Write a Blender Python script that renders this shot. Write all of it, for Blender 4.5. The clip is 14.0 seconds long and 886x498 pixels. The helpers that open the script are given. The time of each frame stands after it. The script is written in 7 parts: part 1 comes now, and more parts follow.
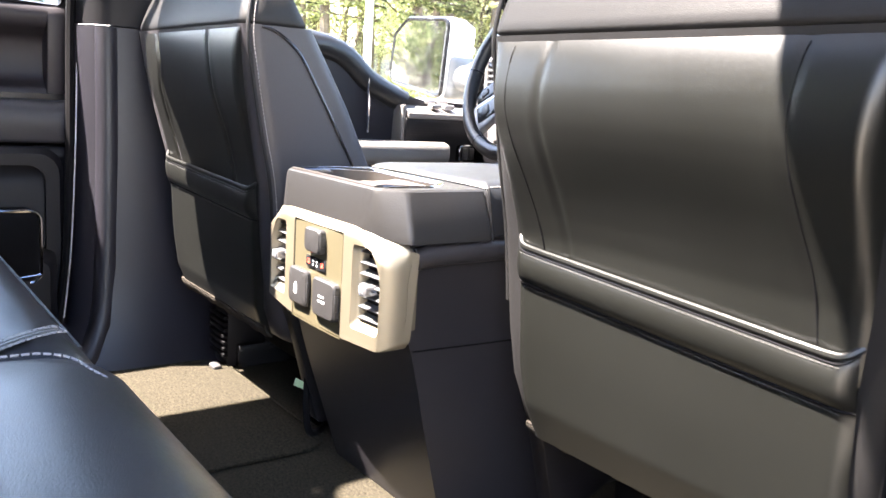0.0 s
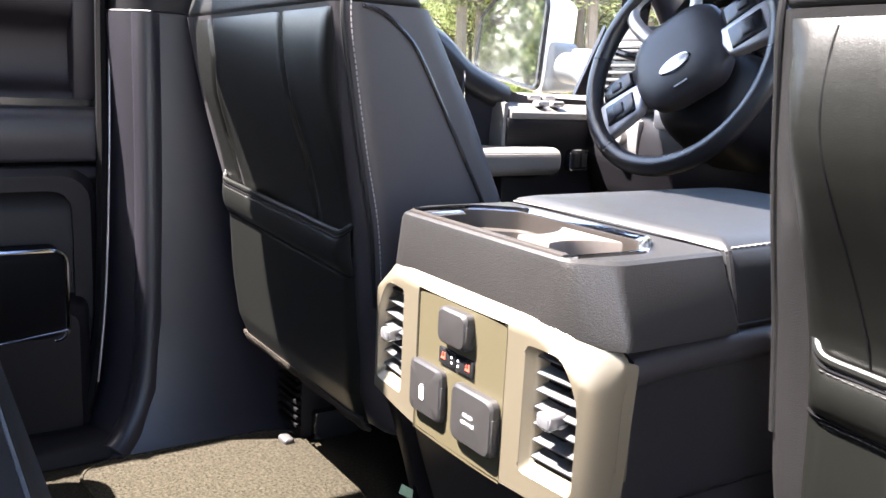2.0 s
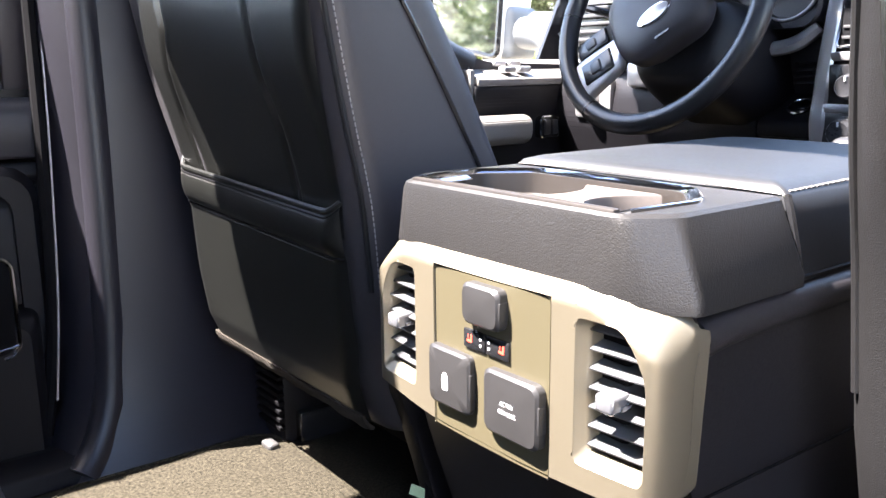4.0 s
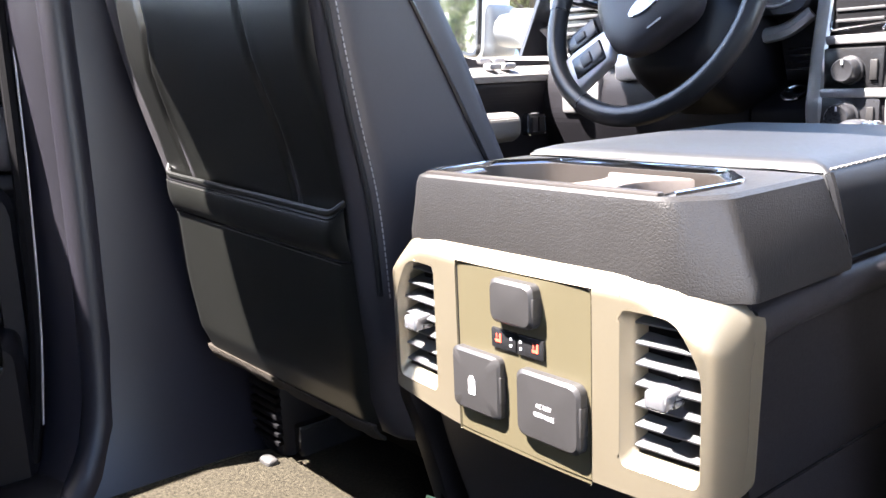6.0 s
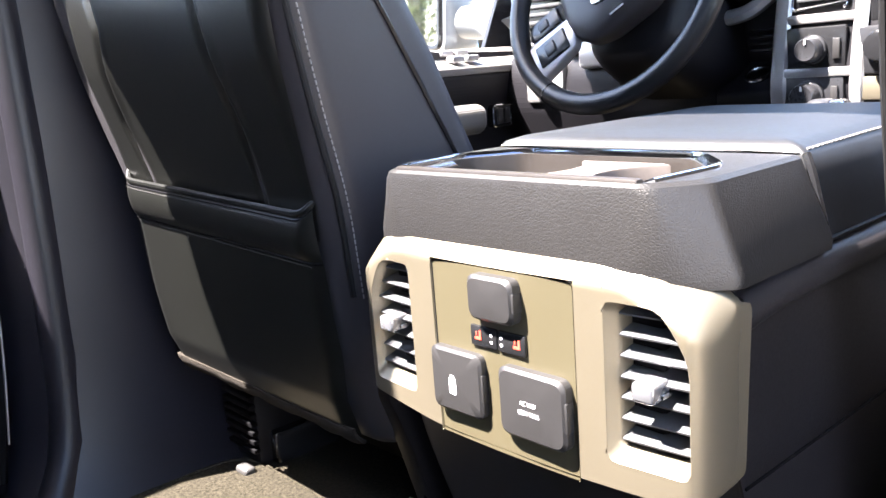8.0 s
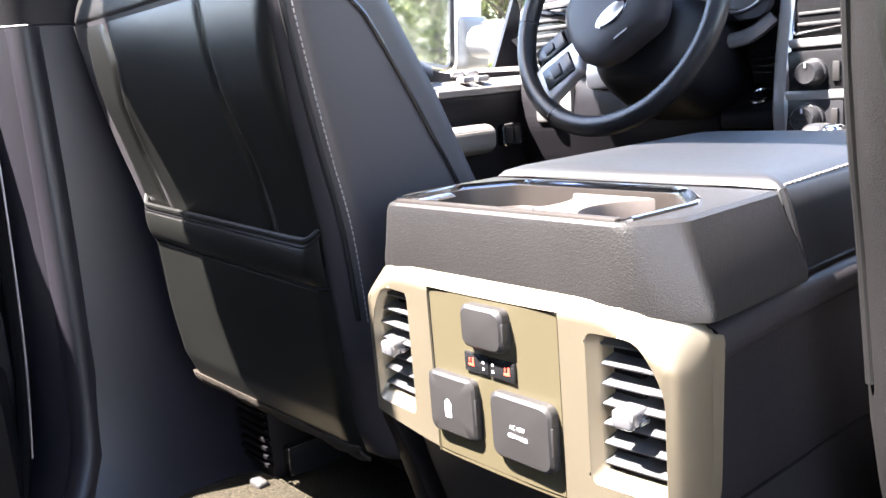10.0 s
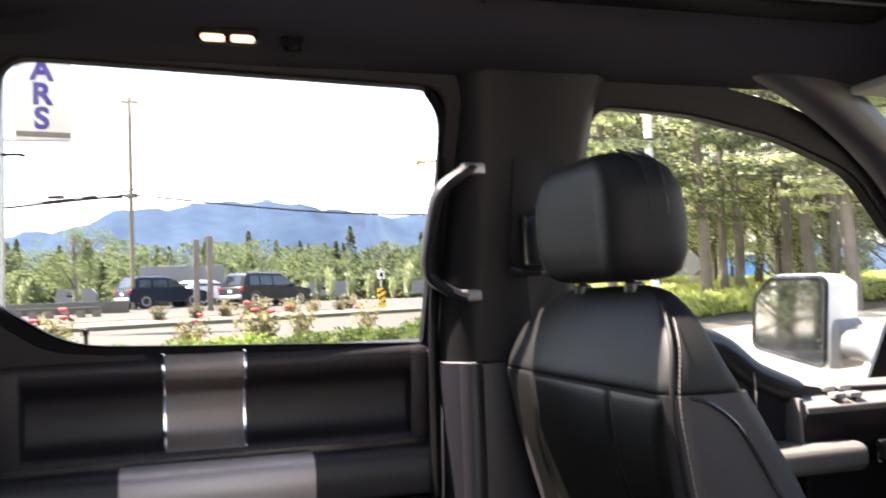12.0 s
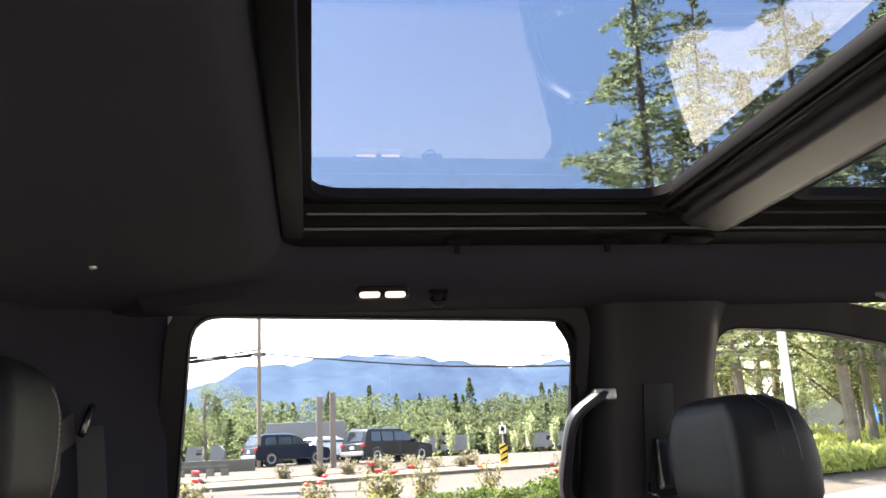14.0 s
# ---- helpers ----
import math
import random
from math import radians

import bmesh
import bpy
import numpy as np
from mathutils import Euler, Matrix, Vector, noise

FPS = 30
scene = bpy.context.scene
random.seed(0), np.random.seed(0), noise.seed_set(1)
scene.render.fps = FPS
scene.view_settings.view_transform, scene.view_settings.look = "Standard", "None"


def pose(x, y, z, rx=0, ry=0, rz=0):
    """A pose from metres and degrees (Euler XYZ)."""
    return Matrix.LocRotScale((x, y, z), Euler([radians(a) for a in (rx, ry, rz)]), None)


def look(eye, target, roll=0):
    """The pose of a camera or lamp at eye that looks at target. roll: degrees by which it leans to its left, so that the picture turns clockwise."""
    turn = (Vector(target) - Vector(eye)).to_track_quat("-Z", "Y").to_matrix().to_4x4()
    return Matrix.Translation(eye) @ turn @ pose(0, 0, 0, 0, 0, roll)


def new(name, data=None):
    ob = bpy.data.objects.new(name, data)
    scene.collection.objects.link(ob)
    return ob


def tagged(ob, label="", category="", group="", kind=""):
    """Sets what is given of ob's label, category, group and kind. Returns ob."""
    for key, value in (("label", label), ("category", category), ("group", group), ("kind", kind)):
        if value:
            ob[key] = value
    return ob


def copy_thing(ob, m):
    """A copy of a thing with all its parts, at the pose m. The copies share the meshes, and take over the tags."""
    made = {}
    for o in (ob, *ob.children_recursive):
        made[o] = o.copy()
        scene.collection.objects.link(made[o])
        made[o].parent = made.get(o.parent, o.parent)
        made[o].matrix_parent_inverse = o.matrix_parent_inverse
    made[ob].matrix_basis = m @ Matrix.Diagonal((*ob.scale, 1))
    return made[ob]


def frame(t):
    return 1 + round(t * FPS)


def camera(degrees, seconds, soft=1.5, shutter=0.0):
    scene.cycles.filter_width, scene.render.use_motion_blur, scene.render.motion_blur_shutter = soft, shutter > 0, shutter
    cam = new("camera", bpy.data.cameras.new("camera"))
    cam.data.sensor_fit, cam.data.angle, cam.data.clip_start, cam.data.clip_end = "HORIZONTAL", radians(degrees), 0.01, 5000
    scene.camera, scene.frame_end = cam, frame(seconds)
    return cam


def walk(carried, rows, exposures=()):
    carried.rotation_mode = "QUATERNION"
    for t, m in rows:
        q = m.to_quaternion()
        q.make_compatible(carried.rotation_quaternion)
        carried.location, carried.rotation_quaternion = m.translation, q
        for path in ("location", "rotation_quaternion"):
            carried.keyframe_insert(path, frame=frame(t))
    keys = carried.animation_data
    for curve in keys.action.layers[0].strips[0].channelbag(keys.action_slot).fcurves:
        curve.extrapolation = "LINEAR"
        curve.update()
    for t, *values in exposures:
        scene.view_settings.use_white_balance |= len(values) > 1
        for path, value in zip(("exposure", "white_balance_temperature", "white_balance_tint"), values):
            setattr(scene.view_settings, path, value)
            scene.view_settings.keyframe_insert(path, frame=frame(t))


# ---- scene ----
cam = camera(55.6, 14.0, shutter=0.3)
PATH = [
    (0, (0.954, -0.51, 0.562), (-0.63, 0.66, 0.211), 3.7),
    (0.5, (0.86, -0.482, 0.574), (-0.749, 0.665, 0.262), 4.1),
    (1, (0.739, -0.456, 0.597), (-0.899, 0.651, 0.3), 3.0),
    (1.5, (0.641, -0.423, 0.581), (-1.004, 0.661, 0.237), 3.0),
    (2, (0.568, -0.402, 0.577), (-1.067, 0.682, 0.186), 2.8),
    (2.5, (0.504, -0.393, 0.561), (-1.099, 0.725, 0.139), 2.0),
    (2.7, (0.493, -0.389, 0.551), (-1.098, 0.743, 0.121), 1.6),
    (5, (0.451, -0.406, 0.544), (-1.089, 0.803, 0.138), -1.5),
    (5.5, (0.436, -0.403, 0.54), (-1.094, 0.82, 0.134), -1.7),
    (6, (0.413, -0.407, 0.531), (-1.101, 0.835, 0.124), -2.4),
    (6.5, (0.404, -0.408, 0.526), (-1.095, 0.848, 0.109), -3.1),
    (7, (0.398, -0.403, 0.525), (-1.088, 0.866, 0.1), -3.8),
    (7.5, (0.397, -0.404, 0.526), (-1.078, 0.879, 0.1), -4.0),
    (8, (0.397, -0.399, 0.529), (-1.066, 0.897, 0.106), -4.4),
    (10.5, (0.464, -0.407, 0.57), (-1.065, 0.827, 0.193), -5.1),
    (11, (0.536, -0.447, 0.646), (-1.151, 0.607, 0.434), -3.7),
    (11.5, (0.598, -0.495, 0.711), (-1.227, 0.322, 0.683), -2.8),
    (12, (0.633, -0.538, 0.768), (-1.277, 0.042, 0.886), -2.0),
    (12.5, (0.672, -0.579, 0.833), (-1.278, -0.215, 1.086), -1.5),
    (13, (0.701, -0.59, 0.859), (-1.243, -0.288, 1.218), -1.5),
    (13.5, (0.729, -0.593, 0.87), (-1.196, -0.264, 1.298), -1.4),
    (14, (0.764, -0.596, 0.89), (-1.152, -0.283, 1.369), -2.7),
]
walk(cam, [(t, look(eye, target, roll)) for t, eye, target, roll in PATH],
     exposures=[(0, 4.6, 6900, 16), (0.6, 4.13, 6850, 16), (1.2, 3.75, 6800, 16), (2.0, 4.08, 6600, 16), (5.0, 4.27, 6500, 16), (10.3, 4.35, 6600, 16), (11.0, 4.55, 7000, 16), (11.5, 4.12, 7400, 16), (12.0, 3.05, 7200, 17), (12.6, 2.93, 7150, 16), (14, 3.12, 7000, 15)])

# ---- light ----
SUN = Vector((-0.278, -0.50, 1.0)).normalized()
world = bpy.data.worlds.new("sky")
scene.world = world
world.use_nodes = True
wn = world.node_tree
sky = wn.nodes.new("ShaderNodeTexSky")
sky.sky_type, sky.sun_disc = "NISHITA", False
sky.sun_elevation = math.asin(SUN.z)
sky.sun_rotation = math.atan2(SUN.x, SUN.y)
sky.air_density, sky.dust_density, sky.ozone_density = 1.0, 1.2, 1.0
way = wn.nodes.new("ShaderNodeTexCoord")
flat_way = wn.nodes.new("ShaderNodeMapping")
flat_way.inputs["Scale"].default_value = (3.0, 3.0, 16.0)
cloud = wn.nodes.new("ShaderNodeTexNoise")
cloud.inputs["Scale"].default_value, cloud.inputs["Detail"].default_value = 1.6, 6.0
split = wn.nodes.new("ShaderNodeSeparateXYZ")
low = wn.nodes.new("ShaderNodeMapRange")
low.inputs[1].default_value, low.inputs[2].default_value, low.inputs[3].default_value, low.inputs[4].default_value = 0.10, 0.34, 1.0, 0.0
puffs = wn.nodes.new("ShaderNodeMapRange")
puffs.inputs[1].default_value, puffs.inputs[2].default_value = 0.36, 0.60
both = wn.nodes.new("ShaderNodeMath")
both.operation = "MULTIPLY"
grey = wn.nodes.new("ShaderNodeRGBToBW")
lift = wn.nodes.new("ShaderNodeVectorMath")
lift.operation = "MULTIPLY"
lift.inputs[1].default_value = (1.30, 1.29, 1.27)
sky_mix = wn.nodes.new("ShaderNodeMix")
sky_mix.data_type = "RGBA"
wn.links.new(way.outputs["Generated"], flat_way.inputs["Vector"])
wn.links.new(flat_way.outputs[0], cloud.inputs["Vector"])
wn.links.new(way.outputs["Generated"], split.inputs[0])
wn.links.new(split.outputs["Z"], low.inputs[0])
wn.links.new(cloud.outputs["Fac"], puffs.inputs[0])
wn.links.new(low.outputs[0], both.inputs[0])
wn.links.new(puffs.outputs[0], both.inputs[1])
wn.links.new(sky.outputs[0], grey.inputs[0])
wn.links.new(grey.outputs[0], lift.inputs[0])
wn.links.new(both.outputs[0], sky_mix.inputs[0])
wn.links.new(sky.outputs[0], sky_mix.inputs[6])
wn.links.new(lift.outputs[0], sky_mix.inputs[7])
wn.links.new(sky_mix.outputs[2], wn.nodes["Background"].inputs[0])
wn.nodes["Background"].inputs[1].default_value = 0.115
sun = new("sun", bpy.data.lights.new("sun", "SUN"))
sun.data.energy, sun.data.angle, sun.data.color = 4.5, radians(0.6), (1.0, 0.96, 0.90)
sun.matrix_world = look((0, 0, 30), Vector((0, 0, 30)) - SUN)


# ---- materials ----
def material(name, color, rough=0.5, metal=0.0, spread=0.12, big=6.0, fine=300.0, bump=0.0, bump_scale=400.0, cells=False, spec=0.5,
             coat=0.0, second=None, through_light=0.0, random_amount=0.0, depth=0.001):
    """A surface with large and fine variation of colour and gloss, and relief in metres."""
    m = bpy.data.materials.new(name)
    m.use_nodes = True
    nt = m.node_tree
    n, l = nt.nodes, nt.links
    b = n["Principled BSDF"]
    geo = n.new("ShaderNodeTexCoord")

    def noise_tex(scale, detail=3.0):
        t = n.new("ShaderNodeTexNoise")
        t.inputs["Scale"].default_value, t.inputs["Detail"].default_value = scale, detail
        l.new(geo.outputs["Object"], t.inputs["Vector"])
        return t.outputs["Fac"]

    def math_node(op, a, c):
        t = n.new("ShaderNodeMath")
        t.operation = op
        for k, v in enumerate((a, c)):
            if isinstance(v, float):
                t.inputs[k].default_value = v
            else:
                l.new(v, t.inputs[k])
        return t.outputs[0]

    large, small = noise_tex(big), noise_tex(fine, 2.0)
    f = math_node("ADD", math_node("MULTIPLY", large, 0.6), math_node("MULTIPLY", small, 0.4))
    if random_amount:
        oi = n.new("ShaderNodeObjectInfo")
        gi = n.new("ShaderNodeNewGeometry")
        r = math_node("ADD", oi.outputs["Random"], gi.outputs["Random Per Island"])
        f = math_node("ADD", f, math_node("MULTIPLY", math_node("SUBTRACT", math_node("MULTIPLY", r, 0.5), 0.5), random_amount))
    ramp = n.new("ShaderNodeMix")
    ramp.data_type = "RGBA"
    lo = [c * (1 - spread) for c in color]
    hi = [min(1.0, c * (1 + spread)) for c in (second or color)]
    ramp.inputs[6].default_value, ramp.inputs[7].default_value = (*lo, 1), (*hi, 1)
    wide = n.new("ShaderNodeMapRange")
    wide.inputs[1].default_value, wide.inputs[2].default_value = 0.3, 0.7
    l.new(f, wide.inputs[0])
    l.new(wide.outputs[0], ramp.inputs[0])
    l.new(ramp.outputs[2], b.inputs["Base Color"])
    rr = math_node("ADD", math_node("MULTIPLY", math_node("SUBTRACT", f, 0.5), 0.25), float(rough))
    l.new(rr, b.inputs["Roughness"])
    b.inputs["Metallic"].default_value = metal
    b.inputs["Specular IOR Level"].default_value = spec
    b.inputs["Coat Weight"].default_value = coat
    if bump:
        if cells:
            t = n.new("ShaderNodeTexVoronoi")
            t.feature = "DISTANCE_TO_EDGE"
            t.inputs["Scale"].default_value = bump_scale
            warp = n.new("ShaderNodeTexNoise")
            warp.inputs["Scale"].default_value = bump_scale * 0.6
            mix = n.new("ShaderNodeVectorMath")
            mix.operation = "MULTIPLY_ADD"
            l.new(warp.outputs["Color"], mix.inputs[0])
            mix.inputs[1].default_value = (0.9 / bump_scale,) * 3
            l.new(geo.outputs["Object"], warp.inputs["Vector"])
            l.new(geo.outputs["Object"], mix.inputs[2])
            l.new(mix.outputs[0], t.inputs["Vector"])
            h = math_node("MINIMUM", t.outputs["Distance"], 0.25)
        else:
            h = noise_tex(bump_scale, 3.0)
        bp = n.new("ShaderNodeBump")
        bp.inputs["Strength"].default_value, bp.inputs["Distance"].default_value = bump, depth
        l.new(h, bp.inputs["Height"])
        l.new(bp.outputs[0], b.inputs["Normal"])
    if through_light:
        tr, mx = n.new("ShaderNodeBsdfTranslucent"), n.new("ShaderNodeMixShader")
        l.new(ramp.outputs[2], tr.inputs[0])
        mx.inputs[0].default_value = through_light
        l.new(b.outputs[0], mx.inputs[1])
        l.new(tr.outputs[0], mx.inputs[2])
        l.new(mx.outputs[0], n["Material Output"].inputs[0])
    return m


def glass_material(name, tint, gloss=1.0, base=0.045):
    m = bpy.data.materials.new(name)
    m.use_nodes = True
    n, l = m.node_tree.nodes, m.node_tree.links
    n.remove(n["Principled BSDF"])
    clear, shine, mix, lw = n.new("ShaderNodeBsdfTransparent"), n.new("ShaderNodeBsdfGlossy"), n.new("ShaderNodeMixShader"), n.new("ShaderNodeLayerWeight")
    clear.inputs[0].default_value = (*tint, 1)
    shine.inputs["Roughness"].default_value = 0.0
    shine.inputs[0].default_value = (gloss, gloss, gloss, 1)
    power, scale = n.new("ShaderNodeMath"), n.new("ShaderNodeMath")
    power.operation, scale.operation = "POWER", "MULTIPLY_ADD"
    power.inputs[1].default_value = 5.0
    scale.inputs[1].default_value, scale.inputs[2].default_value = 0.9, base
    l.new(lw.outputs["Facing"], power.inputs[0])
    l.new(power.outputs[0], scale.inputs[0])
    l.new(scale.outputs[0], mix.inputs[0])
    l.new(clear.outputs[0], mix.inputs[1])
    l.new(shine.outputs[0], mix.inputs[2])
    l.new(mix.outputs[0], n["Material Output"].inputs[0])
    return m


def lamp_material(name, color, power):
    m = bpy.data.materials.new(name)
    m.use_nodes = True
    b = m.node_tree.nodes["Principled BSDF"]
    b.inputs["Base Color"].default_value = (0.8, 0.8, 0.8, 1)
    b.inputs["Emission Color"].default_value = (*color, 1)
    b.inputs["Emission Strength"].default_value = power
    return m


LEATHER = material("black leather", (0.0125, 0.012, 0.0125), 0.34, bump=0.35, bump_scale=520, cells=True, depth=0.0006, spread=0.10, big=5)
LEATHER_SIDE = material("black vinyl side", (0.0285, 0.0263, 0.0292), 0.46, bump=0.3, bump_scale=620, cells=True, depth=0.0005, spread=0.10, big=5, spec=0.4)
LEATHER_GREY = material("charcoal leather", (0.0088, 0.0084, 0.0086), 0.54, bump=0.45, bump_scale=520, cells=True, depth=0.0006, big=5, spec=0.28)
GRAIN = material("grained console vinyl", (0.0145, 0.0136, 0.0132), 0.44, bump=0.55, bump_scale=470, cells=True, depth=0.0007, spread=0.12, big=7, spec=0.34)
# the slight blue stands for sky reflected in the black lid
LID = material("padded lid leather", (0.012, 0.0125, 0.014), 0.46, bump=0.3, bump_scale=520, cells=True, depth=0.0004, big=4, spec=0.38)
PLASTIC = material("moulded black plastic", (0.0064, 0.0059, 0.0073), 0.50, bump=0.3, bump_scale=700, depth=0.0004, big=4, spec=0.22)
TRIM = material("charcoal trim plastic", (0.0102, 0.0095, 0.0136), 0.42, bump=0.3, bump_scale=800, depth=0.0004, big=3, spec=0.42)
DOOR = material("mauve charcoal door vinyl", (0.024, 0.0205, 0.0238), 0.46, bump=0.3, bump_scale=800, depth=0.0004, big=3, spec=0.32)
GLOSS = material("smooth black plastic", (0.012, 0.012, 0.013), 0.22, big=8)
RUBBER = material("black rubber", (0.0042, 0.0040, 0.0046), 0.65, spec=0.07, bump=0.2, bump_scale=900, depth=0.0003)
CLOTH = material("black headliner cloth", (0.0205, 0.0198, 0.0270), 0.95, bump=0.5, bump_scale=1500, depth=0.0004, spread=0.15, big=3, spec=0.1)
CARPET = material("black carpet", (0.0034, 0.0031, 0.0025), 0.95, bump=0.8, bump_scale=600, depth=0.003, spread=0.85, big=230, fine=600, spec=0.08, second=(0.027, 0.0232, 0.0160))
FELT = material("brown grey felt", (0.030, 0.0255, 0.021), 0.95, bump=1.0, bump_scale=700, depth=0.003, spread=0.6, spec=0.1)
TAN = material("champagne painted plastic", (0.195, 0.167, 0.119), 0.44, metal=0.70, spread=0.05, fine=900, bump=0.06, bump_scale=1400, depth=0.0003)
TAN_PLATE = material("olive champagne plate", (0.080, 0.068, 0.040), 0.45, metal=0.3, spread=0.05, fine=900, bump=0.06, bump_scale=1400, depth=0.0003)
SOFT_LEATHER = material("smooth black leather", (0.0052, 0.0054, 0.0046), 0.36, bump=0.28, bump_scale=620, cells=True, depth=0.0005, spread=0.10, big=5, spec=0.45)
HEAD_LEATHER = material("headrest leather", (0.0100, 0.0100, 0.0112), 0.56, bump=0.45, bump_scale=520, cells=True, depth=0.0006, spread=0.10, big=5, spec=0.24)
THREAD_DARK = material("dark grey thread", (0.045, 0.044, 0.042), 0.7)
CONSOLE_SIDE = material("charcoal console vinyl", (0.0160, 0.0146, 0.0165), 0.42, bump=0.5, bump_scale=520, cells=True, depth=0.0006, big=5)
SLIDER = material("satin chrome", (0.27, 0.27, 0.285), 0.22, metal=0.7, spread=0.05)
# sunlight on the door ledge and armrest is put into this grey
LEDGE = material("ledge grey paled for sunlight", (0.15, 0.14, 0.13), 0.4, spread=0.06)
TAUPE = material("satin taupe paint", (0.53, 0.47, 0.445), 0.45, metal=0.35, spread=0.05, fine=900)
SILVER = material("satin silver paint", (0.38, 0.37, 0.365), 0.34, metal=0.6, spread=0.05, fine=900)
SATIN = material("brushed dark silver", (0.40, 0.39, 0.385), 0.36, metal=0.7, spread=0.06, fine=700)
CHROME = material("chrome", (0.80, 0.80, 0.82), 0.10, metal=1.0, spread=0.03)
COVER = material("socket cover plastic", (0.021, 0.020, 0.020), 0.40, bump=0.12, bump_scale=900, depth=0.0003)
SLAT = material("vent slat plastic", (0.060, 0.060, 0.062), 0.40)
THREAD = material("pale grey thread", (0.24, 0.225, 0.22), 0.7)
BELT = material("charcoal belt webbing", (0.062, 0.058, 0.056), 0.75, bump=0.7, bump_scale=600, depth=0.0006)
WHITE_INK = material("white ink", (0.8, 0.8, 0.8), 0.6)
RED_INK = material("red ink", (0.65, 0.07, 0.04), 0.5)
DIAL = material("dial face", (0.02, 0.02, 0.022), 0.3)
TRAY = material("warm grey tray plastic", (0.023, 0.019, 0.0165), 0.45, bump=0.2, bump_scale=700, depth=0.0003)
TRAY_SUNLIT = material("tray rubber tan for sunlight", (0.092, 0.076, 0.066), 0.6)
BODY = material("grey body paint", (0.12, 0.12, 0.125), 0.25, metal=0.4, coat=0.6)
WHITE_PAINT = material("white body paint", (0.75, 0.75, 0.74), 0.25, coat=0.5, spread=0.03)
PANE = glass_material("window glass", (0.93, 0.95, 0.94))
ROOF_PANE = glass_material("tinted roof glass", (0.40, 0.435, 0.475), base=0.05)
MIRROR = material("mirror glass", (0.9, 0.9, 0.9), 0.02, metal=1.0, spread=0.0)
LAMP_ON = lamp_material("warm lamp lens", (1.0, 0.60, 0.36), 0.32)


# ---- mesh tools ----
def thing(name, label, category, base=(0, 0, 0), group="", kind=""):
    ob = new(name)
    ob.empty_display_size = 0.05
    ob.location = base
    return tagged(ob, label, category, group, kind)


def part(name, bm, mat, parent=None, label="", angle=38):
    me = bpy.data.meshes.new(name)
    bmesh.ops.recalc_face_normals(bm, faces=bm.faces)
    bm.to_mesh(me)
    bm.free()
    return mesh_part(name, me, mat, parent, label, angle)


def mesh_part(name, me, mat, parent=None, label="", angle=38):
    if mat and not me.materials:
        me.materials.append(mat)
    for p in me.polygons:
        p.use_smooth = True
    me.set_sharp_from_angle(angle=radians(angle))
    ob = new(name, me)
    if parent:
        ob.parent = parent
        ob.matrix_parent_inverse = parent.matrix_basis.inverted() if parent.parent is None else Matrix()
    if label:
        ob["label"] = label
    return ob


def rbox(x0, x1, y0, y1, z0, z1, r=0.004, seg=2, m=None):
    bm = bmesh.new()
    bmesh.ops.create_cube(bm, size=1)
    for v in bm.verts:
        v.co = Vector(((x0 + x1) / 2 + v.co.x * (x1 - x0), (y0 + y1) / 2 + v.co.y * (y1 - y0), (z0 + z1) / 2 + v.co.z * (z1 - z0)))
    if r:
        bmesh.ops.bevel(bm, geom=list(bm.edges), offset=min(r, 0.49 * min(x1 - x0, y1 - y0, z1 - z0)), segments=seg, profile=0.5, affect="EDGES")
    if m is not None:
        bm.transform(m)
    return bm


def loft(rings, cap=True, closed=True, m=None):
    bm = bmesh.new()
    rows = [[bm.verts.new(p) for p in ring] for ring in rings]
    n = len(rows[0])
    for a, b in zip(rows, rows[1:]):
        for i in range(n if closed else n - 1):
            j = (i + 1) % n
            bm.faces.new((a[i], a[j], b[j], b[i]))
    if cap and closed:
        bm.faces.new(rows[0][::-1])
        bm.faces.new(rows[-1])
    if m is not None:
        bm.transform(m)
    return bm


def smooth_path(pts, k=6):
    """A soft curve through the points."""
    p = [Vector(q) for q in pts]
    if len(p) < 3:
        return p
    out = []
    for i in range(len(p) - 1):
        a, b, c, d = p[max(i - 1, 0)], p[i], p[i + 1], p[min(i + 2, len(p) - 1)]
        for s in range(k):
            t = s / k
            out.append(0.5 * (2 * b + (c - a) * t + (2 * a - 5 * b + 4 * c - d) * t * t + (3 * b - a - 3 * c + d) * t ** 3))
    return out + [p[-1]]


def tube(pts, r, n=8, soft=True, flat=1.0, up=(0, 0, 1)):
    p = smooth_path(pts) if soft else [Vector(q) for q in pts]
    rings, side = [], None
    for i, q in enumerate(p):
        d = (p[min(i + 1, len(p) - 1)] - p[max(i - 1, 0)]).normalized()
        if side is None:
            side = d.cross(Vector(up))
            if side.length < 1e-3:
                side = d.cross(Vector((1, 0, 0)))
        side = (side - d * side.dot(d)).normalized()
        other = d.cross(side)
        rings.append([q + r * (side * math.cos(a) + flat * other * math.sin(a)) for a in (2 * math.pi * k / n for k in range(n))])
    return loft(rings)


def prism(poly, axis, a, b, r=0.0, seg=2, m=None):
    """A flat outline pushed along an axis from a to b. Outline in the other two axes, in order."""
    def place(p, d):
        return {"x": (d, p[0], p[1]), "y": (p[0], d, p[1]), "z": (p[0], p[1], d)}[axis]
    bm = loft([[place(p, a) for p in poly], [place(p, b) for p in poly]])
    bmesh.ops.recalc_face_normals(bm, faces=bm.faces)
    if r:
        bmesh.ops.bevel(bm, geom=list(bm.edges), offset=r, segments=seg, profile=0.5, affect="EDGES")
    if m is not None:
        bm.transform(m)
    return bm


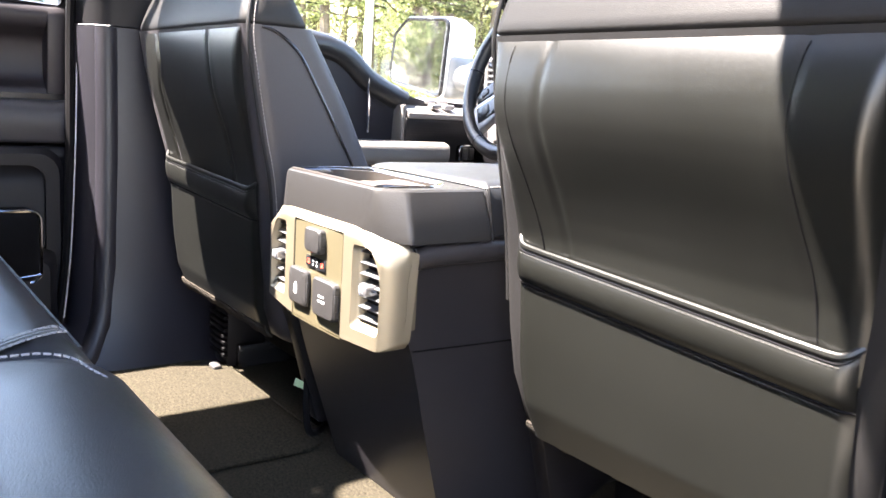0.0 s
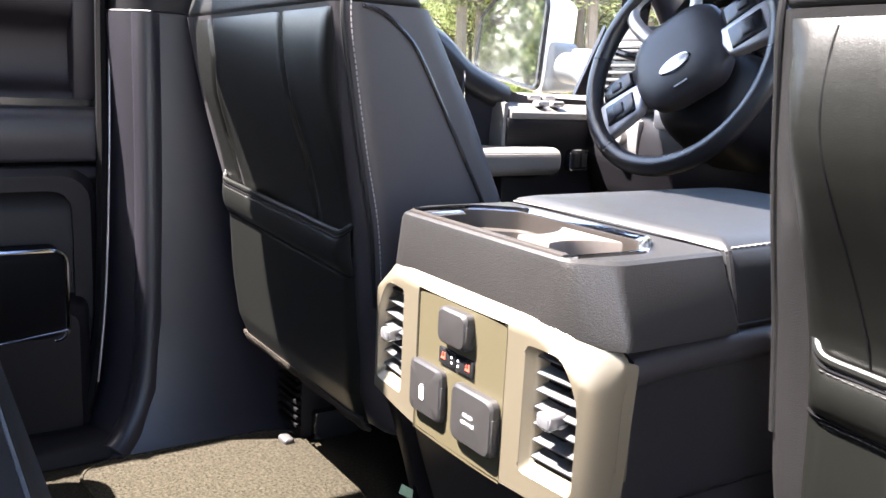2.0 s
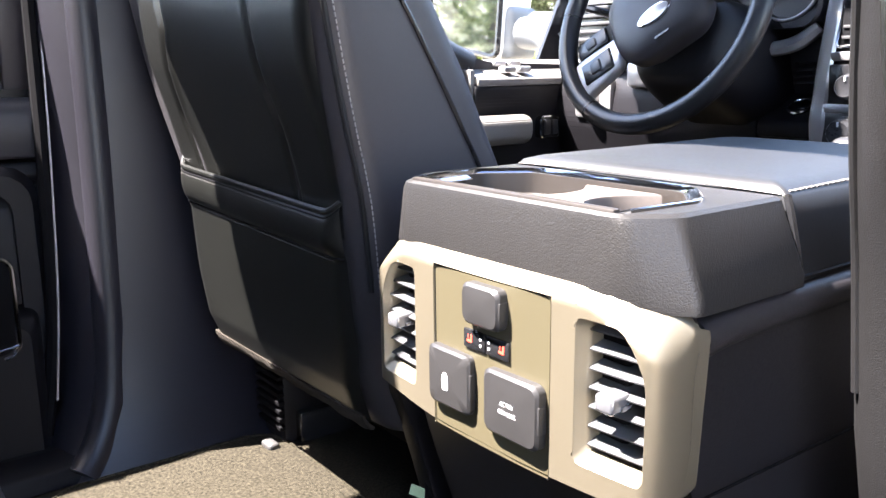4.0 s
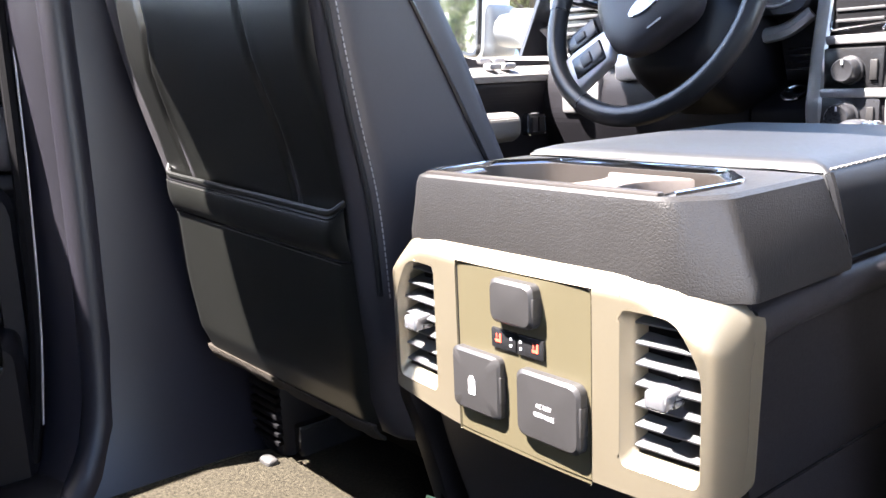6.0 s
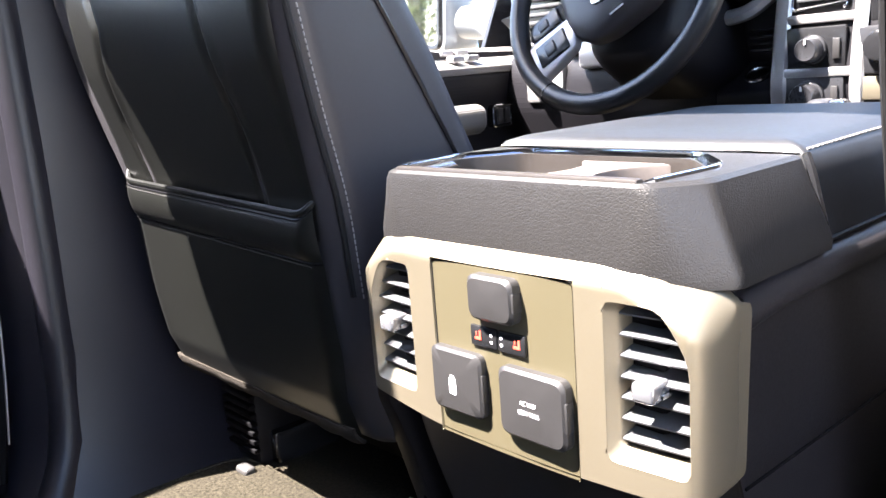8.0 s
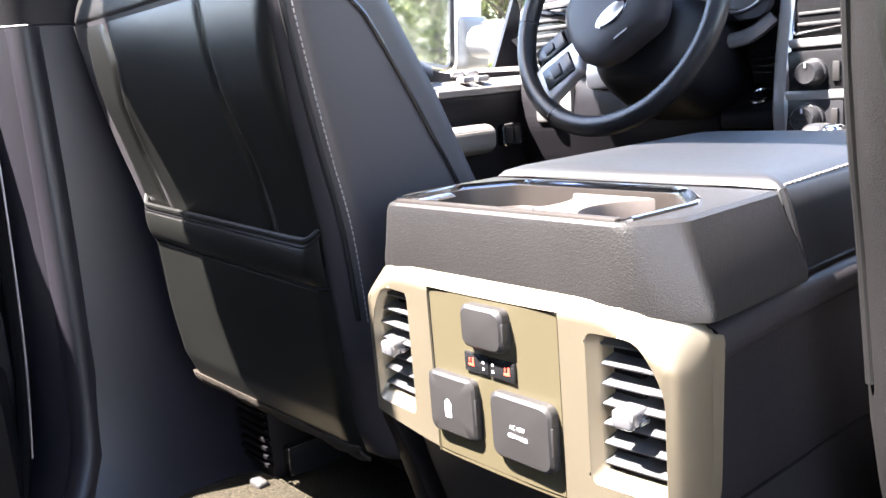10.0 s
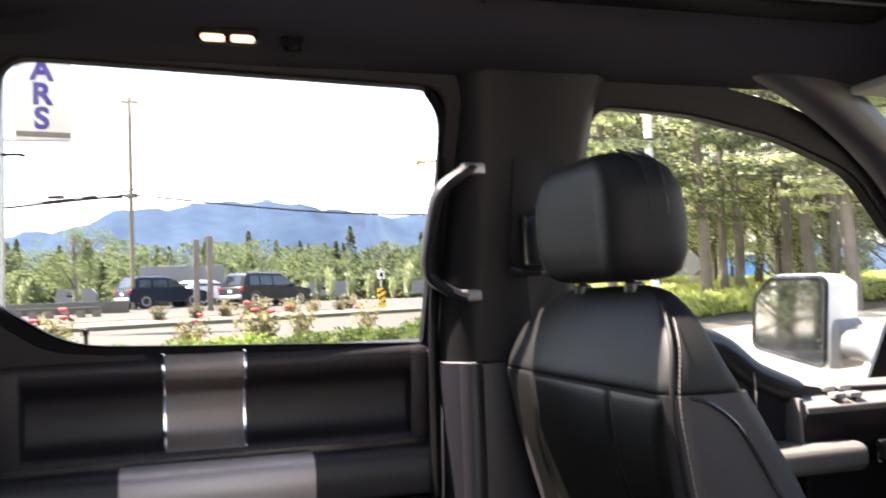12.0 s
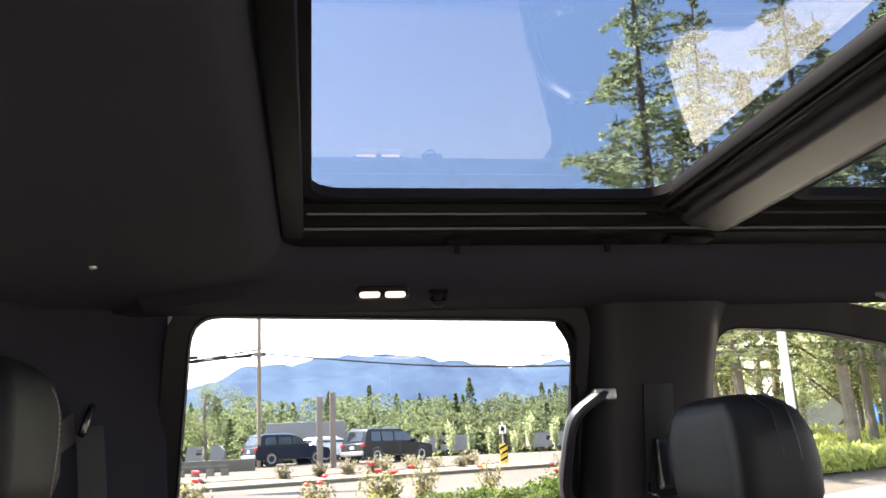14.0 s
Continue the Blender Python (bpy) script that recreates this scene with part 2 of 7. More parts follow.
def sheet(f, nu, nv, thick=0.0):
    """A surface f(u, v), u and v from 0 to 1; thick pushes a second skin behind it."""
    bm = bmesh.new()
    g = [[bm.verts.new(f(i / nu, j / nv)) for j in range(nv + 1)] for i in range(nu + 1)]
    for i in range(nu):
        for j in range(nv):
            bm.faces.new((g[i][j], g[i + 1][j], g[i + 1][j + 1], g[i][j + 1]))
    if thick:
        bmesh.ops.recalc_face_normals(bm, faces=bm.faces)
        bmesh.ops.solidify(bm, geom=list(bm.faces), thickness=thick)
    return bm


def merge(*bms):
    out = bmesh.new()
    for b in bms:
        me = bpy.data.meshes.new("tmp")
        b.to_mesh(me)
        b.free()
        out.from_mesh(me)
        bpy.data.meshes.remove(me)
    return out


def rounded(hx, hy, r, n=6, cx=0.0, cy=0.0):
    """A rounded rectangle, anticlockwise from its lower right corner."""
    out = []
    for sx, sy, a0 in ((1, -1, -90), (1, 1, 0), (-1, 1, 90), (-1, -1, 180)):
        for k in range(n + 1):
            a = radians(a0 + 90 * k / n)
            out.append((cx + sx * (hx - r) + r * math.cos(a), cy + sy * (hy - r) + r * math.sin(a)))
    return out


def soften(poly, r, n=5):
    """An outline with its corners rounded; r is one radius, or one for each corner."""
    out = []
    for i, p in enumerate(poly):
        rr = r[i] if isinstance(r, (list, tuple)) else r
        a, b, c = Vector(poly[i - 1]), Vector(p), Vector(poly[(i + 1) % len(poly)])
        u, w = (a - b), (c - b)
        k = min(rr, 0.45 * u.length, 0.45 * w.length)
        s, e = b + u.normalized() * k, b + w.normalized() * k
        for j in range(n + 1):
            t = j / n
            out.append(tuple((1 - t) ** 2 * s + 2 * t * (1 - t) * b + t * t * e))
    return out


def grow(poly, d):
    """The outline moved outward by d (anticlockwise outlines)."""
    out, n = [], len(poly)
    for i in range(n):
        a, b, c = (Vector(poly[k % n]) for k in (i - 1, i, i + 1))
        t = ((b - a).normalized() + (c - b).normalized())
        t = t.normalized() if t.length > 1e-6 else (c - b).normalized()
        out.append((b.x + t.y * d, b.y - t.x * d))
    return out


def ball(c, rx, ry, rz, e=1.0, nu=20, nv=12):
    """A squarish ball: e below 1 makes it boxier."""
    def pw(v):
        return math.copysign(abs(v) ** e, v)
    rings = []
    for j in range(1, nv):
        b = math.pi * (j / nv - 0.5)
        rings.append([(c[0] + rx * pw(math.cos(b)) * pw(math.cos(a)), c[1] + ry * pw(math.cos(b)) * pw(math.sin(a)), c[2] + rz * pw(math.sin(b)))
                      for a in (2 * math.pi * i / nu for i in range(nu))])
    return loft(rings)


def wording(name, text, size, m, mat, parent, label="", deep=0.0003, bold=0.0):
    cu = bpy.data.curves.new(name, "FONT")
    cu.body, cu.size, cu.align_x, cu.align_y, cu.extrude, cu.offset = text, size, "CENTER", "CENTER", deep, bold
    tmp = bpy.data.objects.new(name, cu)
    me = bpy.data.meshes.new_from_object(tmp)
    bpy.data.objects.remove(tmp)
    me.transform(m)
    return mesh_part(name, me, mat, parent, label)


def lerp_table(rows, z):
    """Linear look-up in rows of (z, value, ...)."""
    if z <= rows[0][0]:
        return rows[0][1:]
    for a, b in zip(rows, rows[1:]):
        if z <= b[0]:
            t = (z - a[0]) / (b[0] - a[0])
            return tuple(p + (q - p) * t for p, q in zip(a[1:], b[1:]))
    return rows[-1][1:]


def stitches(pts, parent, gap=0.0075, size=0.0055, r=0.0009, out=(0, 0, 0), label="pale grey stitching", mat=None):
    """A row of short raised stitches along a curve, as one part."""
    p = smooth_path(pts, 10)
    bms, run, last = bmesh.new(), 0.0, p[0]
    off = Vector(out)
    for a, b in zip(p, p[1:]):
        seg = (b - a).length
        while run < seg:
            d = (b - a).normalized()
            c = a + d * run + off
            q = [c - d * size / 2, c + d * size / 2]
            t = tube(q, r, 5, soft=False)
            me = bpy.data.meshes.new("tmp")
            t.to_mesh(me)
            t.free()
            bms.from_mesh(me)
            bpy.data.meshes.remove(me)
            run += gap
        run -= seg
    ob = part("stitching", bms, mat or THREAD, parent, label)
    ob["kind"] = "stuff"
    return ob


# ---- cab shell ----
def side_x(z, s=-1, inset=0.0):
    """The plane of the side windows, which lean inwards."""
    return s * (0.868 - 0.35 * (z - 0.694) - inset)


REAR_WINDOW = soften([(-0.133, 0.688), (-0.117, 1.122), (-0.797, 1.142), (-0.833, 0.785), (-0.725, 0.711), (-0.60, 0.704)], [0.012, 0.05, 0.05, 0.02, 0.05, 0.05])
FRONT_WINDOW = soften([(0.128, 0.70), (0.455, 0.69), (0.60, 0.590), (0.70, 0.556), (1.03, 0.547), (0.97, 0.79), (0.74, 0.995), (0.55, 1.058), (0.35, 1.094), (0.15, 1.103)],
                      [0.02, 0.05, 0.05, 0.04, 0.02, 0.03, 0.05, 0.05, 0.05, 0.05])


def window_ring(outline, s, d0, d1, inset0, inset1, flare=0.0):
    """A frame between two offsets of a window outline, between two depths."""
    rings = []
    for d, i in ((d0 + flare, inset0), (d0, inset1), (d1, inset1), (d1, inset0), (d0 + flare, inset0)):
        rings.append([(side_x(z, s, i), y, z) for y, z in grow(outline, d)])
    return loft(rings, cap=False)


def window_glass(outline, s, grown=0.008, inset=-0.006):
    pts = [(side_x(z, s, inset), y, z) for y, z in grow(outline, grown)]
    back = [(side_x(z, s, inset - 0.004), y, z) for y, z in grow(outline, grown)]
    return loft([pts, back])


floor = tagged(part("floor", rbox(-0.90, 0.90, -1.06, 1.25, -0.07, 0.0, 0.0), CARPET), "dark looped carpet on the cab floor", "floor", kind="structure")
for s in (-1, 1):
    t = part("sill_trim", prism([(s * 0.665, 0.001), (s * 0.675, 0.024), (s * 0.72, 0.036), (s * 0.90, 0.036), (s * 0.90, 0.001)], "y", -0.95, -0.12 if s < 0 else -0.10, 0.003), PLASTIC)
    tagged(t, "black plastic door sill strip beside the carpet", "sill trim", kind="structure")

# headliner: a soft ring round the roof opening
def roof_ring(hx, y0, y1, z, r, n=8, zr=None):
    pts = rounded(hx, (y1 - y0) / 2, r, n, 0, (y0 + y1) / 2)
    return [(x, y, (zr if zr is not None and y < y0 + r * 0.6 else z)) for x, y in pts]


liner = loft([roof_ring(0.530, -0.640, 0.62, 1.258, 0.05), roof_ring(0.532, -0.642, 0.62, 1.215, 0.05), roof_ring(0.540, -0.652, 0.63, 1.196, 0.055),
              roof_ring(0.556, -0.675, 0.65, 1.178, 0.06), roof_ring(0.600, -0.76, 0.69, 1.150, 0.07, zr=1.172), roof_ring(0.650, -0.90, 0.73, 1.142, 0.06, zr=1.160),
              roof_ring(0.684, -1.03, 0.80, 1.139, 0.05, zr=1.120), roof_ring(0.696, -1.06, 0.84, 1.172, 0.05, zr=1.150)], cap=False)
tagged(part("ceiling", liner, CLOTH), "black cloth headliner round the glass roof", "ceiling", kind="structure")
skin = loft([roof_ring(0.535, -0.645, 0.63, 1.262, 0.05), roof_ring(0.535, -0.645, 0.63, 1.290, 0.05), roof_ring(0.62, -0.85, 0.72, 1.285, 0.08),
             roof_ring(0.700, -1.05, 0.86, 1.235, 0.08), roof_ring(0.703, -1.10, 0.90, 1.178, 0.08)], cap=False)
tagged(part("roof", skin, BODY), "grey painted steel roof of the cab", "roof", kind="structure")

# glass roof
sunroof = thing("sunroof", "large two-pane glass roof in a black frame", "sunroof", (0, -0.05, 1.25), kind="structure")


def flat_ring(inner, outer, z0, z1):
    return loft([[(x, y, z) for x, y in p] for p, z in ((inner, z0), (outer, z0), (outer, z1), (inner, z1), (inner, z0))], cap=False)


PANE_REAR = rounded(0.392, 0.264, 0.045, 6, 0, -0.329)
PANE_FRONT = rounded(0.380, 0.22, 0.045, 6, 0, 0.365)
part("rear_pane", loft([[(x, y, z) for x, y in grow(PANE_REAR, 0.02)] for z in (1.272, 1.277)]), ROOF_PANE, sunroof, "clear tinted roof glass").visible_shadow = False
part("front_pane", loft([[(x, y, z) for x, y in grow(PANE_FRONT, 0.02)] for z in (1.272, 1.277)]), ROOF_PANE, sunroof, "clear tinted roof glass").visible_shadow = False
part("rear_seal", flat_ring(PANE_REAR, grow(PANE_REAR, 0.022), 1.256, 1.271), RUBBER, sunroof)
part("front_seal", flat_ring(PANE_FRONT, grow(PANE_FRONT, 0.022), 1.256, 1.271), RUBBER, sunroof)
bar = soften([(-0.022, 1.268), (-0.016, 1.244), (-0.006, 1.234), (0.062, 1.224), (0.090, 1.232), (0.096, 1.246), (0.110, 1.268)], 0.008, 3)
part("crossbar", prism(bar, "x", -0.47, 0.47), TRIM, sunroof, "charcoal crossbar between the panes")
for ya, yb, zl in ((-0.066, -0.050, 1.252), (-0.049, -0.037, 1.246), (-0.036, -0.021, 1.250), (0.1105, 0.142, 1.256)):
    part("crossbar_lip", rbox(-0.47, 0.47, ya, yb, zl, 1.2705, 0.003), RUBBER, sunroof, "black sealing strip")
for s in (-1, 1):
    rail = [(s * 0.397, 1.268), (s * 0.402, 1.254), (s * 0.415, 1.254), (s * 0.418, 1.243), (s * 0.432, 1.243), (s * 0.436, 1.250), (s * 0.452, 1.250), (s * 0.456, 1.232),
            (s * 0.470, 1.232), (s * 0.474, 1.224), (s * 0.528, 1.218), (s * 0.530, 1.268)]
    part("side_rail", prism(rail, "y", -0.636, 0.61), RUBBER, sunroof, "black slide rail with ridges", angle=25)
    # lighter tubes stand for two thin highlights along the black rail
    part("rail_lip", tube([(s * 0.462, -0.62, 1.229), (s * 0.462, 0.60, 1.229)], 0.0022, 6, soft=False), SLAT, sunroof)
    part("rail_lip", tube([(s * 0.425, -0.60, 1.2415), (s * 0.425, -0.08, 1.2415)], 0.0018, 6, soft=False), SLAT, sunroof)
    for y in (-0.365, -0.116):
        part("rail_clip", merge(rbox(s * 0.500 - 0.009, s * 0.500 + 0.009, y - 0.018, y + 0.018, 1.213, 1.2225, 0.003), rbox(s * 0.509 - 0.003, s * 0.509 + 0.003, y - 0.005, y + 0.005, 1.200, 1.214, 0.002)), RUBBER, sunroof)
    part("slide_block", rbox(s * 0.500 - 0.020, s * 0.500 + 0.020, -0.020, 0.060, 1.2155, 1.2225, 0.003), RUBBER, sunroof)
part("rear_frame", rbox(-0.530, 0.530, -0.637, -0.605, 1.222, 1.268, 0.004), RUBBER, sunroof)
part("front_frame", rbox(-0.530, 0.530, 0.585, 0.615, 1.225, 1.268, 0.004), RUBBER, sunroof)

# back wall with its window
BACK = rounded(0.315, 0.150, 0.03, 5, 0, 0.922)
wall = merge(rbox(-0.80, -0.322, -1.10, -1.045, 0.0, 1.15, 0.0), rbox(0.322, 0.80, -1.10, -1.045, 0.0, 1.15, 0.0), rbox(-0.322, 0.322, -1.10, -1.045, 0.0, 0.765, 0.0), rbox(-0.322, 0.322, -1.10, -1.045, 1.08, 1.15, 0.0))
tagged(part("wall_back", wall, PLASTIC), "dark trimmed back wall of the cab", "wall", kind="structure")
w = thing("window_3", "clear rear cab window in a black rubber frame", "window", (0, -1.07, 0.77), kind="structure")
part("window_frame", loft([[(x, y, z) for x, z in p] for p, y in ((BACK, -1.10), (BACK, -1.035), (grow(BACK, 0.025), -1.035), (grow(BACK, 0.025), -1.10), (BACK, -1.10))], cap=False), RUBBER, w)
part("pane", loft([[(x, y, z) for x, z in grow(BACK, 0.004)] for y in (-1.080, -1.076)]), PANE, w).visible_shadow = False

for s in (-1, 1):
    cp = [(s * 0.735, -0.838), (s * 0.700, -0.890), (s * 0.640, -0.955), (s * 0.560, -0.992), (s * 0.45, -1.015), (s * 0.325, -1.03), (s * 0.325, -1.044), (s * 0.86, -1.044), (s * 0.86, -0.838)]
    t = part("pillar_trim", loft([[(x * k, y, z) for x, y in cp] for z, k in ((0.0, 1.10), (0.60, 1.09), (0.72, 1.06), (1.10, 0.985), (1.175, 0.965))]), CLOTH)
    tagged(t, "dark fabric-covered rear corner pillar of the cab", "pillar", kind="structure")

for s in (-1, 1):
    rail = soften([(s * 0.655, 1.160), (s * 0.672, 1.146), (s * 0.686, 1.146), (s * 0.696, 1.170), (s * 0.698, 1.205), (s * 0.665, 1.20)], 0.008, 3)
    t = part("roof_rail", prism(rail, "y", -1.05, 0.62), CLOTH)
    tagged(t, "dark roof side rail above the doors", "roof rail", kind="structure")
# middle pillars
for s in (-1, 1):
    ox, oy = (0.055, 0.06) if s > 0 else (0.0, 0.0)
    pil = thing("pillar_%d" % (1 if s < 0 else 2), "charcoal plastic door pillar trim with a seam", "pillar", (s * 0.76, 0, 0), kind="structure")

    def section(z, xin, chamfer, y0, y1, back):
        xin, back, y0, y1 = xin + ox, back + ox, y0 + oy, y1 + oy
        return [(s * back, y0, z), (s * (xin + chamfer + 0.03), y0, z), (s * (xin + chamfer), y0 + 0.004, z), (s * (xin + chamfer * 0.35), y0 + 0.030, z), (s * (xin + 0.006), y0 + 0.046, z),
                (s * xin, y0 + 0.062, z), (s * xin, y1 - 0.03, z), (s * (xin + 0.02), y1, z), (s * back, y1, z)]

    low = [section(0.0, 0.655, 0.055, -0.205, 0.16, 0.93), section(0.03, 0.670, 0.055, -0.180, 0.16, 0.93), section(0.09, 0.690, 0.055, -0.152, 0.16, 0.93), section(0.20, 0.704, 0.055, -0.138, 0.15, 0.93),
           section(0.42, 0.716, 0.055, -0.130, 0.14, 0.93), section(0.60, 0.726, 0.055, -0.127, 0.13, 0.93), section(0.655, 0.729, 0.055, -0.126, 0.13, 0.93)]
    part("lower_trim", loft(low), TRIM, pil, angle=60)
    up = [section(0.652, 0.736, 0.050, -0.122, 0.13, 0.90), section(0.80, 0.732, 0.046, -0.112, 0.13, 0.86), section(1.00, 0.692, 0.040, -0.108, 0.14, 0.79), section(1.10, 0.664, 0.040, -0.110, 0.15, 0.755), section(1.16, 0.640, 0.04, -0.125, 0.17, 0.74)]
    part("ridge", tube([(s * (xr + 0.0205 + ox), yr + 0.054 + oy, z) for z, xr, yr in ((0.004, 0.655, -0.205), (0.03, 0.670, -0.180), (0.09, 0.690, -0.152), (0.20, 0.704, -0.138), (0.42, 0.716, -0.130), (0.60, 0.726, -0.127), (0.653, 0.729, -0.126))], 0.0240, 24), TRIM, pil, "rounded trim ridge")
    part("upper_trim", loft(up), PLASTIC, pil, angle=60)
    part("seam", tube([(s * (0.7305 + ox), -0.070 + oy, 0.657), (s * (0.7305 + ox), 0.09 + oy, 0.657)], 0.0012, 5, soft=False), TRIM, pil)
    part("seam", tube([(s * (0.7895 + ox), -0.1235 + oy, 0.657), (s * (0.752 + ox), -0.098 + oy, 0.657), (s * (0.732 + ox), -0.072 + oy, 0.657)], 0.0008, 5, soft=False), SLAT, pil)
    part("belt_slot", prism([(s * (0.7305 + ox), 0.80), (s * (0.690 + ox), 1.0), (s * (0.687 + ox), 1.0), (s * (0.7275 + ox), 0.80)], "y", -0.006 + oy, 0.050 + oy, 0.001), PLASTIC, pil)
    # weather strip along the door opening
    part("door_seal", tube([(s * (0.742 + ox), -0.178 + oy, 0.05), (s * (0.757 + ox), -0.150 + oy, 0.20), (s * (0.768 + ox), -0.138 + oy, 0.42), (s * (0.795 + ox), -0.128 + oy, 0.66), (s * (0.785 + ox), -0.124 + oy, 0.80), (s * (0.735 + ox), -0.120 + oy, 1.00), (s * (0.712 + ox), -0.124 + oy, 1.075), (s * (0.700 + ox), -0.150 + oy, 1.118)], 0.009, 8), RUBBER, pil, "black rubber door seal")
    part("seal_edge", tube([(s * (0.735 + ox), -0.160 + oy, 0.10), (s * (0.749 + ox), -0.142 + oy, 0.24), (s * (0.762 + ox), -0.129 + oy, 0.44), (s * (0.788 + ox), -0.118 + oy, 0.648)], 0.0016, 5), SATIN, pil)


# side doors
def door_window(parent, outline, s, wide=0.036):
    fr = part("window_frame", window_ring(outline, s, 0.0, wide, -0.012, 0.034, 0.018), PLASTIC, parent, "matt black window surround")
    part("seal", window_ring(outline, s, -0.003, 0.010, 0.004, 0.030), RUBBER, fr)
    g = part("pane", window_glass(outline, s), PANE, parent, "clear side glass")
    g.visible_shadow = False


def door_skin(s, y0, y1, ztop=0.69):
    return prism([(s * 0.93, 0.0), (s * 0.955, 0.20), (s * 0.955, 0.50), (s * 0.912, ztop - 0.01), (s * 0.885, ztop - 0.01), (s * 0.90, 0.50), (s * 0.88, 0.0)], "y", y0, y1)


rear_door = thing("door_1", "closed rear cab door with charcoal and silver trim", "door", (-0.86, -0.5, 0), kind="structure")
part("outer_skin", door_skin(-1, -0.90, -0.118), BODY, rear_door, "grey painted steel")
door_window(rear_door, REAR_WINDOW, -1)
sill_prof = soften([(-0.905, 0.52), (-0.905, 0.690), (-0.868, 0.697), (-0.836, 0.690), (-0.826, 0.672), (-0.832, 0.650), (-0.850, 0.640), (-0.872, 0.628), (-0.878, 0.59), (-0.872, 0.548), (-0.846, 0.534), (-0.842, 0.52)],
                   [0.001, 0.002, 0.006, 0.012, 0.012, 0.012, 0.006, 0.016, 0.02, 0.016, 0.006, 0.004], 4)
part("upper_trim", prism(sill_prof, "y", -0.80, -0.160), DOOR, rear_door, angle=50)
flat_prof = soften([(-0.905, 0.52), (-0.905, 0.690), (-0.868, 0.697), (-0.836, 0.690), (-0.826, 0.672), (-0.830, 0.60), (-0.842, 0.52)], [0.001, 0.002, 0.006, 0.012, 0.012, 0.05, 0.004], 4)
part("trim_end", prism(flat_prof, "y", -0.163, -0.128, 0.003), DOOR, rear_door, angle=50)
part("trim_end", prism(flat_prof, "y", -0.862, -0.795, 0.003), DOOR, rear_door, angle=50)
# the trim climbs towards the back of the window
rise = [(-0.862, 0.66), (-0.60, 0.68), (-0.62, 0.705), (-0.70, 0.708), (-0.745, 0.722), (-0.800, 0.762), (-0.862, 0.815)]
part("trim_rise", loft([[(x + 0.35 * max(0.0, z - 0.70), y, z) for y, z in soften(rise, 0.02, 3)] for x in (-0.862, -0.838, -0.834)]), DOOR, rear_door)
# silver band folded over the sill, edged with chrome
band = soften([(-0.868, 0.7005), (-0.834, 0.6935), (-0.8225, 0.672), (-0.829, 0.648), (-0.847, 0.6375), (-0.8685, 0.626), (-0.8745, 0.59), (-0.8685, 0.550), (-0.842, 0.536), (-0.838, 0.524)], [0, 0.012, 0.012, 0.012, 0.006, 0.016, 0.02, 0.016, 0.006, 0], 4)
band = [p for p in band][5:-5]
bm = loft([[(x, y, z) for x, z in band] for y in (-0.578, -0.452)], cap=False, closed=False)
bmesh.ops.solidify(bm, geom=list(bm.faces), thickness=0.003)
part("silver_band", bm, TAUPE, rear_door, "satin taupe trim band", angle=50)
for y in (-0.580, -0.450):
    part("chrome_edge", tube([(x + 0.002, y, z + 0.001) for x, z in band], 0.0034, 6, soft=False), CHROME, rear_door, "chrome strip")
# arm rest and grab
arm_prof = soften([(-0.88, 0.425), (-0.88, 0.512), (-0.82, 0.512), (-0.803, 0.500), (-0.797, 0.470), (-0.803, 0.430)], [0.001, 0.004, 0.01, 0.012, 0.02, 0.008], 4)
part("armrest", prism(arm_prof, "y", -0.862, -0.128, 0.0), LEATHER_SIDE, rear_door, angle=50)
grip = soften([(-0.845, 0.438), (-0.845, 0.512), (-0.815, 0.517), (-0.783, 0.505), (-0.776, 0.470), (-0.782, 0.440)], [0.001, 0.004, 0.01, 0.012, 0.012, 0.008], 4)
bm = loft([[(x * k + (1 - k) * -0.84, y, z) for x, z in grip] for y, k in ((-0.648, 0.975), (-0.630, 1.0), (-0.362, 1.0), (-0.342, 0.975))])
part("grab_handle", bm, TAUPE, rear_door, "satin taupe pull handle", angle=50)
part("groove", rbox(-0.88, -0.835, -0.860, -0.130, 0.512, 0.523, 0.0), GLOSS, rear_door)
low_prof = soften([(-0.885, 0.0), (-0.885, 0.425), (-0.812, 0.425), (-0.806, 0.405), (-0.818, 0.393), (-0.800, 0.360), (-0.790, 0.20), (-0.800, 0.0)], [0.001, 0.001, 0.006, 0.006, 0.006, 0.02, 0.05, 0.001], 4)
part("lower_panel", prism(low_prof, "y", -0.862, -0.136, 0.0), PLASTIC, rear_door, angle=50)
# recessed card with a raised surround
part("panel_frame", loft([[(-x, y, z) for y, z in p] for p, x in ((rounded(0.25, 0.125, 0.03, 4, -0.43, 0.265), 0.790), (rounded(0.25, 0.125, 0.03, 4, -0.43, 0.265), 0.778), (rounded(0.275, 0.150, 0.04, 4, -0.43, 0.262), 0.778), (rounded(0.285, 0.160, 0.04, 4, -0.43, 0.262), 0.795))], cap=False), PLASTIC, rear_door)
pocket = part("door_pocket", loft([[(-x, y, z) for y, z in rounded(hy, hz, 0.02, 4, cy, cz)] for x, hy, hz, cy, cz in ((0.79, 0.30, 0.115, -0.46, 0.115), (0.742, 0.295, 0.112, -0.465, 0.112), (0.728, 0.285, 0.105, -0.47, 0.11))]), PLASTIC, rear_door, "bulging door pocket")
grille = part("speaker_grille", loft([[(-x, y, z) for y, z in rounded(h, h2, 0.02, 5, -0.275, 0.243)] for x, h, h2 in ((0.78, 0.076, 0.068), (0.731, 0.076, 0.068), (0.727, 0.070, 0.062))]), RUBBER, rear_door, "black mesh loudspeaker cover")
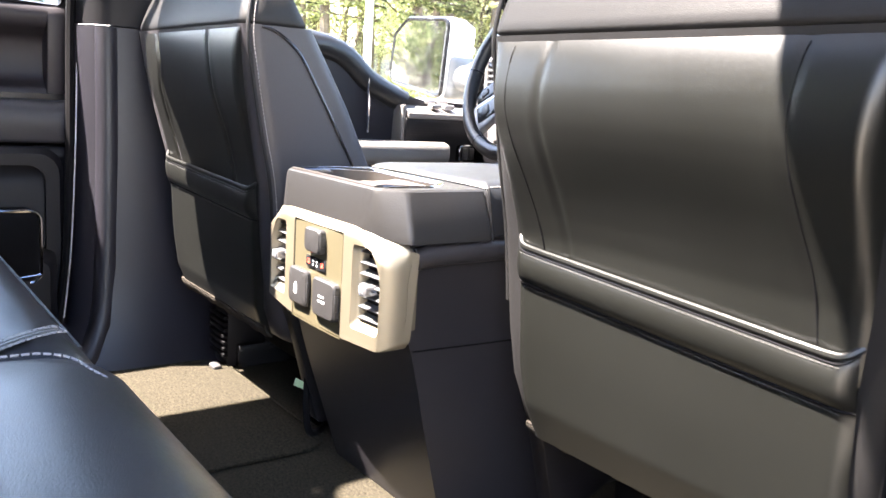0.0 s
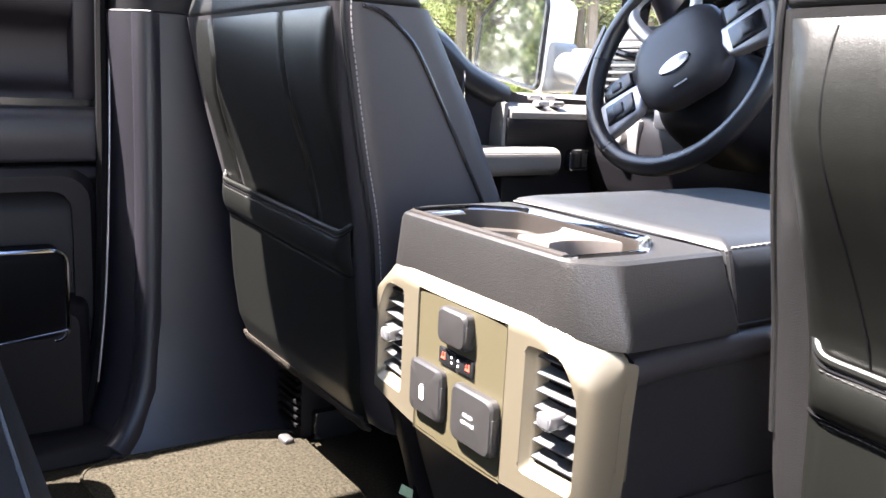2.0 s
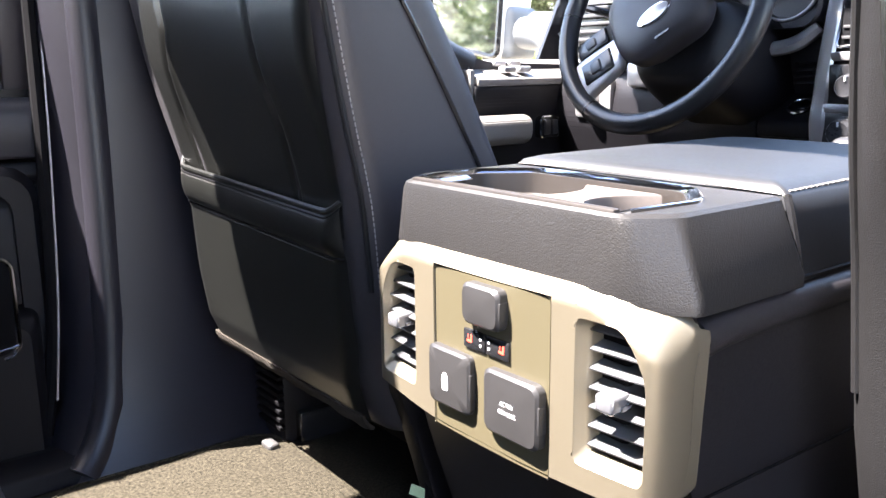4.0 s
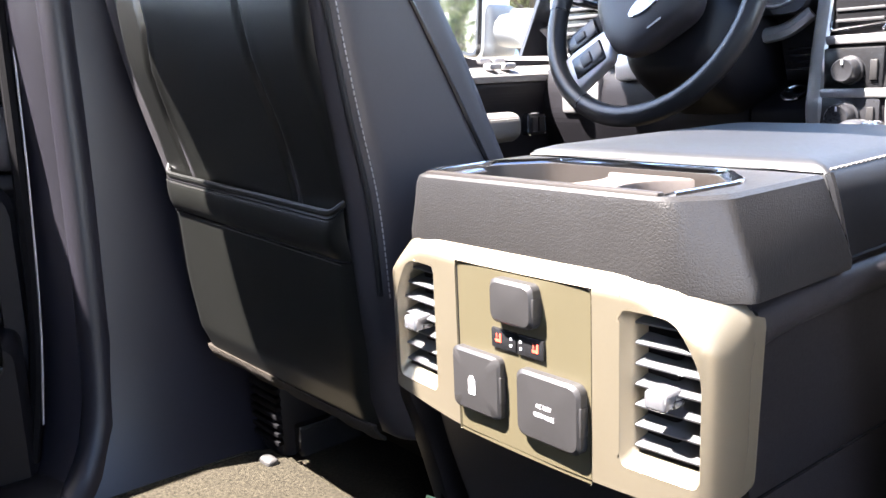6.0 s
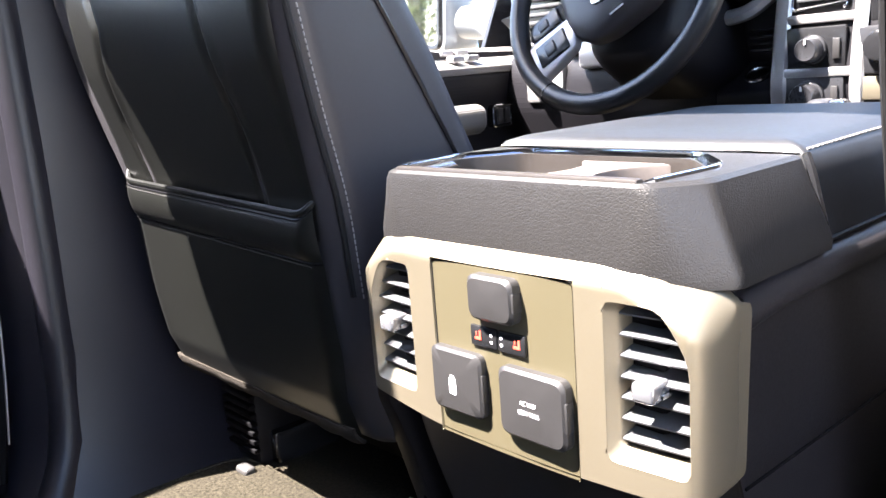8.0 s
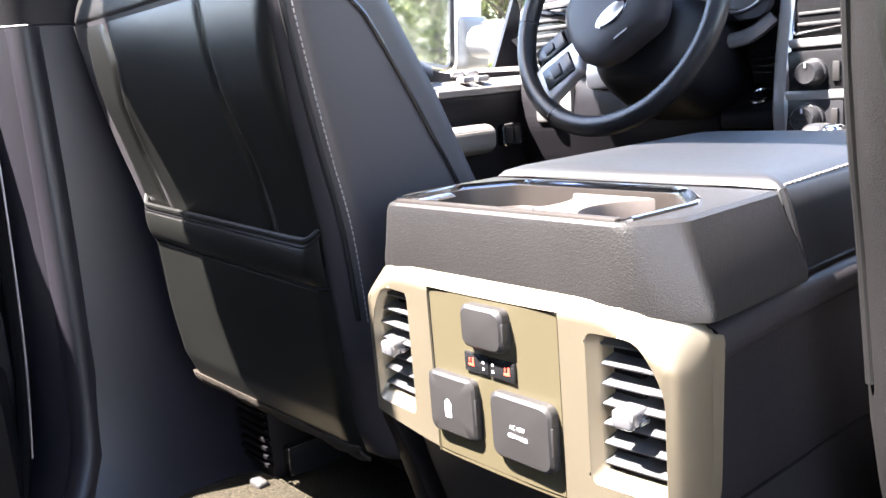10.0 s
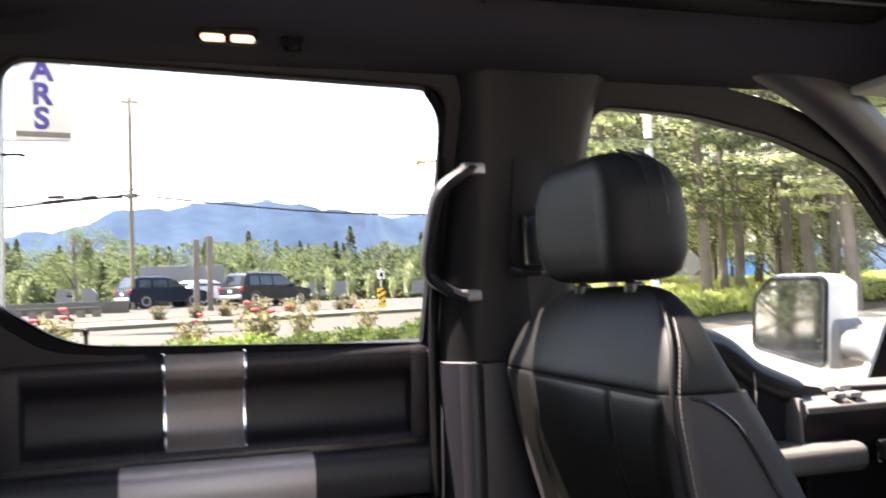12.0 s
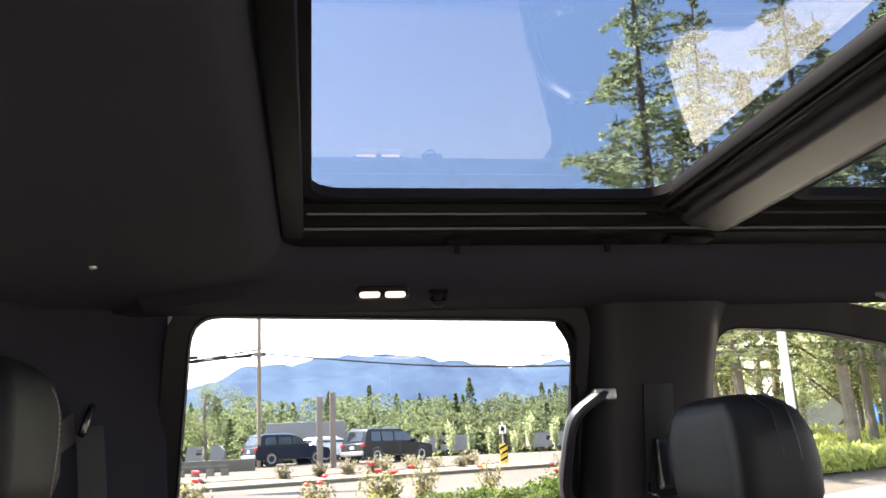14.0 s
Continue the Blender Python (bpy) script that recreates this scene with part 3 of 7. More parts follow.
part("chrome_ring", tube([(-0.729, y, z) for y, z in rounded(0.076, 0.068, 0.02, 5, -0.275, 0.243)] + [(-0.729, -0.199 - 0.0, 0.19)], 0.003, 6, soft=False), CHROME, grille, "chrome surround")
lock = part("lock_pin", loft([[(-0.853 + r * math.cos(a), -0.700 + r * math.sin(a), z) for a in (2 * math.pi * k / 10 for k in range(10))] for z, r in ((0.700, 0.008), (0.706, 0.008), (0.709, 0.0035), (0.728, 0.0035), (0.731, 0.0055), (0.738, 0.0055), (0.741, 0.003))]), GLOSS, rear_door, "black lock pin")
part("door_edge", tube([(-0.790, -0.130, 0.03), (-0.797, -0.129, 0.30), (-0.800, -0.129, 0.48), (-0.826, -0.127, 0.60), (-0.828, -0.127, 0.68)], 0.002, 5), SATIN, rear_door)

for s, nm in ((-1, "door_2"), (1, "door_3")):
    d = thing(nm, "closed front cab door with grey armrest and dark trim", "door", (s * 0.86, 0.6, 0), kind="structure")
    poly = [(0.105, 0.0), (1.10, 0.0), (1.10, 0.55), (1.03, 0.547), (0.70, 0.556), (0.60, 0.590), (0.455, 0.69), (0.105, 0.70)]
    part("outer_skin", loft([[(s * x, y, z if z < 0.1 else z - 0.012) for y, z in poly] for x in (0.965, 0.945)]), BODY if s < 0 else BODY, d)
    door_window(d, FRONT_WINDOW, s, 0.055)
    part("inner_panel", loft([[(s * (x - (0.03 if z > 0.5 else 0.0)), y, z) for y, z in soften(poly, 0.03, 3)] for x in (0.935, 0.868, 0.862)]), TRIM, d, angle=50)
    # thick lower part with switches on its ledge
    led = soften([(s * 0.90, 0.10), (s * 0.90, 0.526), (s * 0.80, 0.518), (s * 0.788, 0.508), (s * 0.790, 0.480), (s * 0.80, 0.43), (s * 0.79, 0.10)], [0.001, 0.004, 0.01, 0.01, 0.02, 0.03, 0.01], 4)
    part("door_card", prism(led, "y", 0.64, 1.08, 0.004), PLASTIC, d, angle=50)
    part("upper_roll", tube([(s * 0.845, 0.14, 0.672), (s * 0.845, 0.44, 0.665), (s * 0.845, 0.56, 0.592), (s * 0.845, 0.66, 0.548)], 0.030, 12), LEATHER, d)
    arm = prism(soften([(s * 0.86, 0.395), (s * 0.86, 0.452), (s * 0.755, 0.455), (s * 0.738, 0.445), (s * 0.738, 0.412), (s * 0.755, 0.398)], [0.001, 0.01, 0.012, 0.012, 0.012, 0.012], 4), "y", 0.30, 0.745, 0.006)
    part("armrest", arm, LEDGE, d, "grey padded armrest", angle=50)
    part("chrome_edge", tube([(s * 0.815, 0.648, 0.545), (s * 0.822, 0.640, 0.50), (s * 0.826, 0.640, 0.43)], 0.004, 6), CHROME, d)
    part("chrome_edge", tube([(s * 0.818, 0.545, 0.600), (s * 0.826, 0.552, 0.54), (s * 0.830, 0.556, 0.47)], 0.0035, 6), CHROME, d)
    plate = part("lock_switch", loft([[(s * x, y, z) for y, z in rounded(hy, hz, 0.008, 3, 0.832, 0.425)] for x, hy, hz in ((0.80, 0.026, 0.022), (0.782, 0.026, 0.022), (0.780, 0.022, 0.018))]), GLOSS, d)
    part("chrome_ring", tube([(s * 0.783, y, z) for y, z in rounded(0.025, 0.021, 0.008, 3, 0.832, 0.425)] + [(s * 0.783, 0.857, 0.412)], 0.002, 5, soft=False), CHROME, plate)
    for dy in (-0.010, 0.010):
        part("rocker", rbox(s * 0.779 - 0.003, s * 0.779 + 0.003, 0.832 + dy - 0.008, 0.832 + dy + 0.008, 0.410, 0.440, 0.002), COVER, plate)
    # switches are silver: their sunlit white is put into the material
    for k in range(4):
        x, y = s * (0.835 - 0.030 * (k % 2)), 0.735 + 0.040 * (k // 2)
        part("window_switch", rbox(x - 0.011, x + 0.011, y - 0.016, y + 0.016, 0.532 + 0.384 * (abs(x) - 0.796), 0.544 + 0.384 * (abs(x) - 0.796), 0.004), SILVER, d, "window switch, silver as if sunlit")
    # pale top and end plate stand for sunlight on the black card
    part("switch_panel", merge(prism([(s * 0.786, 0.510), (s * 0.786, 0.524), (s * 0.885, 0.562), (s * 0.885, 0.510)], "y", 0.645, 1.04, 0.003), rbox(min(s * 0.796, s * 0.875), max(s * 0.796, s * 0.875), 0.633, 0.645, 0.44, 0.5415, 0.003)), LEDGE, d, "switch panel, grey paled for sunlight")
    part("kick_strip", tube([(s * 0.788, 0.66, 0.30), (s * 0.786, 0.72, 0.22), (s * 0.786, 0.80, 0.13)], 0.003, 5), SATIN, d)

# windscreen pillars, windscreen, bulkhead
for s in (-1, 1):
    pts = [(s * 0.585, 0.30, 1.225), (s * 0.61, 0.42, 1.198), (s * 0.655, 0.60, 1.135), (s * 0.70, 0.78, 1.035), (s * 0.745, 0.93, 0.905), (s * 0.79, 1.08, 0.775), (s * 0.84, 1.26, 0.62)]
    t = part("pillar_trim", tube(pts, 0.048, 14, flat=0.62, up=(s, 0, 0.4)), TRIM)
    tagged(t, "charcoal windscreen pillar trim", "pillar", kind="structure")
ws = thing("window_4", "large clear windscreen", "window", (0, 1.2, 0.7), kind="structure")
part("pane", sheet(lambda u, v: ((u - 0.5) * (1.36 + 0.30 * v), 0.72 + 0.66 * v + 0.05 * (1 - (2 * u - 1) ** 2), 1.125 - 0.46 * v), 12, 8, 0.004), PANE, ws).visible_shadow = False
tagged(part("wall_front", rbox(-0.93, 0.93, 1.26, 1.32, -0.05, 0.66, 0.0), PLASTIC), "black bulkhead below the windscreen", "wall", kind="structure")
for s in (-1, 1):
    tagged(part("wall_side", rbox(min(s * 0.90, s * 0.95), max(s * 0.90, s * 0.95), 1.08, 1.28, -0.05, 0.60, 0.0), PLASTIC), "black side panel ahead of the front door", "wall", kind="structure")
for s in (-1, 1):
    v = thing("sun_visor", "pale grey folded sun visor under the front headliner", "sun visor", (s * 0.38, 0.70, 1.12), group="sun visors")
    part("pad", rbox(s * 0.38 - 0.20, s * 0.38 + 0.20, 0.60, 0.77, 1.105, 1.123, 0.008, m=None), material("pale visor cloth", (0.30, 0.29, 0.28), 0.9) if s < 0 else bpy.data.materials["pale visor cloth"], v)
    part("pivot", tube([(s * 0.60, 0.72, 1.114), (s * 0.64, 0.72, 1.135)], 0.006, 8, soft=False), GLOSS, v)

# ---- centre console ----
XC = 0.004
console = thing("centre_console", "wide black centre console with a champagne rear panel", "centre console", (XC, 0.3, 0))


def ray_outline(poly, n, cx, cy):
    """n points of an outline at even angles round a centre, so that outlines can be joined."""
    out = []
    for k in range(n):
        a = 2 * math.pi * k / n
        dx, dy, best = math.cos(a), math.sin(a), 0
        for (x0, y0), (x1, y1) in zip(poly, poly[1:] + poly[:1]):
            ex, ey = x1 - x0, y1 - y0
            den = dx * ey - dy * ex
            if abs(den) > 1e-12:
                t = ((x0 - cx) * ey - (y0 - cy) * ex) / den
                q = ((x0 - cx) * dy - (y0 - cy) * dx) / den
                if t > 0 and -1e-9 <= q <= 1 + 1e-9:
                    best = max(best, t)
        out.append((cx + dx * best, cy + dy * best))
    return out


body_prof = soften([(0.029, 0.398), (0.029, 0.285), (0.040, 0.255), (0.062, 0.17), (0.115, 0.0), (0.86, 0.0), (0.86, 0.34), (0.52, 0.35), (0.50, 0.40)], [0.01, 0.02, 0.03, 0.05, 0.002, 0.002, 0.02, 0.02, 0.02], 4)
rows = []
for x, k in ((-0.150, 0.96), (-0.156, 0.985), (-0.158, 1.0), (0.158, 1.0), (0.156, 0.985), (0.150, 0.96)):
    rows.append([(XC + x * (1.0 if z > 0.2 else 0.90 + 0.5 * z), 0.4 + (y - 0.4) * (0.985 if k < 0.97 else 1.0), z if z < 0.01 else z - (1 - k) * 0.06) for y, z in body_prof])
part("core", rbox(XC - 0.125, XC + 0.125, 0.008, 0.10, 0.272, 0.40, 0.004), RUBBER, console)
part("body", loft(rows), CONSOLE_SIDE, console, "black vinyl-covered console body", angle=50)

for sx in (-1, 1):
    part("side_roll", tube([(XC + sx * 0.1475, 0.040, 0.3735), (XC + sx * 0.1490, 0.10, 0.3795), (XC + sx * 0.1490, 0.30, 0.3805), (XC + sx * 0.1490, 0.49, 0.381)], 0.0150, 14), CONSOLE_SIDE, console, "rolled black vinyl edge")
    part("body_seam", tube([(XC + sx * 0.1583, 0.040, 0.2635), (XC + sx * 0.1583, 0.30, 0.258), (XC + sx * 0.1583, 0.50, 0.256)], 0.0012, 5), RUBBER, console)

CAP_OUT = lambda hx, y0, r, y1=0.146, c=0.024, q=0.010: soften([(XC + hx, y0 + 0.030), (XC + hx, y1), (XC - hx, y1), (XC - hx, y0 + 0.032), (XC - hx + c, y0), (XC + hx - c, y0)], [r, 0.004, 0.004, r, q, q], 6)
OPEN = soften([(XC + 0.107, 0.0115), (XC + 0.110, 0.080), (XC + 0.076, 0.119), (XC - 0.080, 0.119), (XC - 0.112, 0.080), (XC - 0.109, 0.0115)], [0.004, 0.010, 0.010, 0.010, 0.010, 0.004], 3)
NR, CC = 96, (XC, 0.066)
outs = [(CAP_OUT(0.163, -0.004, 0.006, c=0.042, q=0.03), 0.394), (CAP_OUT(0.163, -0.004, 0.006, c=0.042, q=0.03), 0.402), (CAP_OUT(0.1435, 0.000, 0.006), 0.4475), (CAP_OUT(0.1415, 0.0012, 0.009), 0.4525), (CAP_OUT(0.1375, 0.0035, 0.009), 0.4548),
        (grow(OPEN, 0.004), 0.4545), (OPEN, 0.4535)]
cap_sides = loft([[(x, y, z) for x, y in p] for p, z in outs[:5]], cap=False)
cap_top = loft([[(x, y, z) for x, y in ray_outline(p, NR, *CC)] for p, z in outs[4:]], cap=False)
part("rear_cap", merge(cap_sides, cap_top), GRAIN, console, "grained soft black cap", angle=28)
ins = [(OPEN, 0.4535), (OPEN, 0.436), (grow(OPEN, -0.006), 0.434), (grow(OPEN, -0.010), 0.392)]
bm = loft([[(x, y, z) for x, y in ray_outline(p, NR, *CC)] for p, z in ins], cap=False)
bm.faces.new([v for v in list(bm.verts)[-NR:]])
tray = part("tray", bm, TRAY, console, "warm grey cup tray", angle=50)
band_line = [(XC + 0.109, 0.0125), (XC + 0.1135, 0.082), (XC + 0.078, 0.1225), (XC - 0.082, 0.1225), (XC - 0.1155, 0.082), (XC - 0.111, 0.0125)]
band_line = soften(band_line, [0.001, 0.010, 0.010, 0.010, 0.010, 0.001], 4)[4:-4]
rim_rows = []
for k, (x, y) in enumerate(band_line):
    a, b = Vector(band_line[max(k - 1, 0)]), Vector(band_line[min(k + 1, len(band_line) - 1)])
    nx, ny = (b - a).normalized().y, -(b - a).normalized().x
    rim_rows.append([(x + nx * o, y + ny * o, z) for o, z in ((-0.0035, 0.4490), (-0.0030, 0.4535), (-0.0015, 0.4548), (0.0060, 0.4572), (0.0072, 0.4566), (0.0078, 0.4540))])
part("chrome_rim", loft(rim_rows), CHROME, console, "polished band round the tray", angle=35)
part("tray_lip", rbox(XC - 0.110, XC + 0.110, 0.0040, 0.0118, 0.4475, 0.4572, 0.002), TRAY, console, "warm grey tray lip")
# paler than the tray: sunlight on the divider is put into its colour
part("divider", prism([(XC + 0.022 + s * (0.016 + 0.024 * ((y - 0.070) / 0.045) ** 2), y) for s, ys in ((-1, [0.048 + 0.0067 * k for k in range(11)]), (1, [0.115 - 0.0067 * k for k in range(11)])) for y in ys][::-1], "z", 0.394, 0.4505, 0.002), TRAY_SUNLIT, tray, "rubber cup divider, pale as if sunlit")
part("slot", rbox(XC - 0.052, XC - 0.046, 0.100, 0.116, 0.396, 0.437, 0.001), GLOSS, tray)
part("slot", rbox(XC + 0.062, XC + 0.067, 0.070, 0.112, 0.396, 0.440, 0.001), GLOSS, tray)
lid_rows = []
for z, hx, y0, y1 in ((0.388, 0.153, 0.152, 0.500), (0.402, 0.1545, 0.151, 0.502), (0.440, 0.146, 0.150, 0.497), (0.453, 0.143, 0.150, 0.494), (0.4595, 0.136, 0.153, 0.488), (0.4635, 0.122, 0.164, 0.475), (0.4665, 0.07, 0.21, 0.43)):
    lid_rows.append([(x, y, z) for x, y in soften([(XC + hx, y0), (XC + hx, y1), (XC - hx, y1), (XC - hx, y0)], [0.005, 0.03, 0.03, 0.005] if hx > 0.1 else 0.05, 6)])
lid = part("lid", loft(lid_rows), LID, console, "padded black armrest lid, tinted with sky blue", angle=50)
part("lid_seam", tube([(XC - 0.137, 0.1505, 0.4555), (XC - 0.05, 0.149, 0.4575), (XC + 0.05, 0.149, 0.4575), (XC + 0.137, 0.1505, 0.4555)], 0.0009, 6), LEDGE, lid)
part("lid_seam", tube([(XC + 0.141, 0.151, 0.455), (XC + 0.147, 0.149, 0.44), (XC + 0.1555, 0.150, 0.402), (XC + 0.155, 0.152, 0.39)], 0.003, 6), GLOSS, lid)
stitches([(XC + 0.139, 0.16, 0.4575), (XC + 0.138, 0.30, 0.459), (XC + 0.137, 0.48, 0.4575)], lid)
# cable and card stuck below the panel
tagged(part("paper_tag", prism([(-0.013, -0.006), (0.012, -0.009), (0.013, 0.003), (-0.009, 0.007)], "y", -0.0006, 0.0006, m=Matrix.Translation((-0.222, 0.0885, 0.094)) @ Matrix.Rotation(radians(25), 4, "Z")), material("pale green paper", (0.45, 0.6, 0.35), 0.7)), "small pale green paper tag on the wiring loom", "paper tag")

# rear panel: bowed bezel with two vents, socket covers and heater keys
def bow(x):
    """How far the panel stands back towards its ends."""
    u = abs(x - XC)
    t = min(max((u - 0.1450) / 0.0165, 0.0), 0.985)
    return -0.014 + 0.005 * (u / 0.12) ** 2 + 0.040 * (1 - math.sqrt(1 - t * t))


def bowed(poly, rows_of, n=1):
    return [[(x, bow(x) + d, z) for x, z in poly2] for poly2, d in rows_of]


BEZ = soften([(XC + 0.1612, 0.278), (XC + 0.1612, 0.383), (XC + 0.152, 0.3930), (XC + 0.105, 0.4050), (XC - 0.105, 0.4050), (XC - 0.152, 0.3940), (XC - 0.1612, 0.384), (XC - 0.1612, 0.284), (XC - 0.150, 0.272), (XC - 0.06, 0.264), (XC + 0.06, 0.264), (XC + 0.152, 0.266)],
             [0.010, 0.012, 0.02, 0.03, 0.03, 0.02, 0.012, 0.010, 0.012, 0.02, 0.02, 0.012], 4)


def vent_outline(s, d=0.0, wide=False):
    """The dark opening of a vent, or the wider edge of the slope round it."""
    p = [(s * 0.099, 0.290), (s * 0.1475, 0.290), (s * 0.1475, 0.356), (s * 0.130, 0.384), (s * 0.099, 0.384)]
    if wide:
        p = [(s * 0.0935, 0.283), (s * 0.1490, 0.283), (s * 0.1490, 0.3570), (s * 0.131, 0.3860), (s * 0.0935, 0.3860)]
    p = [(XC + x + (0.007 if s < 0 else 0.0), z) for x, z in (p if s > 0 else p[::-1])]
    return grow(soften(p, [0.006, 0.006, 0.012, 0.012, 0.006] if s > 0 else [0.006, 0.012, 0.012, 0.006, 0.006], 3), d)


def face(x, z):
    """The panel's skin: bowed, with a band along the top that slopes back."""
    u = abs(x - XC)
    w = 0.0105 + 0.012 * min(max((u - 0.105) / 0.045, 0.0), 1.0)
    e = min(max((z - (bez_top(x) - w)) / w, 0.0), 1.0)
    b = bow(x)
    v = u - 0.124
    back_to = max(b + 0.0065, -0.0055 + 0.42 * (v + math.sqrt(v * v + 0.00015)))
    return b + (back_to - b) * e ** 1.15


def strip_grid(x0, x1, nx, z_lo, z_hi, nz, d=0.0):
    def f(u, v):
        x = x0 + (x1 - x0) * u
        z = z_lo(x) + (z_hi(x) - z_lo(x)) * v
        return (x, face(x, z) + d, z)
    return sheet(f, nx, nz)


def outline_z(poly, x, top):
    zs = []
    for (x0, z0), (x1, z1) in zip(poly, poly[1:] + poly[:1]):
        if min(x0, x1) - 1e-9 <= x <= max(x0, x1) + 1e-9 and abs(x1 - x0) > 1e-9:
            zs.append(z0 + (z1 - z0) * (x - x0) / (x1 - x0))
    return (max(zs) if top else min(zs)) if zs else 0.335


inside = lambda x: min(max(x, XC - 0.1611), XC + 0.1611)
bez_top, bez_bot = (lambda x: outline_z(BEZ, inside(x), True)), (lambda x: outline_z(BEZ, inside(x), False))
RT, RB = 0.3955, 0.262
PL, PR = -0.0545, 0.0765
pieces = []
for s in (-1, 1):
    vw = vent_outline(s, 0.0, True)
    vt, vb = (lambda x, vw=vw: outline_z(vw, x, True)), (lambda x, vw=vw: outline_z(vw, x, False))
    o = 0.007 if s < 0 else 0.0
    a, b = XC + s * 0.0937 + o, XC + s * 0.1488 + o
    pieces.append(strip_grid(a, b, 26, vt, bez_top, 8))
    pieces.append(strip_grid(a, b, 26, bez_bot, vb, 3))
    pieces.append(strip_grid(PR if s > 0 else PL, a, 8, bez_bot, bez_top, 40))
    pieces.append(sheet(lambda u, v, s=s, b0=b: (lambda x: (x, face(x, bez_bot(x) + (bez_top(x) - bez_bot(x)) * v), bez_bot(x) + (bez_top(x) - bez_bot(x)) * v))(b0 + (XC + s * 0.1611 - b0) * math.sin(u * math.pi / 2)), 18, 40))
    # the end's return into the console
    pieces.append(sheet(lambda u, v, s=s: (XC + s * (0.1611 - 0.0045 * u), face(XC + s * 0.1611, 0.290 + 0.086 * v) - 0.0005 + 0.0165 * u, 0.290 + 0.086 * v), 3, 12))
    # walls of the vent opening
    vo = vent_outline(s)
    pieces.append(loft([[(x, bow(x) + d, z) for x, z in p] for p, d in ((vw, 0.0), (grow(vw, -0.0008), 0.0008), (grow(vo, 0.0006), 0.0056), (grow(vo, -0.0004), 0.0066), (grow(vo, -0.0015), 0.010), (grow(vo, -0.003), 0.022))], cap=False))
pieces.append(strip_grid(PL, PR, 40, lambda x: RT, bez_top, 10))
# rolled rim behind the edge
pieces.append(loft([[(x, max(face(x, z) + min(d, 0.004), min(face(x, z) + d, 0.031)), z) for x, z in grow(BEZ, g)] for g, d in ((-0.0006, 0.0003), (0.0008, 0.0010), (0.0014, 0.004), (0.0008, 0.040))], cap=False))
bez = merge(*pieces)
bmesh.ops.remove_doubles(bez, verts=bez.verts, dist=0.0004)
bezel = part("bezel", bez, TAN, console, "champagne painted vent bezel", angle=48)
# recessed middle plate
MID = soften([(PR, 0.2612), (PR, 0.3955), (PL, 0.3955), (PL, 0.2612)], [0.0005, 0.006, 0.006, 0.0005], 3)
plate = part("centre_plate", merge(loft([[(x, bow(x) + d, z) for x, z in p] for p, d in ((MID, -0.0004), (grow(MID, -0.0006), 0.0004), (grow(MID, -0.0014), 0.0011))], cap=False, closed=False), strip_grid(PL + 0.0013, PR - 0.0013, 12, lambda x: 0.2612, lambda x: 0.3942, 4, 0.0011)), TAN_PLATE, console, "champagne recessed plate", angle=30)
# dark tube drawn as the thin shade along the plate's top and left
part("shadow_gap", tube([(x, bow(x) + 0.0010, z) for x, z in ((PL + 0.0012, 0.30), (PL + 0.0012, 0.3943), (PR - 0.0012, 0.3943))], 0.0006, 5, soft=False), GLOSS, plate)
for s in (-1, 1):
    vent = part("air_vent", loft([[(x, bow(x) + d, z) for x, z in grow(vent_outline(s), -0.003)] for d in (0.030, 0.034)]), RUBBER, console, "black louvred air vent")
    o = 0.007 if s < 0 else 0.0
    lo, hi = XC + s * 0.1005 + o, XC + s * 0.146 + o
    for k in range(7):
        z = 0.2985 + 0.0135 * k
        x1 = hi if z < 0.356 else XC + s * (0.146 - (z - 0.356) * 0.62) + o
        sl = loft([[(x, bow(x) + d, z + dz) for d, dz in ((0.0068, -0.0026), (0.0064, -0.0014), (0.0215, 0.0042), (0.0222, 0.0032))] for x in (lo, (lo + x1) / 2, x1)])
        part("slat", sl, SLAT, vent)
    kx, kz = XC + s * 0.1225 + o, 0.334
    kn = merge(rbox(kx - 0.0080, kx + 0.0080, bow(kx) - 0.006, bow(kx) + 0.013, kz - 0.0058, kz + 0.0068, 0.0028, 3), rbox(kx - 0.0098, kx + 0.0098, bow(kx) + 0.002, bow(kx) + 0.012, kz - 0.0042, kz - 0.0002, 0.0016))
    part("vent_slider", kn, SLIDER, vent, "satin chrome vent slider")


def flap(name, x0, x1, z0, z1, thick, label, r=0.006):
    cx, cz, hx, hz = (x0 + x1) / 2, (z0 + z1) / 2, (x1 - x0) / 2, (z1 - z0) / 2
    y = bow(cx) + 0.0016
    rr = [[(x, y + d, z) for x, z in rounded(hx + g, hz + g, r, 4, cx, cz)] for d, g in ((0.0, 0.0), (-thick * 0.75, 0.0), (-thick, -0.0022))]
    dome = [[(cx + (x - cx) * k, y - thick - e, cz + (z - cz) * k) for x, z in rounded(hx - 0.0022, hz - 0.0022, r, 4, cx, cz)] for k, e in ((0.6, 0.0007), (0.2, 0.0010))]
    ob = part(name, loft(rr + dome), COVER, console, label, angle=30)
    part("hinge_tab", rbox(x1 - 0.002, x1 + 0.0008, y - thick * 0.85, y, cz - hz * 0.42, cz + hz * 0.42, 0.0006), COVER, ob)
    return ob, y - thick - 0.0012


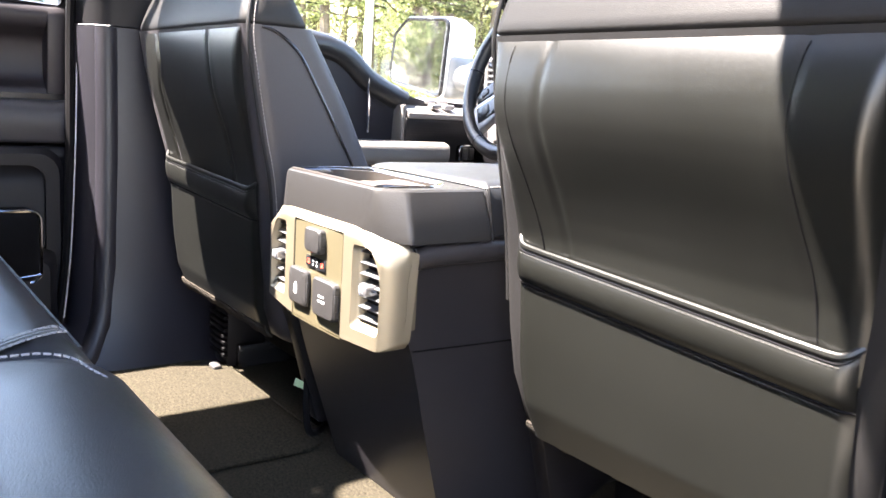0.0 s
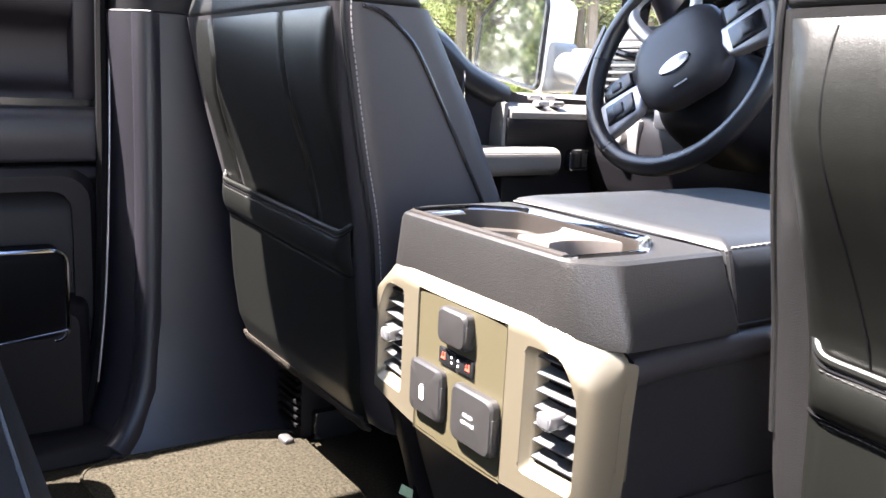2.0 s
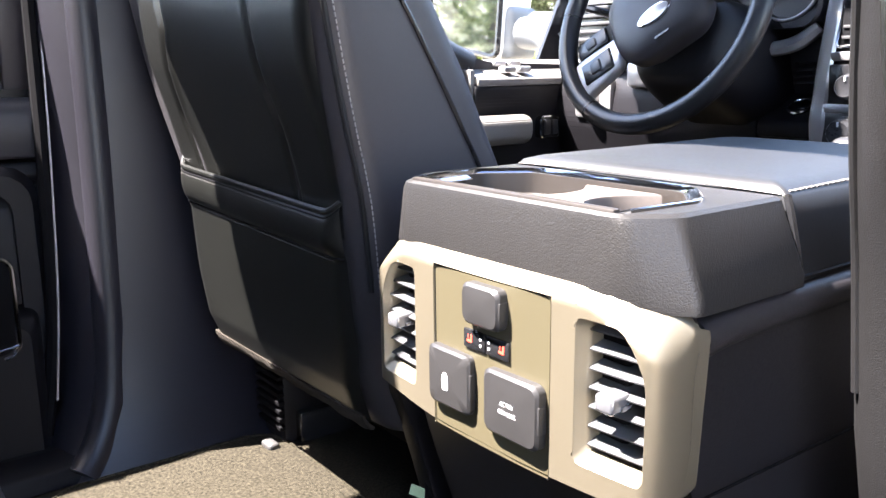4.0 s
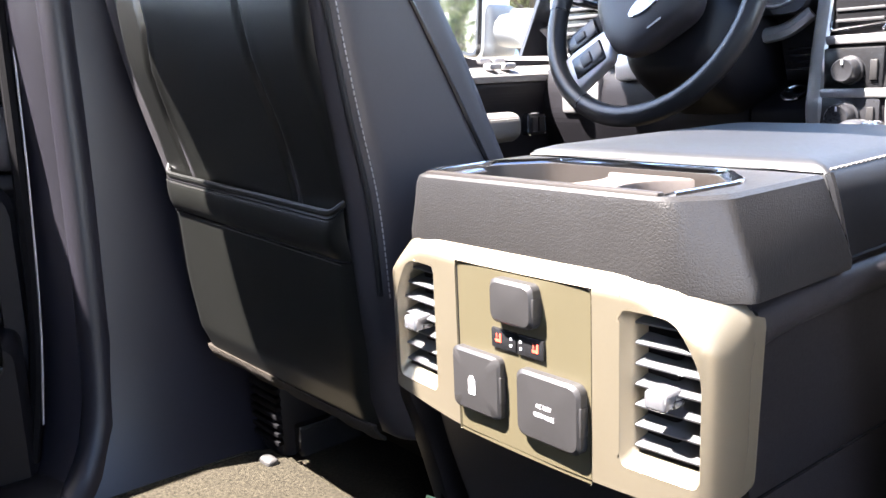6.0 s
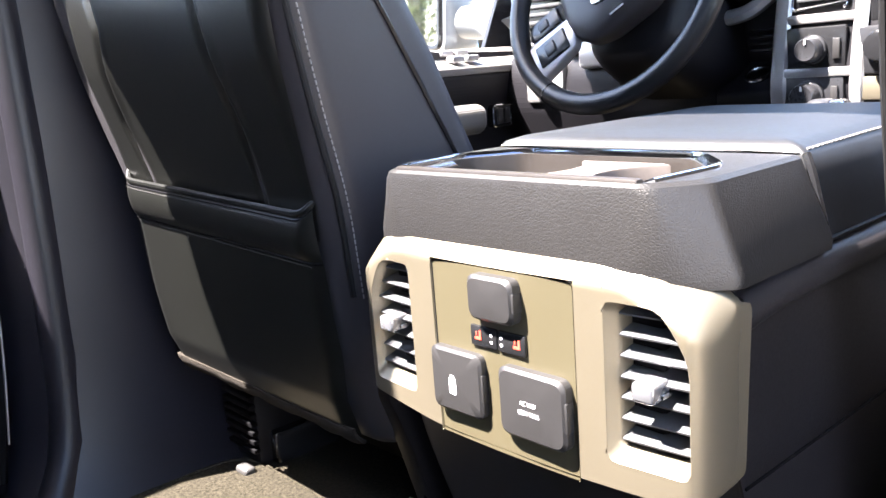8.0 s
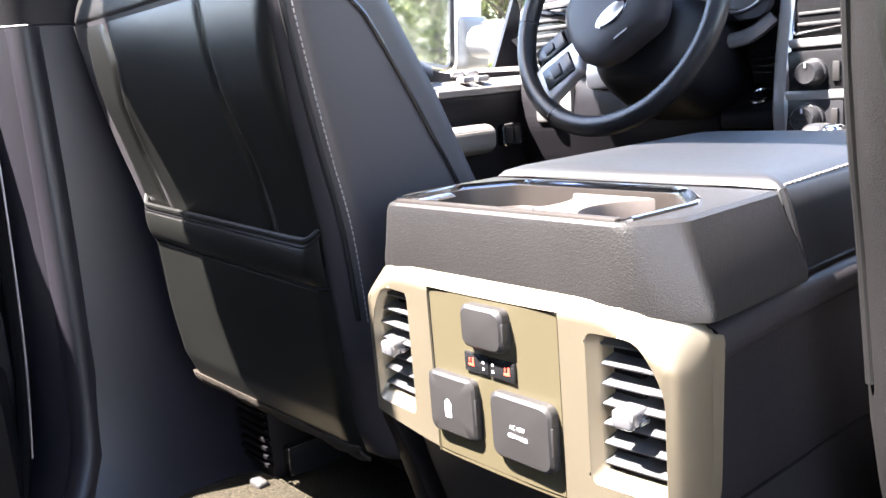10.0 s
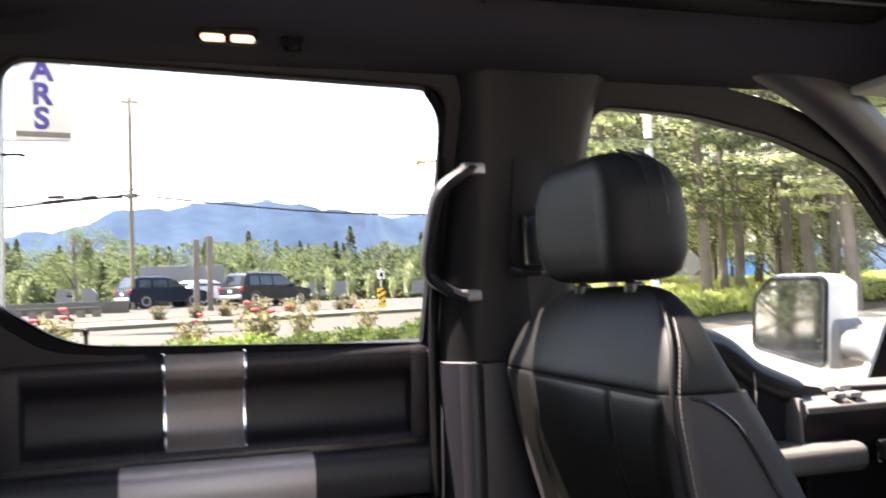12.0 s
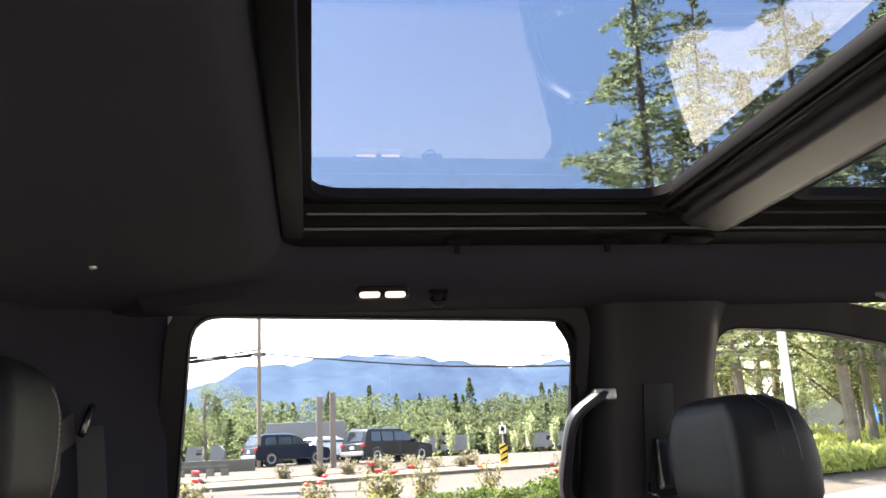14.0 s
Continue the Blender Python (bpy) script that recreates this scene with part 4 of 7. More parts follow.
flap("socket_cover", -0.009, 0.033, 0.3595, 0.391, 0.0098, "grey power socket cover", 0.006)
usb, fy = flap("socket_cover", -0.055, -0.003, 0.283, 0.331, 0.0075, "dark socket cover with a white battery sign")
part("battery_sign", merge(prism(rounded(0.0035, 0.0062, 0.001, 2, -0.031, 0.304), "y", fy - 0.0002, fy + 0.0002)), WHITE_INK, usb)
part("battery_top", rbox(-0.0328, -0.0292, fy - 0.0002, fy + 0.0002, 0.3106, 0.3120, 0.0), WHITE_INK, usb)
part("battery_bolt", prism([(-0.0315, 0.2995), (-0.0298, 0.3045), (-0.0306, 0.3045), (-0.0303, 0.3085), (-0.0322, 0.3035), (-0.0313, 0.3035)], "y", fy - 0.0004, fy), COVER, usb)
ac, fy = flap("socket_cover", 0.014, 0.0725, 0.281, 0.330, 0.0085, "dark mains socket cover with white writing", 0.007)
UPRIGHT = lambda x, y, z: Matrix.Translation((x, y, z)) @ Matrix.Rotation(radians(90), 4, "X")
wording("writing", "AC 110V", 0.0046, UPRIGHT(0.0425, fy - 0.0002, 0.3085) @ Matrix.Diagonal((0.82, 1, 1, 1)), WHITE_INK, ac, "white printed words", 0.0001)
wording("writing", "400W MAX", 0.0046, UPRIGHT(0.0425, fy - 0.0002, 0.3020) @ Matrix.Diagonal((0.82, 1, 1, 1)), WHITE_INK, ac, "white printed words", 0.0001)
for x0, kx in ((-0.0145, -0.0068), (0.0115, 0.0295)):
    ky = bow(0.01)
    key = part("seat_heater_key", rbox(x0, x0 + 0.0252, ky - 0.001, ky + 0.004, 0.3375, 0.3525, 0.0012), GLOSS, console, "black seat heater key with a red sign")
    part("heat_sign", merge(rbox(kx - 0.003, kx + 0.003, ky - 0.0014, ky - 0.0008, 0.3425, 0.3445, 0.0), rbox(kx + 0.0012, kx + 0.003, ky - 0.0014, ky - 0.0008, 0.3445, 0.3490, 0.0), rbox(kx - 0.002, kx - 0.001, ky - 0.0014, ky - 0.0008, 0.3455, 0.3485, 0.0)), RED_INK, key, "red seat sign")
    for dz in (0.3425, 0.3475):
        part("indicator", rbox(x0 + (0.0205 if x0 < 0 else 0.004) - 0.0009, x0 + (0.0205 if x0 < 0 else 0.004) + 0.0009, ky - 0.0014, ky - 0.0008, dz - 0.0009, dz + 0.0009, 0.0), WHITE_INK, key)

# gear lever ahead of the lid
lever = thing("gear_lever", "chrome and dark grey gear lever on the front of the console", "gear lever", (-0.035, 0.62, 0.34))
part("boot", loft([[(-0.035 + r * math.cos(a), 0.62 + r * math.sin(a), z) for a in (2 * math.pi * k / 16 for k in range(16))] for z, r in ((0.338, 0.045), (0.355, 0.035), (0.40, 0.018))]), LEATHER, lever)
part("knob", ball((-0.052, 0.62, 0.434), 0.017, 0.024, 0.024, 0.6), COVER, lever, "dark grey grip")
part("chrome_cap", ball((-0.026, 0.606, 0.436), 0.012, 0.018, 0.022, 0.55), CHROME, lever, "chrome button cap")


# ---- front seats ----
#        z     half width  back y   front y  corner
BACKREST = [(0.150, 0.200, 0.085, 0.30, 0.030), (0.175, 0.215, 0.052, 0.30, 0.035), (0.22, 0.224, 0.034, 0.285, 0.04), (0.30, 0.230, 0.024, 0.250, 0.036), (0.42, 0.234, 0.012, 0.214, 0.034),
            (0.55, 0.238, -0.016, 0.146, 0.030), (0.65, 0.241, -0.031, 0.084, 0.028), (0.66, 0.240, -0.0315, 0.080, 0.028), (0.68, 0.237, -0.0265, 0.068, 0.028), (0.70, 0.230, -0.0195, 0.058, 0.026), (0.72, 0.216, -0.012, 0.052, 0.022), (0.735, 0.200, -0.005, 0.049, 0.018),
            (0.750, 0.180, 0.004, 0.047, 0.014), (0.760, 0.162, 0.012, 0.045, 0.011), (0.768, 0.142, 0.019, 0.044, 0.008), (0.774, 0.118, 0.024, 0.040, 0.005), (0.777, 0.092, 0.026, 0.036, 0.003)]


def seat(name, cx, cy, inner, label, sag, seam=0.6495, puff=0.4, top=0.413):
    """A front seat; inner is the side on which the console stands (+1 or -1)."""
    root = thing(name, label, "car seat", (cx, cy + 0.25, 0.0), group="front seats")

    def at(u, y, z):
        return (cx + inner * u, cy + y, z)

    def wing(z):
        """The door side bulges a little more than the console side."""
        return lerp_table([(0.15, 0.0), (0.35, 0.004), (0.52, 0.030), (0.66, 0.036), (0.72, 0.026), (0.777, 0.0)], z)[0]

    def flank(z):
        """The console side of the passenger seat stays wide towards the cushion."""
        return lerp_table([(0.15, 0.0), (0.24, 0.014), (0.45, 0.014), (0.58, 0.005), (0.64, 0.0)], z)[0] if inner < 0 else 0.0

    def ring(z, more=0.0, upper=False):
        w, yb, yf, r = lerp_table(BACKREST, 0.66 + (z - seam) * (0.777 - 0.66) / (0.777 - seam) if upper else z)
        o, i = wing(z), flank(z)
        return [(cx + x - inner * (o - i) / 2, cy + y, z) for x, y in rounded(w + (o + i) / 2 + more, (yf - yb) / 2 + more, max(r, 0.004), 7, 0, (yb + yf) / 2)]

    def back(u, z, off=0.0):
        """The rear skin at u (towards the console) and height z."""
        w, yb, yf, r = lerp_table(BACKREST, z)
        d = max(0.0, abs(u) - (w + (wing(z) if u < 0 else flank(z)) - r))
        return at(u, yb + r - math.sqrt(max(r * r - min(d, r) ** 2, 0.0)) - off, z)

    zs = [0.150, 0.160, 0.175, 0.20, 0.24, 0.30, 0.36, 0.42, 0.48, 0.54, 0.60, seam - 0.015, seam]
    # one leather: paler on the driver's, light from the right put into it
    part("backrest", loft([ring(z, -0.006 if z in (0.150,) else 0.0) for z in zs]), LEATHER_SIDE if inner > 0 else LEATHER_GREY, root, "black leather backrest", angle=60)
    zs = [seam, seam + 0.0025, seam + 0.0065, seam + 0.0145, 0.672, 0.69, 0.705, 0.72, 0.735, 0.748, 0.760, 0.767, 0.772, 0.775, 0.777]
    part("yoke", loft([ring(z, (-0.006 if z < seam + 0.002 else -0.002 if z < seam + 0.0055 else -0.0005), True) for z in zs]), LEATHER_GREY, root, "charcoal leather shoulder panel", angle=60)
    # puffed rear panel: a middle cushion between two sewn side strips
    fold_in = (lambda v: lerp_table([(0, 0.575), (0.4, 0.60), (0.7, 0.625), (1, 0.59)], v)[0]) if inner < 0 else (lambda v: lerp_table([(0, 0.58), (0.4, 0.57), (0.7, 0.50), (1, 0.42)], v)[0])
    fold_out = (lambda v: lerp_table([(0, -0.83), (0.3, -0.77), (0.55, -0.69), (0.8, -0.655), (1, -0.67)], v)[0]) if inner < 0 else (lambda v: lerp_table([(0, -0.63), (0.4, -0.70), (0.62, -0.665), (0.8, -0.60), (1, -0.68)], v)[0])
    hem = (lambda v: lerp_table([(0, 0.745), (0.4, 0.80), (0.7, 0.85), (1, 0.845)], v)[0]) if inner < 0 else None
    soft_fold = 0.28 if inner < 0 else 1.0
    PUFF = [(0, 0.0045), (0.12, 0.0040), (0.22, 0.0048), (0.32, 0.0078), (0.42, 0.0125), (0.52, 0.0182), (0.60, 0.0222), (0.67, 0.0240), (0.74, 0.0232), (0.81, 0.0198), (0.87, 0.0146), (0.925, 0.0080), (0.965, 0.0015), (1.0, -0.005)]

    def panel(u, v):
        z = top - 0.03 + (seam - 0.0005 - top + 0.03) * v
        half = 0.200 + 0.022 * v
        q = (u - 0.5) * 2
        edge = min(1.0, (1 - abs(q)) / 0.07)
        off = 0.001 + puff * lerp_table(PUFF, v)[0] * math.sqrt(max(edge, 0.0)) if v < 0.985 else puff * lerp_table(PUFF, v)[0]
        off -= 0.004 * puff ** 2 * math.sin(math.pi * min(1.0, v / 0.8)) * max(0.0, 1 - (q / 0.6) ** 2)
        for c, deep, wide in ((fold_in(v), 0.0052, 0.022), (fold_out(v), 0.0060, 0.026)):
            off -= soft_fold * deep * math.exp(-((q - c) / wide) ** 2) * (1 if v < 0.97 else 0.4)
            off += soft_fold * 0.0022 * math.exp(-((q - c - 0.055) / 0.03) ** 2) * math.exp(-((v - 0.55) / 0.22) ** 2)
        return back(q * half, z, off)
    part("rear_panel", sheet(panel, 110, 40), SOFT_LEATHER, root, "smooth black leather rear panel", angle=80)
    for f in (hem, fold_out) if hem else (fold_in, fold_out):
        part("panel_seam", tube([Vector(panel(0.5 + f(v) / 2, v)) + Vector((0, -0.0002, 0)) for v in (0.0, 0.15, 0.3, 0.45, 0.6, 0.75, 0.9, 0.96)], 0.0008, 5), RUBBER, root)
    # map pocket: piped top edge, a padded roll, then a flat bag
    def pocket(u, v):
        z = 0.176 + (top - 0.176) * v
        q = (u - 0.5) * 2
        half = 0.200 if v > 0.4 else 0.186 + 0.035 * v
        w = (v - 0.81) / 0.19
        roll = 0.0085 * math.sin(math.pi * min(max(w, 0.0), 1.0) ** 0.85) ** 0.6 if w > 0 else 0.0
        bag = 0.0135 - 0.0065 * min(v / 0.81, 1.0) + 0.003 * math.sin(math.pi * min(v / 0.81, 1.0)) * (1 - 0.5 * q * q) + 0.002 * max(w, 0.0)
        edge = min(1.0, (1 - abs(q)) / 0.06)
        return back(q * half, z + sag * q * min(1.0, max(0.0, (v - 0.1) / 0.7)) + 0.012 * max(0.0, abs(q) - 0.93) / 0.07 * max(w, 0.0), (bag + roll) * (0.25 + 0.75 * math.sqrt(max(edge, 0))))
    us = (0.0, 0.03, 0.1, 0.2, 0.3, 0.4, 0.5, 0.6, 0.7, 0.8, 0.9, 0.97, 1.0)
    pk = part("map_pocket", sheet(pocket, 50, 42), SOFT_LEATHER, root, "sagging leather map pocket", angle=80)
    part("pocket_piping", tube([Vector(pocket(u, 1.0)) + Vector((0, -0.001 + 0.004 * max(0.0, abs(u - 0.5) - 0.46) / 0.04, 0.002)) for u in us], 0.0036, 8), SOFT_LEATHER, pk)
    part("pocket_seam", tube([Vector(pocket(u, 0.984)) + Vector((0, 0.0, 0.0)) for u in us], 0.0009, 6), RUBBER, pk)
    part("pocket_seam", tube([Vector(pocket(u, 0.812)) + Vector((0, -0.0003, 0)) for u in us], 0.0013, 6), RUBBER, pk)
    stitches([Vector(pocket(u, 0.795)) + Vector((0, -0.0008, 0)) for u in us[1:-1]], pk, gap=0.0055, size=0.0034, r=0.0005, label="dark fine stitching", mat=THREAD_DARK)
    stitches([Vector(pocket(u, 0.972)) + Vector((0, -0.0006, 0)) for u in us[1:-1]], pk, gap=0.0055, size=0.0034, r=0.0004, label="dark fine stitching", mat=THREAD_DARK)
    # sewn edge towards the console, and the seam on the side of the bolster
    def corner(z, off=0.001):
        w, yb, yf, r = lerp_table(BACKREST, z)
        k = r * 0.293 - off * 0.707
        return at(w + flank(z) - k, yb + k, z)
    hs = [0.33, 0.42, 0.50, 0.58, 0.64]
    part("edge_piping", tube([corner(z) for z in hs + [0.70, 0.735, 0.755]], 0.0030, 8), LEATHER_GREY, root)
    if inner > 0:
        stitches([Vector(corner(z, 0.002)) + Vector((inner * 0.007, 0.006, 0)) for z in hs + [0.70, 0.735]], root, gap=0.0058, size=0.0040, r=0.0007)
    part("edge_piping", tube([(2 * cx - corner(z)[0] - inner * (wing(z) - flank(z)), corner(z)[1], z) for z in [0.20] + hs], 0.0026, 8), LEATHER, root)
    side = [at(lerp_table(BACKREST, z)[0] + flank(z) + 0.0005, y, z) for y, z in ((-0.004, 0.647), (0.010, 0.644), (0.026, 0.637), (0.048, 0.621), (0.066, 0.600), (0.104, 0.538), (0.132, 0.490), (0.159, 0.443), (0.188, 0.380), (0.208, 0.330))]
    part("bolster_seam", tube(side, 0.0026, 6), GLOSS, root)
    # felt flap below, cushion, frame and runners
    flapf = lambda u, v: Vector(back((u - 0.5) * 0.385, 0.190, 0.011)) + Vector((0, 0.012 * v * v - 0.0008 * math.sin(47 * u) * v, -(0.019 + 0.0012 * math.sin(23 * u) + 0.0008 * math.sin(61 * u)) * v))
    part("felt_flap", sheet(flapf, 48, 6, -0.004), FELT, root, "fuzzy brown-grey felt flap")
    cush = [[(cx + x, cy + y, z) for x, y in rounded(w, (y1 - y0) / 2, 0.06, 6, 0, (y0 + y1) / 2)] for z, w, y0, y1 in ((0.16, 0.225, 0.10, 0.60), (0.18, 0.245, 0.08, 0.625), (0.27, 0.255, 0.10, 0.64), (0.31, 0.245, 0.12, 0.63), (0.325, 0.20, 0.16, 0.58))]
    part("cushion", loft(cush), LEATHER, root, "black leather seat cushion", angle=60)
    part("base", rbox(cx - 0.19, cx + 0.19, cy + 0.20, cy + 0.55, 0.045, 0.175, 0.01), RUBBER, root)
    for u in (-0.17, 0.17):
        part("runner", rbox(cx + u - 0.022, cx + u + 0.022, cy + 0.135, cy + 0.58, 0.002, 0.05, 0.004), GLOSS, root)
    part("frame_shield", prism(soften([(cy + 0.075, 0.165), (cy + 0.045, 0.24), (cy + 0.10, 0.30), (cy + 0.22, 0.26), (cy + 0.24, 0.08), (cy + 0.115, 0.02)], 0.02, 3), "x", cx + inner * 0.205, cx + inner * 0.233, 0.004), PLASTIC, root)
    # head restraint
    head = [[(cx + x, cy + 0.032 + y + lean, z) for x, y in rounded(w, d, r, 18)] for z, w, d, r, lean in (
        (0.783, 0.090, 0.028, 0.026, 0.004), (0.787, 0.112, 0.046, 0.040, 0.004), (0.796, 0.126, 0.058, 0.050, 0.002), (0.82, 0.136, 0.066, 0.056, 0.0), (0.86, 0.140, 0.067, 0.057, -0.002), (0.90, 0.138, 0.064, 0.055, -0.005),
        (0.93, 0.124, 0.056, 0.050, -0.008), (0.946, 0.104, 0.044, 0.040, -0.011), (0.955, 0.078, 0.028, 0.026, -0.013), (0.958, 0.045, 0.012, 0.011, -0.014))]
    def creased(ring):
        mx, my = sum(p[0] for p in ring) / len(ring), sum(p[1] for p in ring) / len(ring)
        out = []
        for x, y, z in ring:
            a = math.atan2((y - my) * 1.9, (x - mx) * inner)
            g = math.exp(-((a + 1.02) / 0.16) ** 2) * math.exp(-((z - 0.86) / 0.075) ** 4)
            out.append((x + (mx - x) * 0.085 * g, y + (my - y) * 0.16 * g, z))
        return out
    fine = []
    for a, b in zip(head, head[1:]):
        fine += [[tuple(Vector(p).lerp(Vector(q), k / 3)) for p, q in zip(a, b)] for k in range(3)]
    head = [creased(r) for r in fine + [head[-1]]]
    hr = part("headrest", loft(head), HEAD_LEATHER, root, "smooth black leather head restraint", angle=70)
    for q in (0.36, 0.46):
        path = []
        for z, w, d, r, lean in ((0.80, 0.126, 0.058, 0, 0.002), (0.86, 0.140, 0.067, 0, -0.002), (0.90, 0.138, 0.064, 0, -0.005), (0.93, 0.130, 0.056, 0, -0.008), (0.946, 0.116, 0.044, 0, -0.011), (0.956, 0.09, 0.02, 0, -0.014)):
            path.append((cx + inner * w * 1.0 * (0.985 if z < 0.94 else 0.90), cy + 0.032 + lean + (q - 0.40) * 0.25, z + 0.001))
        part("seam", tube(path, 0.0016, 6), LEATHER_GREY if q < 0.4 else LEATHER, hr)
    for u in (-0.075, 0.075):
        part("headrest_post", tube([(cx + u, cy + 0.026, 0.765), (cx + u, cy + 0.030, 0.80)], 0.0060, 10, soft=False), CHROME, root, "chrome post")
        part("post_guide", loft([[(cx + u + r * math.cos(a), cy + 0.027 + r * math.sin(a), z) for a in (2 * math.pi * k / 14 for k in range(14))] for z, r in ((0.768, 0.014), (0.779, 0.0135), (0.782, 0.010))]), GLOSS, root)
    return root


seat("driver_seat", -0.437, 0.0, 1, "black leather driver seat with a map pocket behind", -0.0075)
seat("passenger_seat", 0.445, 0.112, -1, "black leather passenger seat with a map pocket behind", 0.012, 0.633, 1.0, 0.392)

clip = tagged(part("floor_clip", rbox(-0.618, -0.588, 0.084, 0.102, 0.0, 0.013, 0.005, 3), material("grey plastic", (0.036, 0.034, 0.033), 0.5)), "small grey plastic clip on the carpet", "floor clip")
mat_ = thing("floor_mat", "dark carpet floor mat behind the driver seat", "floor mat", (-0.4, -0.1, 0.0))
part("carpet_pad", prism(rounded(0.245, 0.165, 0.05, 5, -0.41, -0.045), "z", 0.0, 0.005, 0.002), CARPET, mat_)
part("binding", tube([(x, y, 0.004) for x, y in rounded(0.245, 0.165, 0.05, 5, -0.41, -0.045)] + [(-0.165, -0.16, 0.004)], 0.003, 6, soft=False), CARPET, mat_)
duct = thing("floor_duct", "black ribbed heater duct beside the seat runner", "heater duct", (-0.63, 0.11, 0.0))
part("body", rbox(-0.672, -0.60, 0.115, 0.20, 0.0, 0.13, 0.01), PLASTIC, duct)
for k in range(7):
    part("rib", rbox(-0.674, -0.598, 0.107, 0.117, 0.025 + 0.013 * k, 0.031 + 0.013 * k, 0.001), RUBBER, duct)
cable = tagged(part("seat_cable", tube([(-0.21, 0.13, 0.20), (-0.212, 0.102, 0.13), (-0.213, 0.096, 0.09), (-0.205, 0.095, 0.03), (-0.21, 0.11, 0.008), (-0.24, 0.15, 0.007)], 0.006, 8), RUBBER), "black wiring loom hanging below the driver seat", "cable")

# ---- rear bench ----
def cushion_rings(x0, x1, rows):
    return [[(x, y, z) for x, y in rounded((x1 - x0) / 2 + g, (y1 - y0) / 2, r, 7, (x0 + x1) / 2, (y0 + y1) / 2)] for z, g, y0, y1, r in rows]


for x0, x1, lab in ((-0.70, 0.310, "wide black leather rear bench with white stitching"), (0.316, 0.70, "black leather rear seat beside the wide bench")):
    b = thing("rear_seat", lab, "rear seat", ((x0 + x1) / 2, -0.6, 0.0), group="rear seats")
    hi = 0.0 if x0 < 0 else 0.012
    part("cushion", loft(cushion_rings(x0, x1, tuple((z + hi * (z > 0.3), *q) for z, *q in ((0.16, -0.03, -0.88, -0.375, 0.03), (0.19, -0.012, -0.90, -0.348, 0.04), (0.26, -0.002, -0.92, -0.328, 0.045), (0.315, 0.0, -0.92, -0.334, 0.05), (0.342, -0.008, -0.92, -0.352, 0.05), (0.354, -0.020, -0.92, -0.366, 0.05), (0.360, -0.040, -0.92, -0.385, 0.045), (0.362, -0.08, -0.92, -0.43, 0.04))))), LEATHER, b, "black leather seat cushion", angle=60)
    part("base", rbox(x0 + 0.05, x1 - 0.05, -0.95, -0.42, 0.0, 0.165, 0.01), PLASTIC, b)
    part("backrest", loft(cushion_rings(x0, x1, ((0.33, -0.01, -1.02, -0.87, 0.05), (0.40, 0.0, -1.025, -0.865, 0.05), (0.70, 0.0, -1.035, -0.915, 0.05), (0.80, -0.01, -1.038, -0.935, 0.045), (0.835, -0.03, -1.036, -0.955, 0.035), (0.845, -0.06, -1.03, -0.975, 0.02)))), LEATHER, b, "black leather backrest", angle=60)
    hx = -0.375 if x0 < 0 else 0.39
    for px in ((hx,) if x0 > 0 else (hx, 0.0)):
        hr = part("headrest", loft([[(px + x, -0.985 + y, z) for x, y in rounded(w, d, min(d * 0.8, 0.05), 7)] for z, w, d in ((0.846, 0.095, 0.028), (0.856, 0.120, 0.046), (0.89, 0.132, 0.055), (0.97, 0.129, 0.053), (1.008, 0.115, 0.044), (1.028, 0.085, 0.030), (1.035, 0.050, 0.016))]), HEAD_LEATHER, b, "black leather head restraint", angle=70)
        stitches([(px - 0.062, -0.932, 0.86), (px - 0.074, -0.929, 0.93), (px - 0.071, -0.932, 0.985), (px - 0.060, -0.951, 1.021)], hr)
        for u in (-0.05, 0.05):
            part("headrest_post", tube([(px + u, -0.99, 0.83), (px + u, -0.99, 0.87)], 0.006, 8, soft=False), CHROME, b)
    e = x1 if x0 < 0 else x0
    sg = -1 if x0 < 0 else 1
    if x0 < 0:
        # slanting double seam with a rounded front end
        for o in (-0.0025, 0.0035):
            part("piping", tube([(0.300 + o, -0.434, 0.3615), (0.270 + o, -0.403, 0.361), (0.245 + o, -0.378, 0.358), (0.233 + o, -0.366, 0.3545)], 0.0022, 6), LEATHER, b)
        stitches([(0.288, -0.430, 0.3628), (0.262, -0.402, 0.362), (0.238, -0.378, 0.3595), (0.226, -0.366, 0.3560), (0.229, -0.361, 0.3535), (0.237, -0.361, 0.3540), (0.248, -0.370, 0.3575), (0.276, -0.397, 0.362), (0.306, -0.428, 0.3628)], b, gap=0.0068, size=0.0050, r=0.0010)
    else:
        ring = [(0.349, -0.430, 0.3735), (0.350, -0.405, 0.3735), (0.354, -0.392, 0.3725), (0.366, -0.382, 0.3715), (0.385, -0.376, 0.3695), (0.402, -0.368, 0.3665)]
        stitches(ring, b, gap=0.0068, size=0.0050, r=0.0009)
        stitches([Vector(p) + Vector((0.003, 0.004, -0.0025)) for p in ring[3:]], b, gap=0.0068, size=0.0050, r=0.0009)
    fx = [x0 + 0.06, x0 + (x1 - x0) * 0.3, x0 + (x1 - x0) * 0.7, x1 - 0.06]
    part("front_seam", tube([(x, -0.3525, 0.3425) for x in fx], 0.0022, 6), LEATHER_GREY, b)

# ---- steering wheel ----
TILT_W = radians(20)
WHEEL = Matrix(((1, 0, 0, -0.405), (0, math.sin(TILT_W), -math.cos(TILT_W), 0.700), (0, math.cos(TILT_W), math.sin(TILT_W), 0.622), (0, 0, 0, 1))) @ Matrix.Rotation(radians(215), 4, "Z")
wheel = thing("steering_wheel", "black leather steering wheel with silver spokes, turned", "steering wheel", (-0.405, 0.70, 0.622))


